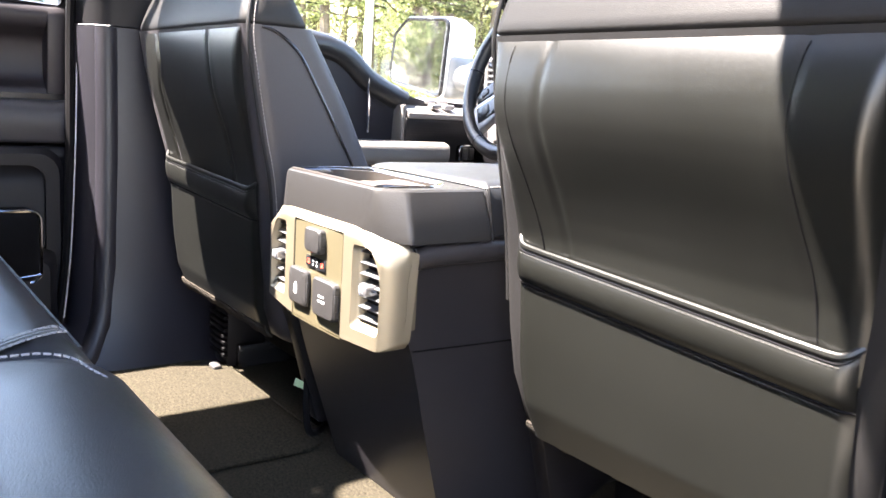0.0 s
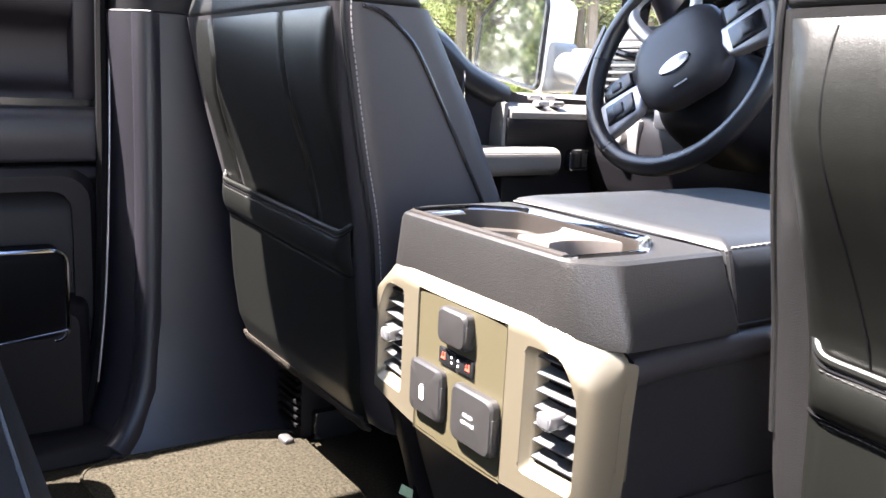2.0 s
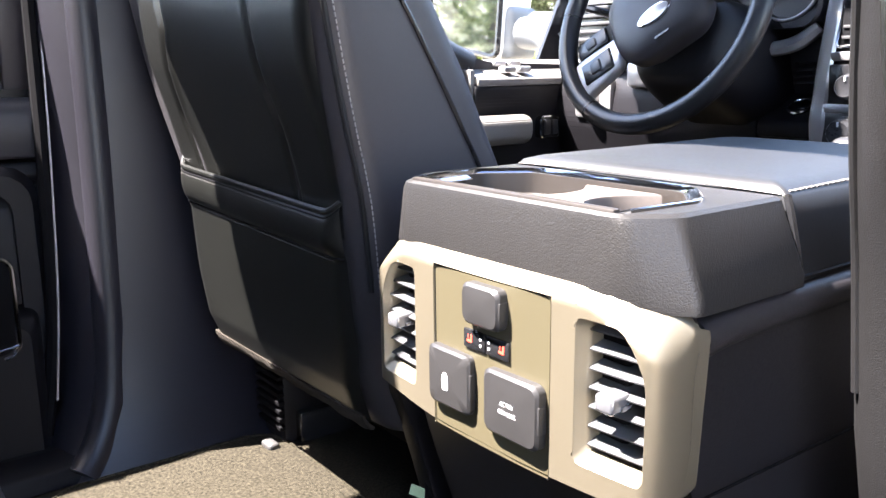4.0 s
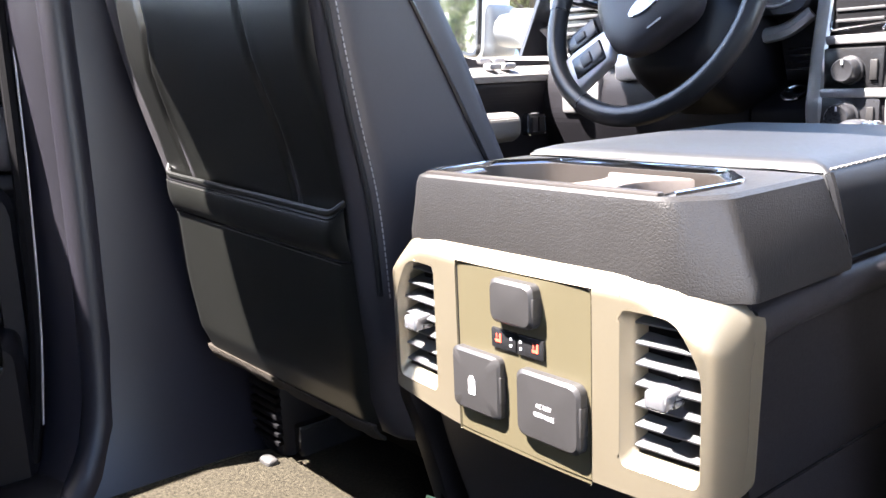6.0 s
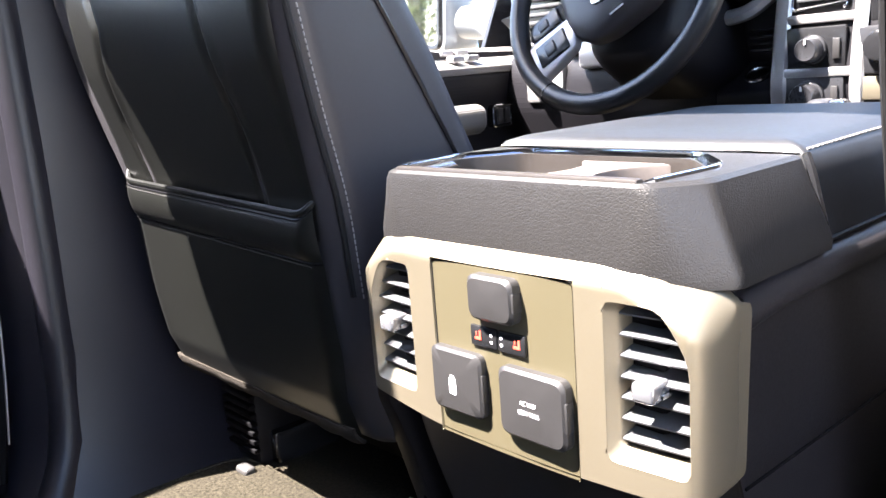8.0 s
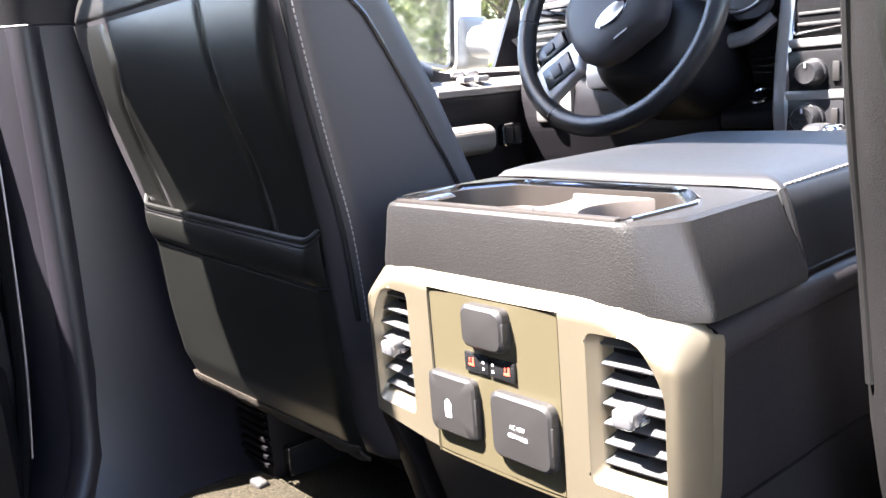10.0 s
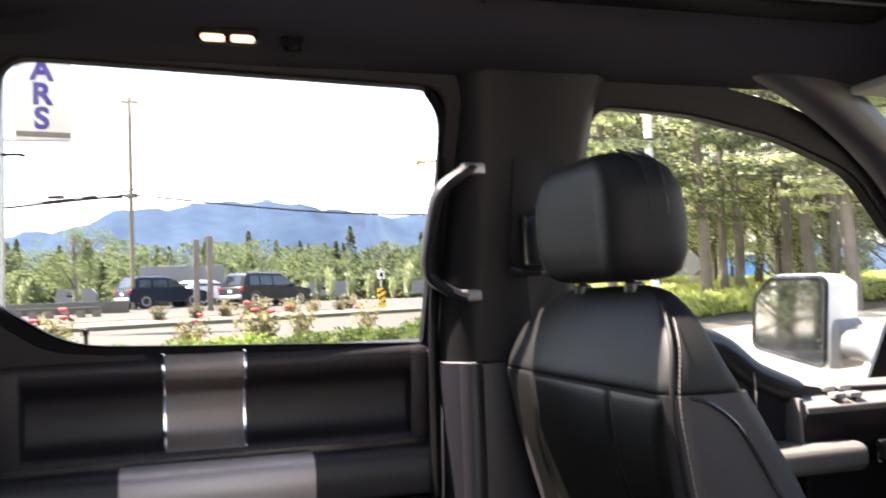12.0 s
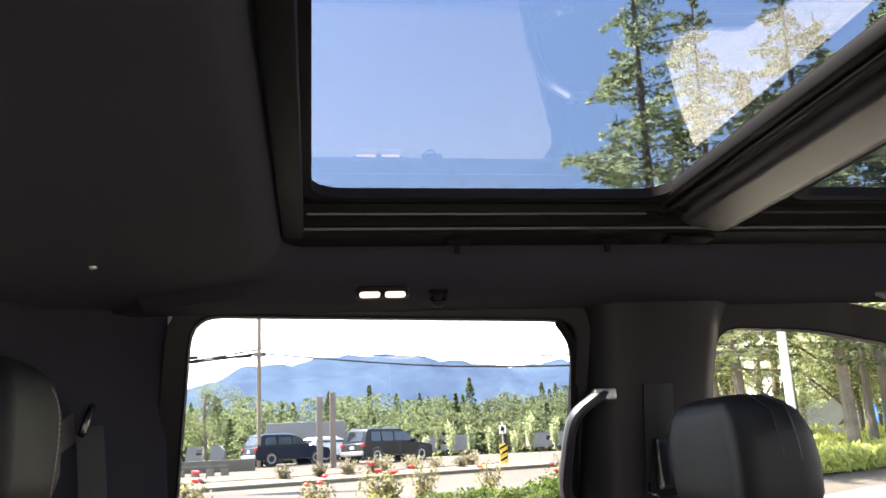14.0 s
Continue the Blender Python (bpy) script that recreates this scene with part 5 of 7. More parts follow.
def wpart(name, bm, mat, parent=None, label="", angle=45):
    bm.transform(WHEEL)
    return part(name, bm, mat, parent or wheel, label, angle)


def torus(R, r, z=0.0, n=64, k=12, a0=0.0, a1=360.0, flat=1.0):
    rings = []
    full = abs(a1 - a0) >= 360
    for i in range(n if full else n + 1):
        a = radians(a0 + (a1 - a0) * i / n)
        rings.append([((R + r * math.cos(b)) * math.cos(a), (R + r * math.cos(b)) * math.sin(a), z + flat * r * math.sin(b)) for b in (2 * math.pi * j / k for j in range(k))])
    if full:
        rings.append(rings[0])
        bm = loft(rings, cap=False)
        bmesh.ops.remove_doubles(bm, verts=bm.verts, dist=1e-6)
        return bm
    return loft(rings)


rimw = wpart("rim", torus(0.180, 0.0165, 0.012), LEATHER, label="black leather rim")
for a in (28, 152, 215, 325):
    wpart("rim_seam", torus(0.180, 0.0172, 0.012, n=2, a0=a - 0.4, a1=a + 0.4), GLOSS, rimw)
hub = [[(x * k, y * k - 0.012, z) for x, y in soften([(0.085, -0.055), (0.092, 0.03), (0.060, 0.075), (-0.060, 0.075), (-0.092, 0.03), (-0.085, -0.055), (-0.045, -0.085), (0.045, -0.085)], 0.03, 4)] for z, k in ((-0.04, 0.80), (-0.015, 0.98), (0.004, 1.0), (0.014, 0.95), (0.021, 0.80), (0.025, 0.45))]
hubp = wpart("airbag_cover", loft(hub), LEATHER_SIDE, label="black moulded airbag cover")
wpart("badge_rim", loft([[(0.031 * k * math.cos(a), 0.010 + 0.0145 * k * math.sin(a), z) for a in (2 * math.pi * i / 28 for i in range(28))] for z, k in ((0.020, 1.0), (0.0265, 1.0), (0.0275, 0.92))]), CHROME, hubp, "chrome oval badge rim")
wpart("badge", loft([[(0.028 * k * math.cos(a), 0.010 + 0.0118 * k * math.sin(a), z) for a in (2 * math.pi * i / 28 for i in range(28))] for z, k in ((0.0272, 1.0), (0.0284, 0.95))]), SATIN, hubp, "pale oval badge")
wpart("emblem", rbox(-0.013, 0.013, -0.0395 + 0.085, -0.036 + 0.085, 0.0205, 0.0222, 0.0), GLOSS, hubp)
for s in (-1, 1):
    carrier = soften([(s * 0.070, -0.006), (s * 0.152, -0.006), (s * 0.164, -0.028), (s * 0.148, -0.052), (s * 0.078, -0.046)], 0.010, 3)
    wpart("spoke_carrier", prism(carrier, "z", -0.008, 0.007, 0.003), PLASTIC, label="dark spoke carrier")
    plate_ = soften([(s * 0.068, -0.008), (s * 0.086, 0.046), (s * 0.128, 0.054), (s * 0.170, 0.060), (s * 0.179, 0.030), (s * 0.176, -0.006), (s * 0.150, -0.012)], 0.010, 4)
    wpart("spoke", prism(plate_, "z", -0.004, 0.015, 0.004), SILVER, label="satin silver spoke")
    for y0, y1, z0, z1 in ((0.001, 0.041, 0.010, 0.0180), (-0.045, -0.012, 0.002, 0.013)):
        pad = wpart("button_pad", rbox(min(s * 0.094, s * 0.154), max(s * 0.094, s * 0.154), y0, y1, z0, z1, 0.003), GLOSS, label="black switch pad")
        wpart("rocker", rbox(min(s * 0.116, s * 0.136), max(s * 0.116, s * 0.136), y0 + 0.009, y1 - 0.009, z1 - 0.002, z1 + 0.003, 0.002), COVER, pad)
wpart("lower_spoke", tube([(-0.040, -0.075, 0.004), (-0.058, -0.110, 0.010), (-0.066, -0.145, 0.014), (-0.050, -0.166, 0.016), (0.0, -0.172, 0.016), (0.050, -0.166, 0.016), (0.066, -0.145, 0.014), (0.058, -0.110, 0.010), (0.040, -0.075, 0.004)], 0.013, 8, flat=0.5), SILVER, label="satin silver hollow spoke")
col = thing("steering_column", "black plastic steering column cowl", "steering column", (-0.405, 0.85, 0.55))
bm = loft([[(x * k, y * k - 0.02, z) for x, y in rounded(0.088, 0.076, 0.055, 8)] for z, k in ((-0.30, 1.15), (-0.22, 1.2), (-0.15, 1.17), (-0.10, 1.08), (-0.07, 0.98), (-0.052, 0.88), (-0.045, 0.78))])
bm.transform(Matrix(((1, 0, 0, -0.405), (0, math.sin(TILT_W), -math.cos(TILT_W), 0.700), (0, math.cos(TILT_W), math.sin(TILT_W), 0.622), (0, 0, 0, 1))))
part("cowl", bm, PLASTIC, col, angle=60)
part("stalk", tube([(-0.47, 0.76, 0.61), (-0.56, 0.745, 0.635), (-0.60, 0.74, 0.645)], 0.007, 8), GLOSS, col)
part("key_hole", ball((-0.335, 0.79, 0.525), 0.014, 0.010, 0.010), GLOSS, col)

# ---- dashboard ----
dash = thing("dashboard", "black dashboard with silver centre stack and round knobs", "dashboard", (0, 1.0, 0.5))
top = soften([(0.905, 0.655), (0.885, 0.685), (0.93, 0.715), (1.10, 0.700), (1.27, 0.655), (1.27, 0.40), (0.96, 0.40), (0.885, 0.56)], [0.02, 0.02, 0.03, 0.05, 0.01, 0.01, 0.03, 0.03], 4)
part("top_pad", loft([[(x, y + (0.0 if abs(x) < 0.7 else 0.03), z) for y, z in top] for x in (-0.80, -0.70, -0.2, 0.2, 0.70, 0.80)]), LEATHER_SIDE, dash, "grained soft dashboard top", angle=50)
knee = soften([(0.862, 0.50), (0.858, 0.44), (0.885, 0.36), (0.97, 0.22), (1.26, 0.22), (1.26, 0.52), (0.88, 0.54)], 0.02, 4)
part("knee_panel", prism(knee, "x", -0.795, -0.330, 0.006), PLASTIC, dash)
part("glove_box", prism(knee, "x", 0.235, 0.795, 0.006), PLASTIC, dash)
hood = soften([(-0.235, 0.60), (-0.225, 0.70), (-0.27, 0.755), (-0.405, 0.775), (-0.54, 0.755), (-0.585, 0.70), (-0.575, 0.60)], 0.03, 4)
part("cluster_hood", loft([[(-0.405 + (x + 0.405) * k, y, z) for x, z in hood] for y, k in ((0.845, 1.0), (0.85, 1.03), (1.02, 0.95))], cap=False), LEATHER_SIDE, dash)
part("cluster_face", prism(hood, "y", 0.915, 0.92), GLOSS, dash)
for gx in (-0.32, -0.49):
    g = part("gauge", loft([[(gx + r * math.cos(a), y, 0.675 + r * math.sin(a)) for a in (2 * math.pi * k / 28 for k in range(28))] for y, r in ((0.914, 0.062), (0.904, 0.062), (0.903, 0.056), (0.910, 0.054))]), DIAL, dash, "round dial with silver ring")
    part("dial_ring", tube([(gx + 0.060 * math.cos(a), 0.9025, 0.675 + 0.060 * math.sin(a)) for a in (2 * math.pi * k / 28 for k in range(29))], 0.003, 6, soft=False), SATIN, g)
    for k in range(15):
        a = radians(225 - 270 * k / 14)
        c = Vector((gx + 0.048 * math.cos(a), 0.9085, 0.675 + 0.048 * math.sin(a)))
        part("tick", rbox(-0.005, 0.005, -0.0006, 0.0006, -0.001, 0.001, 0.0, m=Matrix.Translation(c) @ Matrix.Rotation(-a, 4, "Y")), WHITE_INK, g)
part("cluster_trim", tube([(-0.235, 0.862, 0.60), (-0.27, 0.852, 0.575), (-0.33, 0.850, 0.567), (-0.40, 0.850, 0.567)], 0.012, 8), SILVER, dash, "silver cluster trim")
# centre stack
st = soften([(0.845, 0.30), (0.835, 0.42), (0.828, 0.46), (0.838, 0.54), (0.862, 0.66), (0.90, 0.675), (1.0, 0.675), (1.0, 0.30)], 0.01, 3)
part("centre_panel", prism(st, "x", -0.213, 0.233, 0.006), PLASTIC, dash)


def stack_y(z):
    return lerp_table([(0.30, 0.845), (0.42, 0.835), (0.46, 0.828), (0.54, 0.838), (0.66, 0.862)], z)[0]


for s in (-1, 1):
    xo, xi = 0.01 + s * 0.221, 0.01 + s * 0.206
    part("stack_frame", tube([(xo - s * 0.004, stack_y(z) - 0.004, z) for z in (0.385, 0.42, 0.46, 0.50, 0.54, 0.60, 0.66)], 0.0125, 8, flat=0.5, up=(0, 1, 0)), SILVER, dash, "satin silver stack frame")
    part("stack_frame", tube([(0.01 + s * 0.105, stack_y(z) - 0.004, z) for z in (0.38, 0.42, 0.455, 0.485, 0.54, 0.60, 0.66)], 0.010, 8, flat=0.6, up=(0, 1, 0)), SILVER, dash, "satin silver stack frame")
    cx = 0.01 + s * 0.165
    for zb in (0.4805, 0.556):
        part("stack_bar", rbox(cx - 0.056, cx + 0.056, stack_y(zb) - 0.0085, stack_y(zb) + 0.004, zb - 0.0065, zb + 0.0065, 0.003), SILVER, dash, "satin silver stack bar")
    vent = part("air_vent", rbox(cx - 0.038, cx + 0.038, 0.846, 0.87, 0.572, 0.655, 0.004), GLOSS, dash, "black louvred dashboard vent")
    for k in range(5):
        z = 0.583 + 0.0155 * k
        part("slat", rbox(cx - 0.034, cx + 0.034, stack_y(z) - 0.006, stack_y(z) + 0.012, z - 0.0022, z + 0.0022, 0.001), SLAT, vent)
    part("vent_rim", tube([(x, stack_y(z) - 0.004, z) for x, z in rounded(0.040, 0.044, 0.006, 2, cx, 0.613)] + [(cx + 0.040, stack_y(0.575) - 0.004, 0.576)], 0.0025, 6, soft=False), CHROME, vent)
    for zc, hz, rk in ((0.513, 0.036, 0.0180), (0.447, 0.034, 0.0200)):
        kp = part("knob_plate", rbox(cx - 0.043, cx + 0.043, stack_y(zc) - 0.006, stack_y(zc) + 0.01, zc - hz * 0.88, zc + hz * 0.88, 0.003), GLOSS if zc > 0.5 else DIAL, dash, "black switch plate")
        kx = cx + (-0.003 if zc > 0.5 else -0.006)
        yk = stack_y(zc) - 0.006
        part("knob", loft([[(kx + r * math.cos(a), y, zc + r * math.sin(a)) for a in (2 * math.pi * k / 24 for k in range(24))] for y, r in ((yk, rk * 1.15), (yk - 0.005, rk * 1.12), (yk - 0.006, rk * 0.98), (yk - 0.024, rk * 0.92), (yk - 0.0265, rk * 0.82), (yk - 0.0255, rk * 0.6))]), DIAL, kp, "dark round knob")
        part("pointer", rbox(kx - 0.0012, kx + 0.0012, yk - 0.0275, yk - 0.024, zc + rk * 0.45, zc + rk * 0.8, 0.0), WHITE_INK, kp)
        part("key", rbox(cx + 0.026, cx + 0.036, yk - 0.004, yk + 0.002, zc - 0.014, zc + 0.014, 0.001), COVER, kp)
screen = part("screen", rbox(-0.085, 0.105, 0.838, 0.87, 0.545, 0.655, 0.004, m=None), GLOSS, dash, "dark display screen")
part("radio_panel", rbox(-0.095, 0.115, 0.826, 0.86, 0.475, 0.540, 0.004), DIAL, dash)
vk = part("volume_knob", loft([[(-0.062 + r * math.cos(a), y, 0.512 + r * math.sin(a)) for a in (2 * math.pi * k / 24 for k in range(24))] for y, r in ((0.828, 0.021), (0.822, 0.021), (0.804, 0.018), (0.803, 0.013))]), GLOSS, dash, "black knob with a chrome ring")
part("knob_ring", tube([(-0.062 + 0.0205 * math.cos(a), 0.820, 0.512 + 0.0205 * math.sin(a)) for a in (2 * math.pi * k / 24 for k in range(25))], 0.002, 6, soft=False), CHROME, vk)
part("tan_strip", rbox(-0.092, 0.112, 0.824, 0.85, 0.440, 0.472, 0.003), TAN, dash, "champagne trim strip")
# start button, ignition shelf, light switch and outer vent
part("shelf", prism([(0.850, 0.430), (0.850, 0.455), (0.930, 0.505), (0.950, 0.430)], "x", -0.325, -0.216, 0.006), PLASTIC, dash)
SLOPE = Matrix.Translation((-0.269, 0.884, 0.4765)) @ Matrix.Rotation(radians(32), 4, "X")
bt = part("start_button", loft([[(r * math.cos(a), r * math.sin(a), z) for a in (2 * math.pi * k / 20 for k in range(20))] for z, r in ((-0.006, 0.019), (0.004, 0.019), (0.005, 0.016), (0.003, 0.013))], m=SLOPE), GLOSS, dash)
part("chrome_ring", tube([SLOPE @ Vector((0.0185 * math.cos(a), 0.0185 * math.sin(a), 0.004)) for a in (2 * math.pi * k / 20 for k in range(21))], 0.0026, 6, soft=False), CHROME, bt)
part("small_vent", merge(*[rbox(-0.275, -0.225, 0.868, 0.876, 0.515 + 0.010 * k, 0.519 + 0.010 * k, 0.001) for k in range(4)]), GLOSS, dash)
ov = part("air_vent", rbox(-0.755, -0.625, 0.862, 0.90, 0.555, 0.665, 0.01), GLOSS, dash, "outer dashboard vent with bright slats")
for k in range(7):
    z = 0.568 + 0.0145 * k
    part("slat", rbox(-0.745, -0.635, 0.850, 0.875, z - 0.003, z + 0.003, 0.001), SLAT, ov)
part("vent_rim", tube([(x, 0.858, z) for x, z in rounded(0.067, 0.057, 0.012, 3, -0.69, 0.61)] + [(-0.623, 0.858, 0.565)], 0.006, 6, soft=False), SILVER, ov)
ls = part("light_switch", rbox(-0.735, -0.640, 0.852, 0.875, 0.445, 0.520, 0.008), SATIN, dash, "silver light switch panel")
part("knob", loft([[(-0.690 + r * math.cos(a), y, 0.485 + r * math.sin(a)) for a in (2 * math.pi * k / 20 for k in range(20))] for y, r in ((0.852, 0.022), (0.838, 0.020), (0.836, 0.014))]), SILVER, ls)
# silver box stands for a sunlit white piece of the dark dashboard
part("bright_panel", rbox(-0.60, -0.50, 0.846, 0.87, 0.505, 0.555, 0.01), SILVER, dash, "panel behind the wheel, silver as if sunlit")

# ---- pillar fittings and roof fittings ----
grab = thing("grab_handle", "charcoal pillar grab handle, end caps pale as if sunlit", "grab handle", (-0.71, -0.09, 0.79))
part("grip", tube([(-0.705, -0.074, 0.988), (-0.698, -0.100, 0.975), (-0.700, -0.136, 0.945), (-0.722, -0.146, 0.89), (-0.758, -0.144, 0.815), (-0.752, -0.112, 0.783), (-0.742, -0.078, 0.768)], 0.0155, 10, flat=0.7), TRIM, grab)
# caps in silver: sunlight on them is put into the material
for p in ((-0.700, -0.080, 0.985), (-0.744, -0.076, 0.772)):
    part("end_cap", rbox(p[0] - 0.014, p[0] + 0.010, p[1] - 0.016, p[1] + 0.024, p[2] - 0.010, p[2] + 0.010, 0.004), SATIN, grab, "end cap, pale as if sunlit")


def strap(pts, width, name, parent, across=(0, 1, 0)):
    p = smooth_path(pts, 6)
    a = Vector(across).normalized() * width / 2
    bm = loft([[q - a, q + a] for q in p], cap=False, closed=False)
    bmesh.ops.solidify(bm, geom=list(bm.faces), thickness=0.0016)
    return part(name, bm, BELT, parent)


fb = thing("seat_belt", "dark seat belt with its guide on the door pillar", "seat belt", (-0.69, 0.01, 0.30), group="seat belts")
strap([(-0.655, 0.020, 0.80), (-0.667, 0.030, 0.70), (-0.672, 0.040, 0.50), (-0.662, 0.05, 0.28)], 0.046, "webbing", fb)
part("guide", tube([(-0.676, -0.020, 0.828), (-0.660, -0.022, 0.812), (-0.655, 0.012, 0.806), (-0.660, 0.046, 0.812), (-0.676, 0.044, 0.828)], 0.0045, 8), GLOSS, fb)
part("slider_cover", rbox(-0.692, -0.664, -0.002, 0.034, 0.815, 0.905, 0.007), GLOSS, fb)
rb = thing("seat_belt", "grey seat belt looped through its rear pillar guide", "seat belt", (-0.66, -0.93, 0.45), group="seat belts")
strap([(-0.664, -0.905, 0.962), (-0.650, -0.895, 0.90), (-0.636, -0.880, 0.75), (-0.610, -0.862, 0.56), (-0.60, -0.855, 0.46)], 0.046, "webbing", rb, (0.62, -0.70, 0))
strap([(-0.664, -0.920, 0.965), (-0.600, -0.940, 0.935), (-0.520, -0.965, 0.880), (-0.44, -0.985, 0.80)], 0.046, "webbing", rb, (0.35, -0.1, 0.85))
part("guide", tube([(-0.690, -0.915, 0.985), (-0.672, -0.905, 0.992), (-0.650, -0.905, 0.975), (-0.648, -0.912, 0.952), (-0.668, -0.918, 0.945)], 0.006, 8), GLOSS, rb)
part("guide_cover", rbox(-0.714, -0.668, -0.945, -0.912, 0.950, 1.000, 0.010), PLASTIC, rb)
rb.location += Vector((0.012, -0.035, 0.0))

TURN_L = Matrix.Translation((-0.590, -0.479, 1.1555)) @ Matrix.Rotation(radians(-32), 4, "Y")
dome = thing("reading_lamp", "lit twin reading lamp in the headliner edge", "lamp", (-0.59, -0.479, 1.155))
part("housing", loft([[(x, y, z) for x, y in rounded(0.0110 + g, 0.041 + g, 0.011, 5)] for z, g in ((0.012, 0.004), (-0.002, 0.004), (-0.004, 0.001))], m=TURN_L), PLASTIC, dome)
for y in (-0.0205, 0.0205):
    part("lens", loft([[(a, b + y, z) for a, b in rounded(0.0066 - g, 0.0172 - g, 0.0062 - g, 5)] for z, g in ((0.0, 0.0), (-0.0050, 0.0), (-0.0066, 0.0016))], m=TURN_L), LAMP_ON, dome, "glowing warm lens")
part("switch", rbox(-0.005, 0.005, -0.0045, 0.0045, -0.0075, 0.0, 0.002, m=TURN_L), GLOSS, dome)
TURN_H = Matrix.Translation((-0.596, -0.386, 1.152)) @ Matrix.Rotation(radians(-32), 4, "Y")
hook = thing("coat_hook", "black folding coat hook in the headliner edge", "coat hook", (-0.6, -0.386, 1.15))
part("frame", loft([[(x * 0.7, y * 0.7, z) for x, y in p] for p, z in ((rounded(0.014, 0.019, 0.004, 3), 0.004), (rounded(0.014, 0.019, 0.004, 3), -0.006), (rounded(0.018, 0.024, 0.006, 3), -0.006), (rounded(0.019, 0.025, 0.006, 3), 0.006))], cap=False, m=TURN_H), PLASTIC, hook)
part("hook", merge(rbox(-0.008, 0.008, -0.007, 0.007, -0.007, 0.0, 0.003, m=TURN_H), tube([TURN_H @ Vector(p) for p in ((-0.013, -0.008, -0.005), (-0.017, -0.005, -0.010), (-0.017, 0.005, -0.010), (-0.013, 0.008, -0.005))], 0.0016, 6)), PLASTIC, hook)
tagged(part("headliner_clip", rbox(-0.412, -0.400, -0.892, -0.882, 1.158, 1.170, 0.003), SATIN), "tiny pale clip in the rear headliner", "clip")

# door mirror outside
mir = thing("door_mirror", "large white towing mirror on the driver door", "door mirror", (-0.93, 0.93, 0.56))
MM = Matrix.Translation((-1.122, 0.958, 0.690)) @ Matrix.Rotation(radians(13), 4, "Z")
MIRROR_GREY = material("grey mirror plastic", (0.15, 0.155, 0.16), 0.5, bump=0.2, bump_scale=600, depth=0.0003)
GLASS_EDGE = soften([(-0.157, -0.074), (0.041, -0.116), (0.058, 0.091), (-0.094, 0.095), (-0.141, 0.055)], [0.022, 0.016, 0.016, 0.010, 0.014], 4)


def mirror_ring(y, g, k=1.0, dx=0.0):
    return [(-0.05 + (x + 0.05) * k + dx, y, z * k) for x, z in grow(GLASS_EDGE, g)]


part("housing", loft([mirror_ring(-0.028, 0.012), mirror_ring(0.0, 0.016), mirror_ring(0.05, 0.014, 0.99, 0.004), mirror_ring(0.09, 0.008, 0.92, 0.008), mirror_ring(0.112, 0.0, 0.75, 0.012)], m=MM), WHITE_PAINT, mir, "glossy white mirror housing")
part("surround", loft([mirror_ring(-0.029, 0.0125), mirror_ring(-0.038, 0.007), mirror_ring(-0.036, 0.0), mirror_ring(-0.030, -0.001)], cap=False, m=MM), GLOSS, mir)
part("mirror_glass", loft([mirror_ring(-0.0345, -0.0005), mirror_ring(-0.032, -0.0005)], m=MM), MIRROR, mir, "mirror glass")
part("lower_shell", rbox(0.000, 0.078, -0.018, 0.096, -0.128, -0.004, 0.018, 4, m=MM), MIRROR_GREY, mir, "grey lower mirror shell")
part("arm", merge(tube([(-1.04, 1.00, 0.625), (-0.97, 1.01, 0.615), (-0.90, 0.99, 0.585)], 0.048, 12, flat=0.8), tube([(-1.03, 1.01, 0.655), (-0.96, 1.015, 0.650), (-0.90, 1.0, 0.62)], 0.016, 8)), MIRROR_GREY, mir, "grey mirror arm")
part("sail", prism([(0.90, 0.55), (1.03, 0.545), (0.985, 0.72)], "x", -0.905, -0.895), GLOSS, mir)


# ---- outdoors ----
ASPHALT = material("pale worn asphalt", (0.060, 0.049, 0.038), 0.9, spread=0.15, big=0.35, fine=30, bump=0.4, bump_scale=90, depth=0.004)
CONCRETE = material("kerb concrete", (0.112, 0.102, 0.080), 0.9, spread=0.12, big=1.5, fine=60, bump=0.3, bump_scale=120, depth=0.003)
SOIL = material("bark soil", (0.16, 0.115, 0.08), 0.95, spread=0.35, big=2, fine=40, bump=0.8, bump_scale=40, depth=0.02)
GRASS = material("dry summer grass", (0.22, 0.26, 0.07), 0.9, spread=0.3, big=0.6, fine=15, second=(0.38, 0.38, 0.13), bump=0.8, bump_scale=25, depth=0.03)
BARK = material("grey brown bark", (0.145, 0.120, 0.098), 0.95, spread=0.4, big=2, fine=25, bump=0.9, bump_scale=18, depth=0.03)
POLE_WOOD = material("weathered pole wood", (0.22, 0.175, 0.115), 0.9, spread=0.2, big=0.7, fine=30, bump=0.4, bump_scale=40, depth=0.01)
POST_WOOD = material("grey weathered timber", (0.20, 0.16, 0.13), 0.9, spread=0.25, big=1, fine=30, bump=0.5, bump_scale=40, depth=0.01)
NEEDLE = material("fir needles", (0.20, 0.245, 0.128), 0.7, spread=0.35, big=0.5, fine=6, through_light=0.68, second=(0.43, 0.46, 0.25), random_amount=0.9, spec=0.25)
LEAF = material("broad leaves", (0.21, 0.26, 0.115), 0.65, spread=0.3, big=0.4, fine=5, through_light=0.72, second=(0.43, 0.46, 0.24), random_amount=0.9, spec=0.3)
BANK_GRASS = material("sunny yellow green grass", (0.38, 0.43, 0.12), 0.7, spread=0.3, big=0.6, fine=8, through_light=0.6, second=(0.54, 0.55, 0.19), random_amount=0.9, spec=0.2)
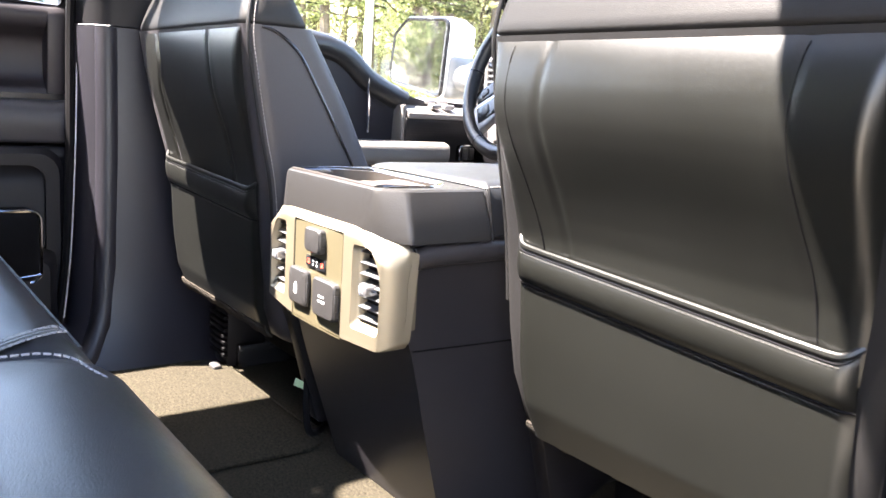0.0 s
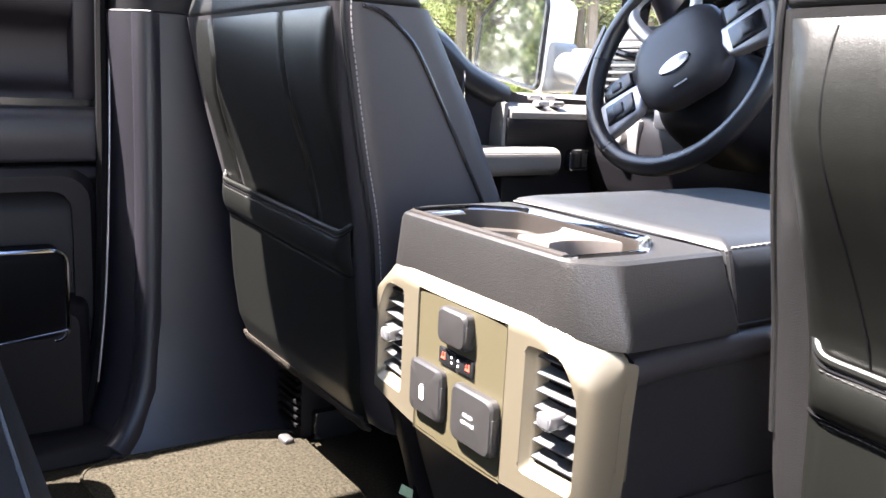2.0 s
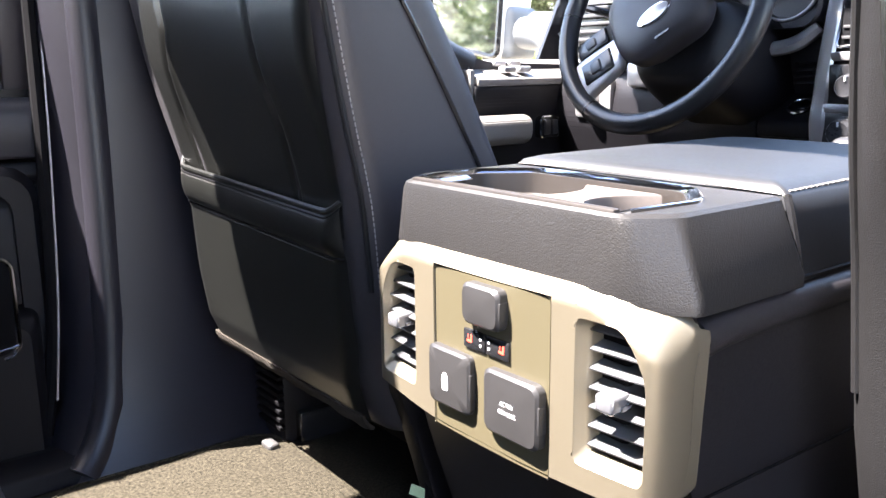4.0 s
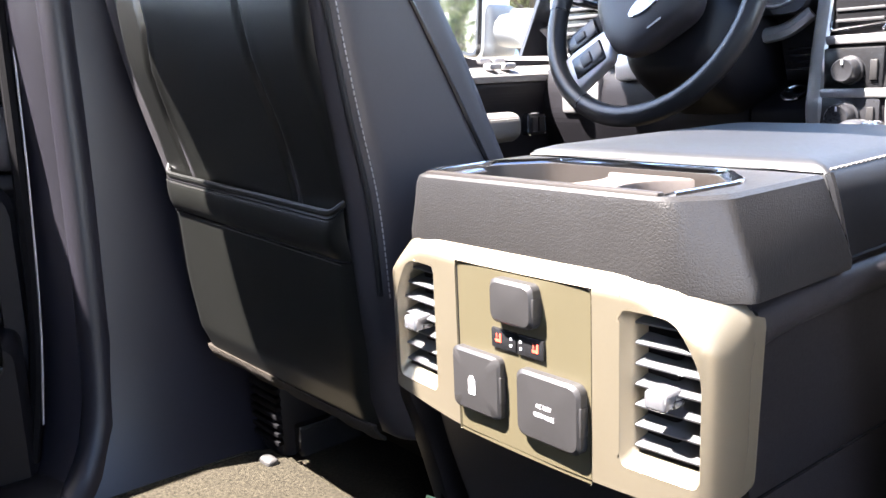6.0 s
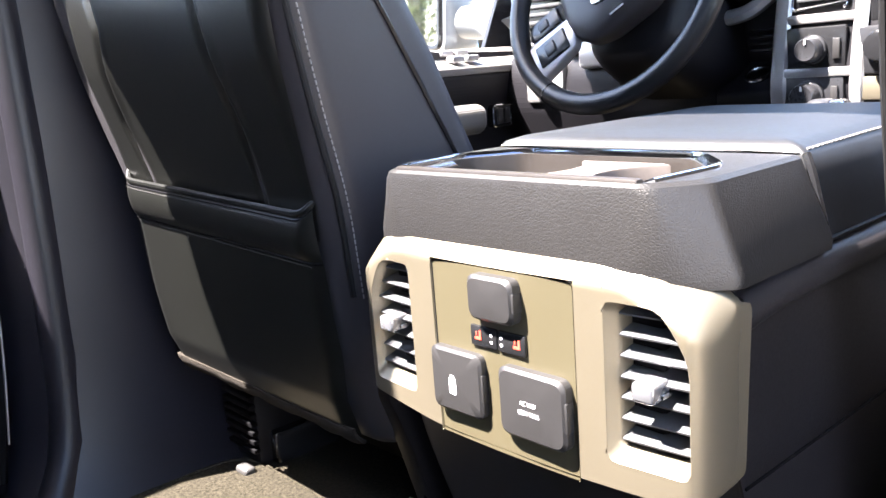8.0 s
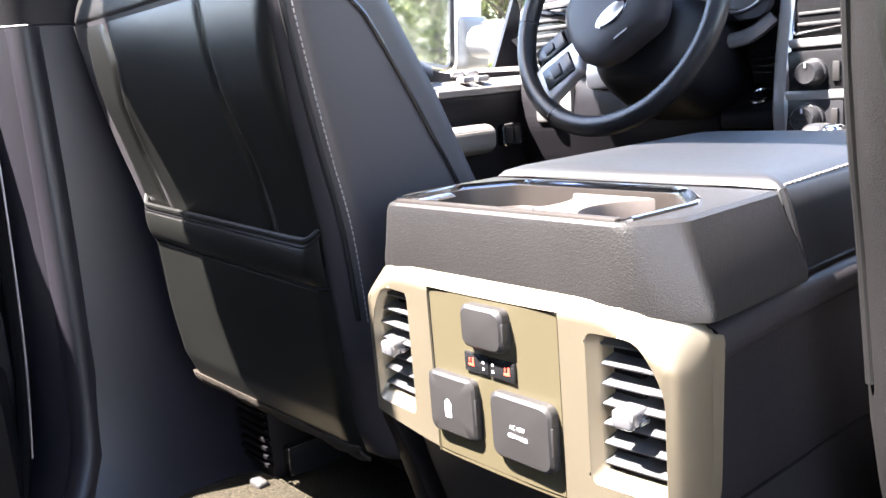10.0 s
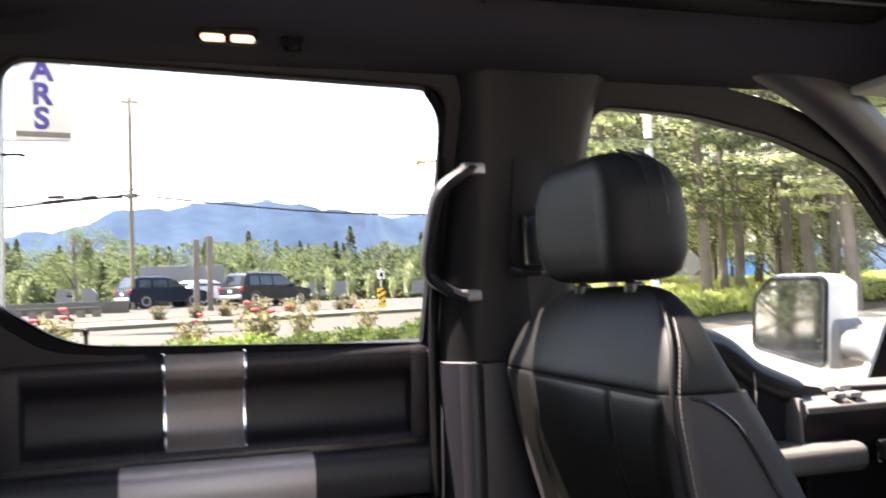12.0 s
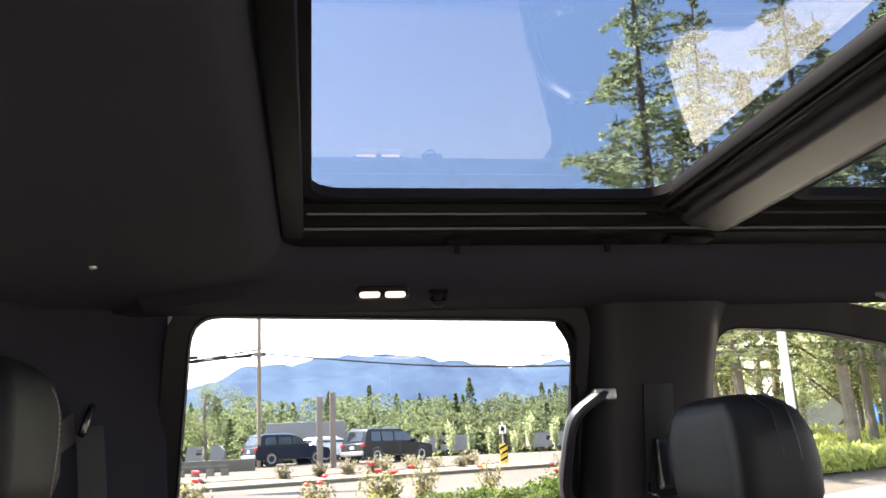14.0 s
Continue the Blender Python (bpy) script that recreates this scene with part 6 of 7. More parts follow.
SHRUB_LEAF = material("fresh green shrub leaves", (0.078, 0.125, 0.026), 0.6, spread=0.3, big=0.6, fine=8, through_light=0.5, second=(0.165, 0.215, 0.045), random_amount=0.9, spec=0.3)
LEAF_DARK = material("deep green broad leaves", (0.085, 0.115, 0.042), 0.65, spread=0.3, big=0.4, fine=5, through_light=0.6, second=(0.165, 0.195, 0.080), random_amount=0.7, spec=0.25)
LEAF_PALE = material("pale yellow green leaves", (0.33, 0.37, 0.19), 0.65, spread=0.3, big=0.5, fine=6, through_light=0.72, second=(0.56, 0.57, 0.34), random_amount=0.9, spec=0.3)
WOODS = material("far wood foliage", (0.075, 0.098, 0.050), 0.8, through_light=0.5, spread=0.35, big=0.05, fine=0.6, second=(0.145, 0.170, 0.078), random_amount=0.25, spec=0.2)
ROSE_LEAF = material("dull olive rose leaves", (0.115, 0.125, 0.045), 0.65, spread=0.3, big=0.6, fine=8, through_light=0.5, second=(0.25, 0.22, 0.105), random_amount=0.9, spec=0.2)
DRY_LEAF = material("dry straw leaves", (0.17, 0.155, 0.09), 0.7, spread=0.3, big=0.6, fine=8, through_light=0.5, second=(0.30, 0.265, 0.17), random_amount=0.9, spec=0.2)
ROSE = material("red rose petals", (0.55, 0.035, 0.045), 0.6, spread=0.25, big=20)
# the blue of distant air is mixed into this base colour
HILL = material("forest hill in haze blue", (0.031, 0.048, 0.088), 1.0, spread=0.12, big=0.004, fine=0.03, second=(0.044, 0.066, 0.098), spec=0.0)
TRAILER = material("white trailer paint", (0.17, 0.163, 0.155), 0.5, spread=0.04)
STEEL = material("galvanised white steel", (0.70, 0.70, 0.68), 0.45, spread=0.05)
NAVY = material("dark blue car paint", (0.008, 0.012, 0.026), 0.35, spec=0.3)
BLACKCAR = material("black car paint", (0.006, 0.006, 0.007), 0.35, spec=0.3)
DARK_GLASS = material("dark car glass", (0.010, 0.012, 0.014), 0.06, spec=0.8)
TAIL = material("red lamp plastic", (0.40, 0.02, 0.02), 0.2)
TYRE = material("tyre rubber", (0.015, 0.015, 0.015), 0.8)
SIGN_WHITE = material("cream sign board", (0.66, 0.62, 0.54), 0.6, spread=0.05, big=2)
SIGN_PURPLE = material("purple sign paint", (0.045, 0.028, 0.20), 0.6)
SIGN_YELLOW = material("yellow sign sheet", (0.75, 0.45, 0.03), 0.5)
SIGN_BACK = material("grey sign metal", (0.42, 0.41, 0.40), 0.5, metal=0.3)
BLUE_BOX = material("blue plastic cabin", (0.03, 0.14, 0.48), 0.5)
WIRE = material("dark wire", (0.015, 0.015, 0.017), 0.9, spec=0.05)


def gz(x):
    """Height of the ground: it climbs gently away from the driver side."""
    return -0.80 + 0.031 * min(max(0.0, -x - 1.0), 55.0)


cols = [3000, 400, 60, 10, 2, -1, -6, -12, -18, -24, -30, -36, -42, -48, -54, -56, -70, -120, -400, -3000]
rowsy = [-3000, -400, -100, -40, -20, -10, 0, 10, 20, 40, 100, 400, 3000]
bm = bmesh.new()
g = [[bm.verts.new((x, y, gz(x))) for y in rowsy] for x in cols]
for i in range(len(cols) - 1):
    for j in range(len(rowsy) - 1):
        bm.faces.new((g[i][j], g[i][j + 1], g[i + 1][j + 1], g[i + 1][j]))
tagged(part("ground", bm, ASPHALT), "pale sunlit asphalt of a sales lot", "ground", kind="structure")


APRON = material("sun-bleached concrete", (0.32, 0.28, 0.22), 0.9, spread=0.08, big=0.3, fine=30, bump=0.3, bump_scale=80, depth=0.003)


def apron(u, v):
    """Pale paving round the cab, between the rose bed and the verge."""
    far = lerp_table([(0.0, 1.2, -24.0), (0.35, 0.2, 0.45), (0.5, -12.4, 4.2), (0.65, -17.8, 12.0), (0.85, -25.0, 26.0), (1.0, -30.0, 48.0)], u)
    near = lerp_table([(0.0, 28.0, -24.0), (0.5, 28.0, 6.0), (1.0, 25.0, 48.0)], u)
    x, y = near[0] + (far[0] - near[0]) * v, near[1] + (far[1] - near[1]) * v
    return (x, y, gz(x) + 0.015)


# the unseen part right of the cab is added to bounce light inside
tagged(part("pavement", sheet(apron, 20, 30), APRON), "pale sun-bleached concrete paving, unseen right part added for bounce light", "pavement", kind="structure")


def leaves(name, centres, sizes, mat, parent=None, label="", flat=0.5, seed=1, stretch=1.6, up=0.0):
    """Many small bent leaf clumps round the centres, as one mesh."""
    rng = np.random.default_rng(seed)
    c = np.asarray(centres, float)
    s = np.asarray(sizes, float)[:, None]
    n = len(c)
    d = rng.normal(size=(n, 3))
    d[:, 2] = d[:, 2] * flat + up
    d /= np.linalg.norm(d, axis=1, keepdims=True)
    e = np.cross(d, rng.normal(size=(n, 3)))
    e /= np.linalg.norm(e, axis=1, keepdims=True)
    nrm = np.cross(d, e)
    a, b = d * s * stretch * 0.5, e * s * 0.5
    bend = nrm * s * 0.18
    v = np.stack([c - a, c + b * 0.9 + bend, c + a, c - b * 0.9 + bend], 1).reshape(-1, 3)
    f = [(4 * i, 4 * i + 1, 4 * i + 2) for i in range(n)] + [(4 * i, 4 * i + 2, 4 * i + 3) for i in range(n)]
    me = bpy.data.meshes.new(name)
    me.from_pydata(v.tolist(), [], f)
    ob = mesh_part(name, me, mat, parent, label, angle=180)
    return ob


def fir(h, seed, spread=0.17, dense=1.0, bare=0.18):
    rng = random.Random(seed)
    root = thing("fir_tree", "tall green fir tree with gaps between its boughs", "tree", (0, 0, 0), group="fir trees")
    lean = [(0.012 * h * math.sin(3 * k / 8 + seed), 0.010 * h * math.cos(2 * k / 8 + seed), h * k / 8) for k in range(9)]
    lean[0] = (0, 0, -0.3)
    rings = []
    for k, p in enumerate(lean):
        r = 0.011 * h * (1 - k / 8.6) + 0.015
        rings.append([(p[0] + r * math.cos(a), p[1] + r * math.sin(a), p[2]) for a in (2 * math.pi * i / 9 for i in range(9))])
    part("trunk", loft(rings), BARK, root, "straight grey brown trunk")
    cs, ss, twigs = [], [], []
    z = bare * h
    while z < 0.985 * h:
        t = z / h
        k = t * 8
        i0 = min(int(k), 7)
        px = lean[i0][0] + (lean[i0 + 1][0] - lean[i0][0]) * (k - i0)
        py = lean[i0][1] + (lean[i0 + 1][1] - lean[i0][1]) * (k - i0)
        reach = h * spread * min(1.0, 1.25 * (1 - t) ** 0.85 + 0.04) * (0.6 if t < bare + 0.08 else 1.0)
        for b in range(rng.randint(3, 5)):
            if rng.random() < 0.12:
                continue
            a = rng.uniform(0, 2 * math.pi)
            L = reach * rng.uniform(0.55, 1.15)
            steps = max(2, int(L / (0.34 / dense)))
            tip = None
            for q in range(1, steps + 1):
                f = q / steps
                x, y = px + L * f * math.cos(a), py + L * f * math.sin(a)
                zz = z - 0.22 * L * f + 0.16 * L * f * f
                tip = (x, y, zz)
                if f < 0.22 and rng.random() < 0.6:
                    continue
                for w in range(18):
                    wd = 0.24 * L * (1.05 - f) + 0.10
                    cs.append((x + rng.gauss(0, wd * 0.6), y + rng.gauss(0, wd * 0.6), zz + rng.gauss(-0.03, 0.07)))
                    ss.append(rng.uniform(0.06, 0.15))
            twigs.append(((px, py, z), tip, 0.006 * h * (1 - t) * 0.35 + 0.008))
        z += h * rng.uniform(0.016, 0.030)
    leaves("crown", cs, ss, NEEDLE, root, "layered dark needles", flat=0.35, seed=seed, stretch=2.0)
    limb = bmesh.new()
    for a, b, r in twigs:
        t = tube([a, b], r, 4, soft=False)
        me = bpy.data.meshes.new("tmp")
        t.to_mesh(me)
        t.free()
        limb.from_mesh(me)
        bpy.data.meshes.remove(me)
    part("limbs", limb, BARK, root)["kind"] = "stuff"
    return root


def broadleaf(h, seed, mat=None, width=0.34, low=0.25):
    rng = random.Random(seed)
    root = thing("leafy_tree", "leafy green tree with an open uneven crown", "tree", (0, 0, 0), group="leafy trees")
    part("trunk", tube([(0, 0, -0.3), (0.03 * h, 0.01 * h, 0.3 * h), (0.01 * h, -0.02 * h, 0.6 * h), (0.02 * h, 0.0, 0.85 * h)], 0.018 * h, 8), BARK, root)
    limb, cs, ss = bmesh.new(), [], []
    for k in range(16):
        a, z0 = rng.uniform(0, 6.28), h * rng.uniform(low, 0.72)
        L = h * width * rng.uniform(0.5, 1.05)
        tip = (L * math.cos(a), L * math.sin(a), min(h, z0 + h * rng.uniform(0.08, 0.30)))
        t = tube([(0.02 * h, 0, z0), (tip[0] * 0.5, tip[1] * 0.5, (z0 + tip[2]) / 2 + 0.03 * h), tip], 0.006 * h, 5)
        me = bpy.data.meshes.new("tmp")
        t.to_mesh(me)
        t.free()
        limb.from_mesh(me)
        bpy.data.meshes.remove(me)
        for c in range(5):
            m = (tip[0] * rng.uniform(0.45, 1.1) + rng.gauss(0, 0.05 * h), tip[1] * rng.uniform(0.45, 1.1) + rng.gauss(0, 0.05 * h), tip[2] + rng.gauss(0, 0.06 * h))
            for q in range(64):
                cs.append(tuple(v + rng.gauss(0, 0.052 * h) for v in m))
                ss.append(h * rng.uniform(0.008, 0.018))
    part("limbs", limb, BARK, root)["kind"] = "stuff"
    leaves("crown", cs, ss, mat or LEAF, root, "uneven clumps of leaves", flat=0.8, seed=seed, stretch=1.4)
    return root


def plant(tree, x, y, turn=0.0, size=1.0):
    ob = copy_thing(tree, pose(x, y, gz(x), 0, 0, turn))
    ob.scale = (size, size, size)
    return ob


firs = [fir(21.0, 3, 0.185, 1.25), fir(17.0, 8, 0.17, bare=0.30), fir(19.0, 14, 0.14, bare=0.40)]
broads = [broadleaf(11.0, 5, LEAF_PALE), broadleaf(5.6, 9, LEAF), broadleaf(13.0, 21, LEAF_PALE, 0.30, 0.15)]
low_crowns = [broadleaf(6.0, 33, LEAF_PALE, 0.42, 0.02), broadleaf(5.0, 37, LEAF, 0.46, 0.02)]
# the first of each kind stands in the place itself
for ob, (x, y) in zip(firs + broads, ((-24.6, 10.9), (-31.0, 18.5), (-29.5, 21.5), (-33.0, 25.0), (-42.5, 28.5), (-27.0, 27.5))):
    ob.location = (x, y, gz(x))
for k, (x, y, turn, size) in enumerate(((-28.6, 15.2, 40, 0.92), (-34.0, 16.6, 100, 0.9), (-36.0, 21.0, 200, 1.0), (-33.5, 28.0, 10, 1.05), (-27.5, 24.5, 70, 1.0), (-24.0, 30.0, 150, 1.0), (-19.0, 33.5, 220, 0.95),
                                        (-14.0, 36.0, 300, 1.0), (-31.0, 33.0, 30, 0.95), (-22.0, 38.0, 80, 1.1), (-8.0, 38.0, 20, 1.0), (-39.0, 26.0, 250, 1.0), (-36.5, 14.5, 320, 0.8), (-2.0, 41.0, 20, 1.0), (-28.0, 19.8, 170, 0.85), (-26.0, 17.6, 60, 0.95), (-29.0, 23.5, 140, 1.1), (-25.0, 21.5, 250, 1.12), (-22.5, 21.0, 15, 0.98), (-26.5, 27.5, 90, 1.2), (-22.5, 25.5, 200, 1.15))):
    plant(firs[k % 3], x, y, turn, size)
for k, (x, y, turn, size) in enumerate(((-37.0, 18.5, 30, 0.9), (-30.0, 30.5, 90, 0.9), (-24.5, 33.0, 200, 0.85), (-17.0, 31.5, 310, 0.9), (-35.0, 31.0, 120, 1.0), (-11.0, 34.0, 45, 1.0), (-40.0, 22.5, 260, 0.9), (-33.0, 22.0, 10, 0.7),
                                        (-38.0, 16.0, 140, 0.6), (-21.0, 28.5, 77, 0.55), (-5.0, 36.0, 77, 1.0))):
    plant(broads[(k * 2) % 3], x, y, turn, size)

for x, y, turn in ((-10.0, -18.0, 20), (-13.0, -20.5, 130), (-7.0, -22.0, 250), (-8.4, -16.6, 80), (-11.8, -19.2, 200), (-9.0, -23.5, 300), (-15.0, -18.5, 40), (-5.6, -19.6, 160)):
    plant(broads[0], x, y, turn, 0.9)
for k, (x, y) in enumerate(((-8.0, -15.0), (-9.6, -14.2), (-6.4, -16.0), (-11.2, -16.4), (-7.4, -17.6), (-5.2, -14.6), (-10.2, -17.8))):
    plant(low_crowns[1], x, y, 51 * k, 1.0)
# low crowns along the bank before the trunks
for ob, (x, y) in zip(low_crowns, ((-30.6, 24.2), (-12.4, -14.6))):
    ob.location = (x, y, gz(x))
for k, (x, y) in enumerate(((-33.4, 19.6), (-28.6, 26.4), (-20.8, 28.4), (-18.6, 31.0))):
    plant(low_crowns[0], x, y, 67 * k, 0.62 + 0.13 * (k % 4))

for k, (x, y) in enumerate(((-33.5, 23.0), (-31.2, 24.8), (-29.8, 26.4), (-28.4, 28.6), (-26.4, 30.0), (-24.6, 31.4), (-22.2, 33.6), (-36.0, 24.0), (-38.5, 27.5), (-36.5, 29.8), (-34.6, 32.0), (-31.6, 34.5), (-40.5, 25.0))):
    plant(broads[1 + k % 2], x, y, 47 * k, 1.05 if k % 2 == 0 else 0.52)

lot_tree = broadleaf(5.6, 9, LEAF_DARK, 0.40, 0.10)
lot_tree.location = (-58.5, -7.6, gz(-58.5))

# verge below the firs
def verge(u, v):
    t = 5 + 51 * u
    x = -19.5 - 0.42 * t - 22 * v + (10 * u * u)
    y = 9.0 + 0.75 * t + 6 * v
    return (x, y, gz(x) + 0.06 + 0.9 * v ** 0.8 * (0.8 + 0.2 * math.sin(9 * u)))
tagged(part("verge", sheet(verge, 40, 12), GRASS), "bright dry grass bank under the trees", "grass bank", kind="structure")
rng = np.random.default_rng(4)
uv = rng.uniform(size=(22000, 2))
pts = [verge(a * 0.75, b ** 1.6 * 0.6) for a, b in uv]
tagged(leaves("grass", [(p[0], p[1], p[2] + 0.16 + 0.25 * r) for p, r in zip(pts, rng.uniform(size=22000))], 0.13 + 0.20 * rng.uniform(size=22000), BANK_GRASS, None, flat=0.5, seed=7, stretch=2.4, up=1.2), "long yellow-green grass on the bank", "grass", kind="stuff")


# flower beds
def bed(name, a, b, depth, label):
    """A kerbed bed from a to b (x, y), running back by depth."""
    a, b = Vector(a), Vector(b)
    along = (b - a).normalized()
    back = Vector((-abs(along.y), along.x if along.y > 0 else -along.x)).normalized()
    root = thing(name, label, "flower bed", ((a.x + b.x) / 2, (a.y + b.y) / 2, gz((a.x + b.x) / 2)), kind="structure")
    n = 24
    def rib(o, z):
        return [((a + along * (b - a).length * k / n + back * o).x, (a + along * (b - a).length * k / n + back * o).y, gz((a + along * (b - a).length * k / n + back * o).x) + z) for k in range(n + 1)]
    for o in (0.0, depth - 0.16):
        prof = [(o, -0.05), (o + 0.01, 0.13), (o + 0.03, 0.15), (o + 0.14, 0.15), (o + 0.16, 0.13), (o + 0.16, -0.05)]
        part("kerb", loft([[rib(q, z)[k] for q, z in prof] for k in range(n + 1)]), CONCRETE, root, "pale concrete kerb")
    part("soil", loft([rib(0.17, 0.10), rib(depth / 2, 0.20), rib(depth - 0.17, 0.10)], cap=False, closed=False), SOIL, root)
    return lambda u, v: (a + along * (b - a).length * u + back * depth * v)


BED1 = bed("flower_bed", (-13.0, -5.0), (-18.9, 11.6), 3.6, "kerbed rose bed along the lot")
BED2 = bed("flower_bed", (-27.5, -9.0), (-35.0, 10.0), 4.2, "kerbed bed with dry shrubs beside the road")


def shrub(name, label, seed, h, w, mat, blooms=0, count=420, group=""):
    rng = random.Random(seed)
    root = thing(name, label, "shrub", (0, 0, 0), group=group)
    cs, ss, st = [], [], bmesh.new()
    for k in range(12):
        a, r = rng.uniform(0, 6.28), w * rng.uniform(0.1, 1.0)
        tip = (r * math.cos(a), r * math.sin(a), h * rng.uniform(0.45, 1.0))
        t = tube([(0.1 * tip[0], 0.1 * tip[1], -0.05), (0.6 * tip[0], 0.6 * tip[1], tip[2] * 0.6), tip], 0.010, 4, soft=False)
        me = bpy.data.meshes.new("tmp")
        t.to_mesh(me)
        t.free()
        st.from_mesh(me)
        bpy.data.meshes.remove(me)
        for q in range(count // 12):
            f = rng.uniform(0.25, 1.05)
            cs.append((tip[0] * f + rng.gauss(0, w * 0.16), tip[1] * f + rng.gauss(0, w * 0.16), max(0.04, tip[2] * f + rng.gauss(0, h * 0.07))))
            ss.append(rng.uniform(0.05, 0.11))
    part("stems", st, BARK, root)["kind"] = "stuff"
    leaves("foliage", cs, ss, mat, root, "small leaves", flat=0.8, seed=seed)
    for k in range(blooms):
        a, r = rng.uniform(0, 6.28), w * rng.uniform(0.2, 0.9)
        c = (r * math.cos(a), r * math.sin(a), h * rng.uniform(0.75, 1.08))
        pet = [[(c[0] + q * math.cos(x) * (1 + 0.18 * math.cos(5 * x)), c[1] + q * math.sin(x) * (1 + 0.18 * math.cos(5 * x)), c[2] + z) for x in (2 * math.pi * i / 15 for i in range(15))] for q, z in ((0.02, -0.05), (0.075, -0.02), (0.085, 0.02), (0.05, 0.045), (0.015, 0.04))]
        part("rose", loft(pet), ROSE, root, "red rose bloom")
    return root


kinds = [shrub("rose_bush", "rose bush with red blooms and loose leaves", 31, 1.05, 0.55, ROSE_LEAF, 3, 460, "rose bushes"), shrub("rose_bush", "tall thin rose bush with a few red blooms", 32, 1.35, 0.5, ROSE_LEAF, 1, 360, "rose bushes"),
         shrub("green_shrub", "low dense bright green shrub in the bed", 33, 0.62, 0.85, SHRUB_LEAF, 0, 900, "green shrubs"), shrub("dry_shrub", "pale dry rounded shrub in the bed", 34, 0.75, 0.55, DRY_LEAF, 0, 420, "dry shrubs")]
used = set()


def put(k, p, turn, size):
    m = pose(p.x, p.y, gz(p.x) + 0.10, 0, 0, turn)
    if k not in used:
        used.add(k)
        kinds[k].matrix_basis = m @ Matrix.Diagonal((size, size, size, 1))
        return
    ob = copy_thing(kinds[k], m)
    ob.scale = (size, size, size)


rr = random.Random(12)
for i in range(34):
    put(2, BED1((i + rr.uniform(0.2, 0.8)) / 34, rr.uniform(0.15, 0.42)), rr.uniform(0, 360), rr.uniform(0.42, 0.80))
for i in range(12):
    put(rr.choice((0, 1, 1)), BED1((i + rr.uniform(0.1, 0.9)) / 12, rr.uniform(0.45, 0.85)), rr.uniform(0, 360), rr.uniform(0.55, 1.0))
for i in range(9):
    put(3, BED2(0.40 + 0.50 * (i + rr.uniform(0.2, 0.8)) / 9, rr.uniform(0.35, 0.75)), rr.uniform(0, 360), rr.uniform(0.6, 0.95))


# parked cars
def suv(paint, label, length=5.2, height=1.92, width=2.03):
    car = thing("parked_car", label, "car", (0, 0, 0), group="parked cars")
    L, H, W = length, height, width / 2
    side = soften([(-L / 2, 0.45), (-L / 2 + 0.02, 1.05), (-L / 2 + 0.16, 1.15), (L / 2 - 1.35, 1.12), (L / 2 - 0.12, 0.98), (L / 2, 0.80), (L / 2, 0.42), (L / 2 - 0.2, 0.34), (-L / 2 + 0.25, 0.34)], [0.06, 0.05, 0.08, 0.2, 0.12, 0.08, 0.06, 0.06, 0.08], 4)
    part("body", loft([[(x * k, y, 0.34 + (z - 0.34) * (1 if k > 0.99 else 0.985)) for x, z in side] for y, k in ((-W, 0.985), (-W + 0.05, 1.0), (W - 0.05, 1.0), (W, 0.985))]), paint, car)
    cab = [(-L / 2 + 0.10, 1.10), (-L / 2 + 0.38, H - 0.08), (-L / 2 + 0.60, H), (L / 2 - 2.65, H), (L / 2 - 2.25, H - 0.10), (L / 2 - 1.40, 1.10)]
    rows = []
    for y, k in ((-W + 0.02, 0), (-W + 0.20, 1), (W - 0.20, 1), (W - 0.02, 0)):
        rows.append([(x, y if z < 1.2 else (y * 0.88), z if (k or z < 1.2) else z - 0.05) for x, z in soften(cab, 0.10, 3)])
    part("cabin", loft(rows), paint, car)
    for s in (-1, 1):
        for x0, x1, q in ((-L / 2 + 0.42, -L / 2 + 1.35, 0), (-L / 2 + 1.45, -L / 2 + 2.35, 1), (-L / 2 + 2.43, L / 2 - 1.75, 2)):
            top = H - 0.20
            poly = [(x0 + (0.16 if q == 0 else 0), 1.20), (x1 + (0.18 if q == 2 else 0), 1.20), (x1 - (0.38 if q == 2 else 0), top), (x0 + (0.26 if q == 0 else 0), top)]
            bm = loft([[(x, s * (W + dy - (z - 1.2) * 0.20), z) for x, z in soften(poly, 0.05, 2)] for dy in (-0.05, 0.012)])
            part("side_window", bm, DARK_GLASS, car)
        part("tail_lamp", rbox(-L / 2 - 0.015, -L / 2 + 0.14, min(s * W * 0.80, s * (W + 0.004)), max(s * W * 0.80, s * (W + 0.004)), 0.88, 1.10, 0.02), TAIL, car, "red tail lamp")
        part("mirror", rbox(L / 2 - 1.75, L / 2 - 1.60, min(s * W, s * (W + 0.22)), max(s * W, s * (W + 0.22)), 1.12, 1.30, 0.04), paint, car)
        part("roof_rail", tube([(-L / 2 + 0.6, s * W * 0.74, H + 0.03), (L / 2 - 2.6, s * W * 0.74, H + 0.03)], 0.02, 6, soft=False), CHROME, car)
        part("sill_trim", rbox(-L / 2 + 1.4, L / 2 - 1.3, min(s * W, s * (W + 0.05)), max(s * W, s * (W + 0.05)), 0.34, 0.42, 0.02), GLOSS, car)
        for x in (-L / 2 + 1.02, L / 2 - 0.98):
            ring = lambda r, y: [(x + r * math.cos(a), y, 0.40 + r * math.sin(a)) for a in (2 * math.pi * k / 28 for k in range(28))]
            part("arch", loft([ring(0.47, s * (W - 0.20)), ring(0.47, s * (W + 0.006))]), GLOSS, car)
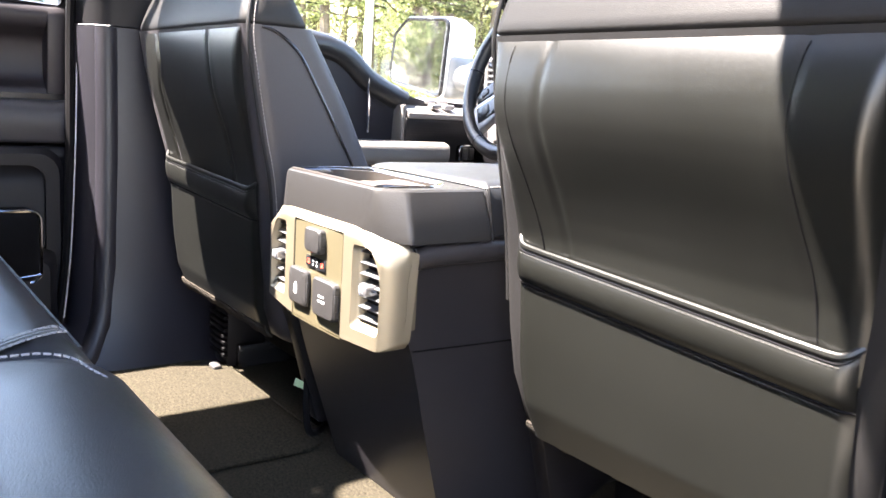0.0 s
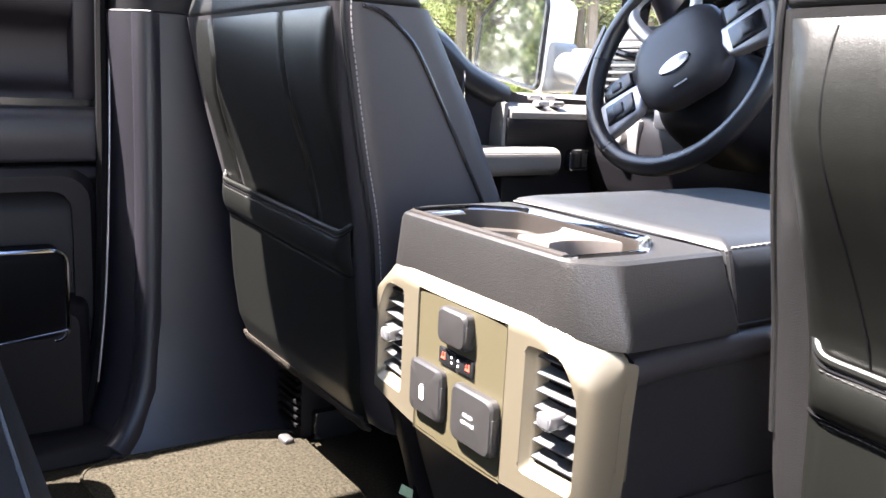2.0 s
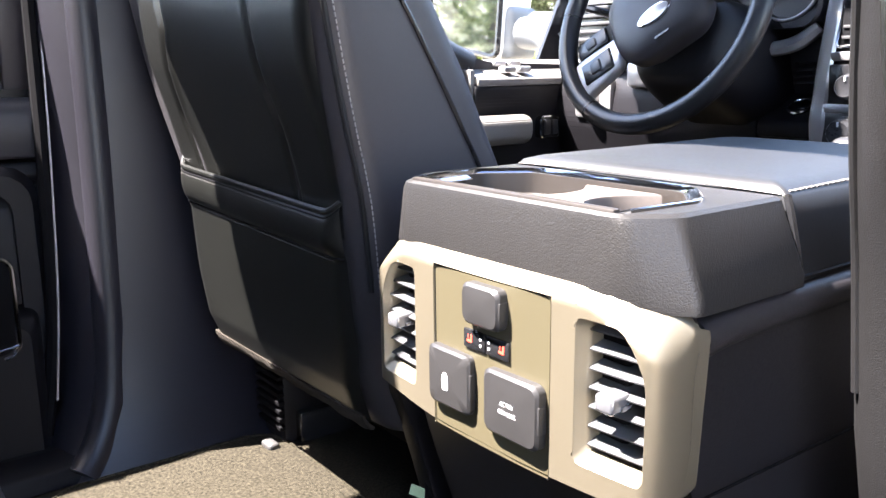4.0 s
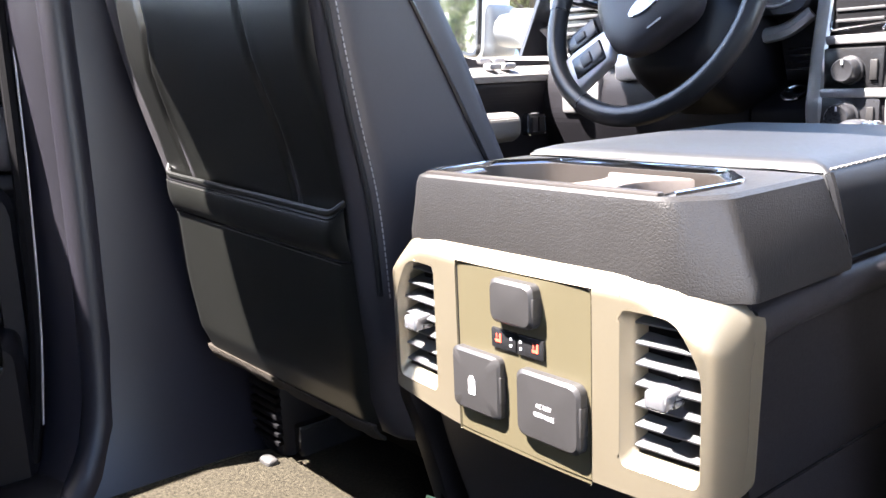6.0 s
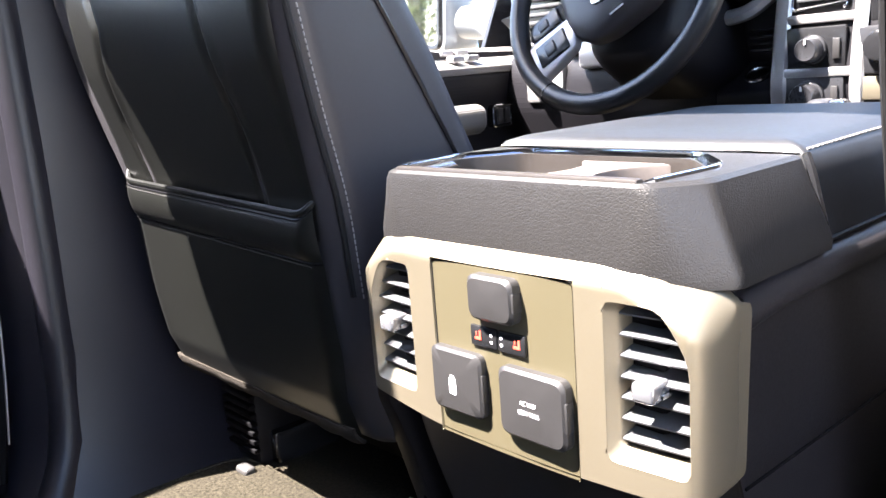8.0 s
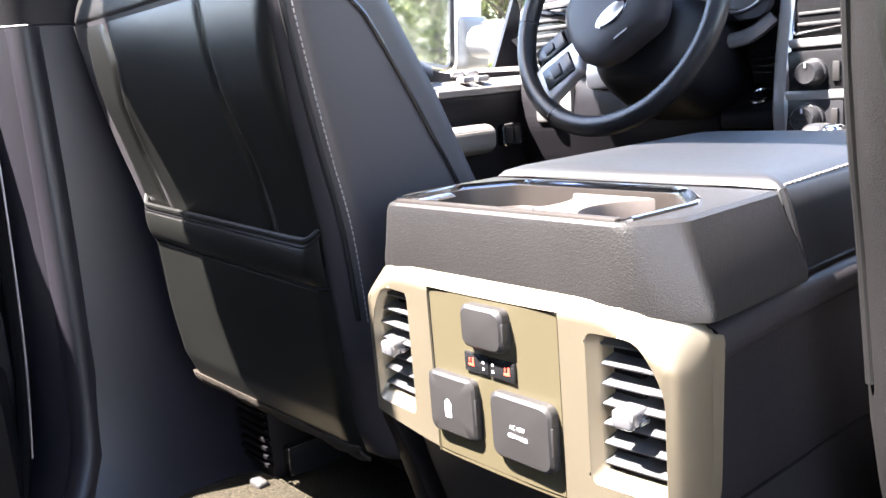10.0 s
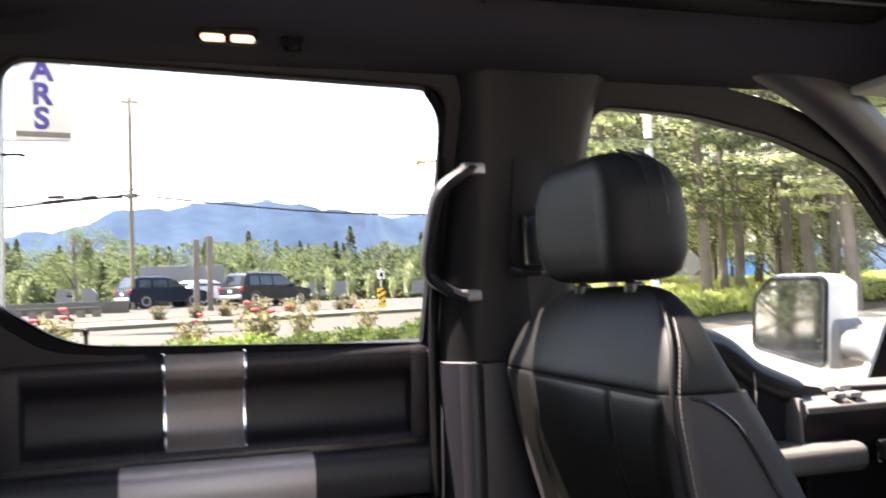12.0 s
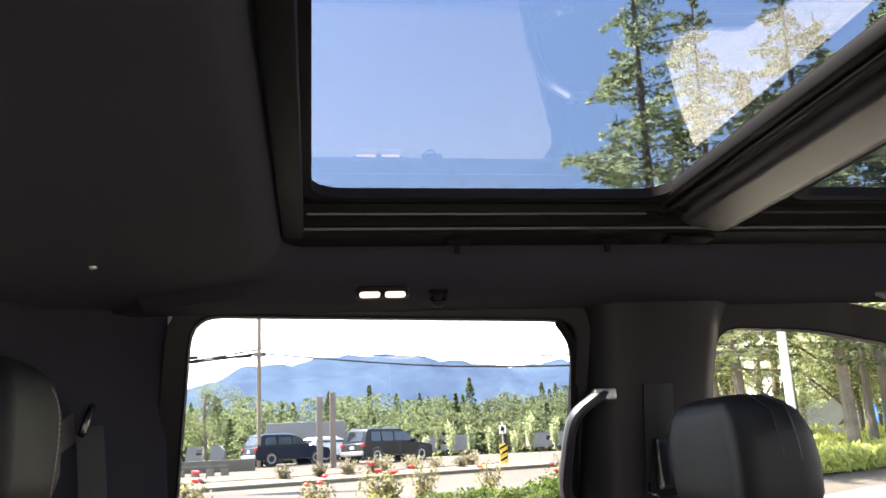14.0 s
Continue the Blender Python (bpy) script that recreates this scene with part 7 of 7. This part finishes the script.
            wh = part("wheel", loft([ring(0.40, s * (W - 0.22)), ring(0.41, s * (W - 0.05)), ring(0.39, s * (W + 0.01)), ring(0.30, s * (W + 0.014))]), TYRE, car, "black tyre")
            part("rim", loft([ring(0.29, s * (W + 0.005)), ring(0.28, s * (W + 0.022)), ring(0.10, s * (W + 0.006))]), SATIN, wh, "alloy rim")
    part("rear_window", prism(soften([(-W * 0.72, 1.22), (W * 0.72, 1.22), (W * 0.66, H - 0.16), (-W * 0.66, H - 0.16)], 0.05, 2), "x", -0.012, 0.012, m=Matrix.Translation((-L / 2 + 0.235, 0, 1.47)) @ Matrix.Rotation(radians(20), 4, "Y") @ Matrix.Translation((0, 0, -1.47))), DARK_GLASS, car)
    part("bumper", rbox(-L / 2 - 0.07, -L / 2 + 0.2, -W + 0.03, W - 0.03, 0.40, 0.66, 0.05), SATIN, car)
    part("plate", rbox(-L / 2 - 0.012, -L / 2 + 0.01, -0.17, 0.17, 0.78, 0.93, 0.01), WHITE_PAINT, car, "pale number plate")
    return car


for paint, lab, x, y, turn, kw in ((BLACKCAR, "black parked sport utility car seen from behind", -50.6, 3.9, 128, dict(length=5.6)), (NAVY, "dark blue parked sport utility car", -53.0, -2.1, 118, dict(length=5.0, height=1.85)), (WHITE_PAINT, "white parked car between darker ones", -55.5, 0.9, 122, dict(length=4.6, height=1.55, width=1.9))):
    suv(paint, lab, **kw).matrix_basis = pose(x, y, gz(x), 0, 0, turn)

# posts, poles and wires
for x, y, h in ((-45.3, -0.15, 3.75), (-45.6, 0.55, 3.95)):
    p = tagged(part("timber_post", rbox(x - 0.16, x + 0.16, y - 0.16, y + 0.16, gz(x) - 0.2, gz(x) + h, 0.03), POST_WOOD), "square grey weathered timber post", "post", group="timber posts")
up = thing("utility_pole", "tall wooden utility pole with wires", "utility pole", (-51.2, -3.65, gz(-51.2)))
part("pole", tube([(-51.2, -3.65, gz(-51.2) - 0.3), (-51.2, -3.68, 7.0), (-51.25, -3.72, 13.2)], 0.13, 10, soft=False), POLE_WOOD, up)
part("crossarm", rbox(-51.3, -51.1, -4.2, -3.2, 12.85, 13.0, 0.02), POLE_WOOD, up)
part("bracket", rbox(-51.35, -51.0, -4.0, -3.3, 7.25, 7.5, 0.04), POST_WOOD, up)
WH = 7.45
for dz, end, z1, r in ((0.0, (-33.0, 17.0), 4.3, 0.045), (0.30, (-33.0, 17.5), 4.9, 0.032), (0.55, (-33.0, 17.5), 5.3, 0.028)):
    mid = ((-51.2 + end[0]) / 2, (-3.65 + end[1]) / 2, (WH + dz + z1) / 2 - 0.5)
    part("wire", tube([(-51.2, -3.65, WH + dz), mid, (*end, z1)], r, 5), WIRE, up)
for dz, end, z1, r in ((0.0, (-56.0, -16.0), 6.6, 0.075), (0.25, (-56.0, -16.0), 7.6, 0.05)):
    part("wire", tube([(-51.2, -3.65, WH + dz), (-53.5, -9.5, WH + dz * 0.6 - 0.35), (*end, z1)], r, 5), WIRE, up)
for y, z in ((-4.6, 7.33), (-6.0, 7.30), (-7.9, 7.45)):
    part("cable_box", tube([(-51.2 - 0.33 * abs(y + 3.65), y - 0.45, z), (-51.2 - 0.33 * abs(y + 3.65), y + 0.45, z + 0.04)], 0.10, 8, soft=False), WIRE, up)
lp = thing("lamp_post", "plain white steel lamp post", "lamp post", (-25.0, 14.85, gz(-25)), group="posts by the firs")
part("pole", tube([(-25.0, 14.85, gz(-25) - 0.1), (-25.0, 14.85, 11.0)], 0.14, 10, soft=False), STEEL, lp)
part("foot", loft([[(-25 + r * math.cos(a), 14.85 + r * math.sin(a), gz(-25) + z) for a in (2 * math.pi * k / 14 for k in range(14))] for z, r in ((0, 0.32), (0.35, 0.30), (0.40, 0.2))]), CONCRETE, lp)
tagged(part("utility_pole", tube([(-39.1, 20.2, gz(-39) - 0.2), (-39.1, 20.2, 11.5)], 0.15, 9, soft=False), POLE_WOOD), "plain pale wooden pole among the firs", "utility pole")

# tall sign board with its lettering
sg = thing("sign_board", "cream hanging sign board with purple letters", "sign", (-29.0, -5.0, gz(-29)))
FACE = Matrix.Translation((-28.98, -4.98, 8.3)) @ Matrix.Rotation(radians(98), 4, "Z") @ Matrix.Rotation(radians(90), 4, "X")
part("board", rbox(-0.85, 0.85, -1.95, 2.4, -0.06, 0.0, 0.02, m=FACE), SIGN_WHITE, sg)
for k, ch in enumerate("SRA"):
    wording("letter", ch, 0.98, FACE @ Matrix.Translation((-0.05, -1.25 + 0.80 * k, 0.012)), SIGN_PURPLE, sg, "purple letter", 0.01, 0.035)
part("writing_bar", rbox(-0.80, 0.80, -1.84, -1.66, 0.0, 0.012, 0.004, m=FACE), POST_WOOD, sg)
part("pole", tube([(-29.0, -6.25, gz(-29) - 0.1), (-29.0, -6.25, 11.5)], 0.12, 10, soft=False), SATIN, sg)
for z in (6.35, 10.6):
    part("bracket", tube([(-29.0, -6.25, z), (-28.98, -4.2, z)], 0.04, 6, soft=False), SATIN, sg)
part("lamp_arm", tube([(-28.9, -6.2, 5.85), (-28.8, -5.7, 5.85), (-28.8, -5.5, 5.80)], 0.05, 6), WIRE, sg)

cs_ = thing("chevron_sign", "yellow road sign with dark diagonal bars", "road sign", (-34.4, 7.3, gz(-34.4)))
part("post", tube([(-34.42, 7.3, gz(-34.4) - 0.1), (-34.42, 7.3, 2.2)], 0.03, 6, soft=False), SATIN, cs_)
part("board", rbox(-34.39, -34.36, 7.13, 7.47, 0.48, 1.30, 0.01), SIGN_YELLOW, cs_)
for k in range(3):
    part("bar", prism([(7.14, 0.55 + 0.25 * k), (7.46, 0.72 + 0.25 * k), (7.46, 0.82 + 0.25 * k), (7.14, 0.65 + 0.25 * k)], "x", -34.362, -34.352), WIRE, cs_)
part("board", rbox(-34.39, -34.36, 7.15, 7.45, 1.70, 2.05, 0.02), WHITE_PAINT, cs_, "white board with a dark mark")
part("mark", prism([(7.22, 1.82), (7.30, 1.82), (7.33, 1.75), (7.38, 1.90), (7.34, 2.0), (7.24, 2.0)], "x", -34.361, -34.351), WIRE, cs_)
dm = thing("diamond_sign", "back of a diamond road sign on a post", "road sign", (-32.7, 21.4, gz(-32.7)))
part("post", tube([(-32.7, 21.4, gz(-32.7) - 0.1), (-32.7, 21.4, 2.4)], 0.035, 6, soft=False), SIGN_BACK, dm)
part("board", prism([(-0.62, 0), (0, -0.62), (0.62, 0), (0, 0.62)], "y", -0.01, 0.01, m=Matrix.Translation((-32.66, 21.34, 1.95)) @ Matrix.Rotation(radians(56), 4, "Z")), SIGN_BACK, dm)
part("small_board", rbox(-0.32, 0.32, -0.01, 0.01, -0.25, 0.25, 0.02, m=Matrix.Translation((-32.66, 21.34, 1.05)) @ Matrix.Rotation(radians(56), 4, "Z")), SIGN_BACK, dm)
bx = thing("site_cabin", "blue site cabin behind the fir trunks", "cabin", (-46.5, 34.6, gz(-46)))
part("body", rbox(-1.2, 1.2, -1.0, 1.0, 0, 2.3, 0.04, m=pose(-46.5, 34.6, gz(-46), 0, 0, 50)), BLUE_BOX, bx)
part("roof", rbox(-1.3, 1.3, -1.1, 1.1, 2.3, 2.45, 0.05, m=pose(-46.5, 34.6, gz(-46), 0, 0, 50)), WHITE_PAINT, bx)
wb = thing("white_building", "low white building behind the firs", "building", (-50, 33, gz(-50)))
part("wall", rbox(-6, 6, -2.5, 2.5, 0, 3.2, 0.02, m=pose(-53.5, 35.0, gz(-50), 0, 0, 50)), TRAILER, wb)
part("roof", prism([(-2.9, 3.2), (2.9, 3.2), (0, 4.6)], "x", -6.3, 6.3, m=pose(-53.5, 35.0, gz(-50), 0, 0, 50)), SIGN_BACK, wb)

# trailers, wall and trestle across the lot
tr = thing("box_trailer", "long white box trailer behind the parked cars", "trailer", (-69.2, -1, gz(-69)))
part("box", rbox(-70.4, -68.0, -4.1, 2.1, 2.0, 4.05, 0.04), TRAILER, tr)
part("rail", rbox(-70.45, -67.97, -4.1, 2.1, 1.85, 2.0, 0.02), SIGN_BACK, tr)
for y in (-3.2, 0.9, 1.7):
    part("wheel", loft([[(x, y + 0.45 * math.cos(a), gz(-69) + 0.46 + 0.45 * math.sin(a)) for a in (2 * math.pi * k / 20 for k in range(20))] for x in (-68.4, -68.0)]), TYRE, tr)
part("leg", rbox(-69, -68.8, -2.0, -1.8, gz(-69), 1.9, 0.01), SIGN_BACK, tr)
for x, y, l in ((-83.0, 12.6, 5.0), (-84.0, -10.5, 3.6), (-86.0, 24.0, 5.0)):
    c = thing("travel_trailer", "white travel trailer parked far across the lot", "trailer", (x, y, gz(x)), group="travel trailers")
    prof = soften([(-l / 2, 0.5), (-l / 2 + 0.2, 1.9), (l / 2 - 0.5, 2.0), (l / 2, 1.4), (l / 2 - 0.1, 0.5)], 0.25, 3)
    part("body", prism([(q + y, z + gz(x)) for q, z in prof], "x", x - 1.1, x + 1.1), TRAILER, c)
    part("window", rbox(x + 1.09, x + 1.12, y - 0.8, y + 0.3, gz(x) + 1.15, gz(x) + 1.6, 0.02), DARK_GLASS, c)
    part("wheel", loft([[(q, y + 0.35 * math.cos(a), gz(x) + 0.36 + 0.35 * math.sin(a)) for a in (2 * math.pi * k / 16 for k in range(16))] for q in (x + 0.8, x + 1.12)]), TYRE, c)
    part("hitch", tube([(x, y + l / 2 - 0.2, gz(x) + 0.6), (x, y + l / 2 + 0.9, gz(x) + 0.45), (x, y + l / 2 + 0.9, gz(x))], 0.06, 6, soft=False), WIRE, c)
tagged(part("low_wall", rbox(-47.2, -46.6, -16.0, -3.6, gz(-47) - 0.2, gz(-47) + 0.62, 0.03), CONCRETE), "low grey concrete wall across the lot", "wall", kind="structure")
tb = thing("timber_trestle", "low dark timber trestle on the lot", "trestle", (-42.5, -8, gz(-42.5)))
part("beam", rbox(-42.7, -42.3, -14.0, -4.6, gz(-42.5) + 0.34, gz(-42.5) + 0.48, 0.02), CONCRETE, tb)
for k in range(14):
    part("block", rbox(-42.7, -42.3, -13.9 + 0.69 * k, -13.55 + 0.69 * k, gz(-42.5) - 0.02, gz(-42.5) + 0.34, 0.01), POST_WOOD, tb)

cy = shrub("column_shrub", "dark green column-shaped shrub by the far road", 51, 2.6, 0.42, NEEDLE, 0, 900, "column shrubs")
spots = [(-72.0, 9.0), (-73.0, 11.3), (-72.5, 13.0), (-72.0, 14.6), (-71.5, 16.6), (-71.0, 18.0), (-70.5, 20.0), (-72.0, -13.0), (-72.0, -9.0), (-73.0, -6.3), (-70.0, 22.4)]
cy.matrix_basis = pose(-72.6, 10.2, gz(-72))
for k, (x, y) in enumerate(spots):
    ob = copy_thing(cy, pose(x, y, gz(x), 0, 0, 40 * k))
    q = 0.7 + 0.06 * ((k * 7) % 9)
    ob.scale = (q * 1.2, q * 1.2, q)

# far woods: leaf clumps on many trees, one joined mass
rng = np.random.default_rng(9)
cs, ss = [], []
for k in range(560):
    x, y = -rng.uniform(98, 190), rng.uniform(-75, 95)
    if k > 440:
        x, y = -rng.uniform(88, 98), rng.uniform(-60, 70)
    pointed = rng.random() < (0.06 if k > 440 else 0.30)
    h = 0.74 * rng.uniform(5.5, 11.5) * (1 + 0.45 * (-x - 95) / 95) * (0.55 if k > 440 else 1.0) * (1.15 if pointed else 1.0)
    w = h * (0.24 if pointed else 0.50)
    n = 760
    t = rng.uniform(0.02, 1, n)
    a, r = rng.uniform(0, 6.28, n), np.sqrt(rng.uniform(0.2, 1, n))
    prof = (1.05 - t) if pointed else np.sqrt(np.clip(1 - (2 * t - 0.85) ** 2 / 1.4, 0.05, 1))
    lump = 1 + 0.25 * np.sin(5 * a + 9 * t + k) + 0.12 * np.sin(11 * a - 15 * t)
    cs.append(np.stack([x + w * r * prof * lump * np.cos(a), y + w * r * prof * lump * np.sin(a), gz(x) + h * t], 1))
    ss.append(rng.uniform(0.22, 0.46, n))
cs, ss = np.concatenate(cs), np.concatenate(ss)
tagged(leaves("far_woods", cs, ss, WOODS, None, flat=0.7, seed=3, stretch=1.3), "mixed green woods beyond the lot", "woods", kind="stuff")

# hills on the horizon, distance haze put into their blue base colour
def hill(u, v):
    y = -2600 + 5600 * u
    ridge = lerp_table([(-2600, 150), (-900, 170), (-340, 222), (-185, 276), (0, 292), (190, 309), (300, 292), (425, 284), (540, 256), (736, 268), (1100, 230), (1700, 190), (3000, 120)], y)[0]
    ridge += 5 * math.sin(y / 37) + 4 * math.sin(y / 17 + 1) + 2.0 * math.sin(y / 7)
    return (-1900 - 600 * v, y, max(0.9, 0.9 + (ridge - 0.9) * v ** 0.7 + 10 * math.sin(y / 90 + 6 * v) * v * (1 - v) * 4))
tagged(part("hills", sheet(hill, 240, 10), HILL, angle=180), "forested hills on the horizon, coloured blue for haze", "hills", kind="structure")
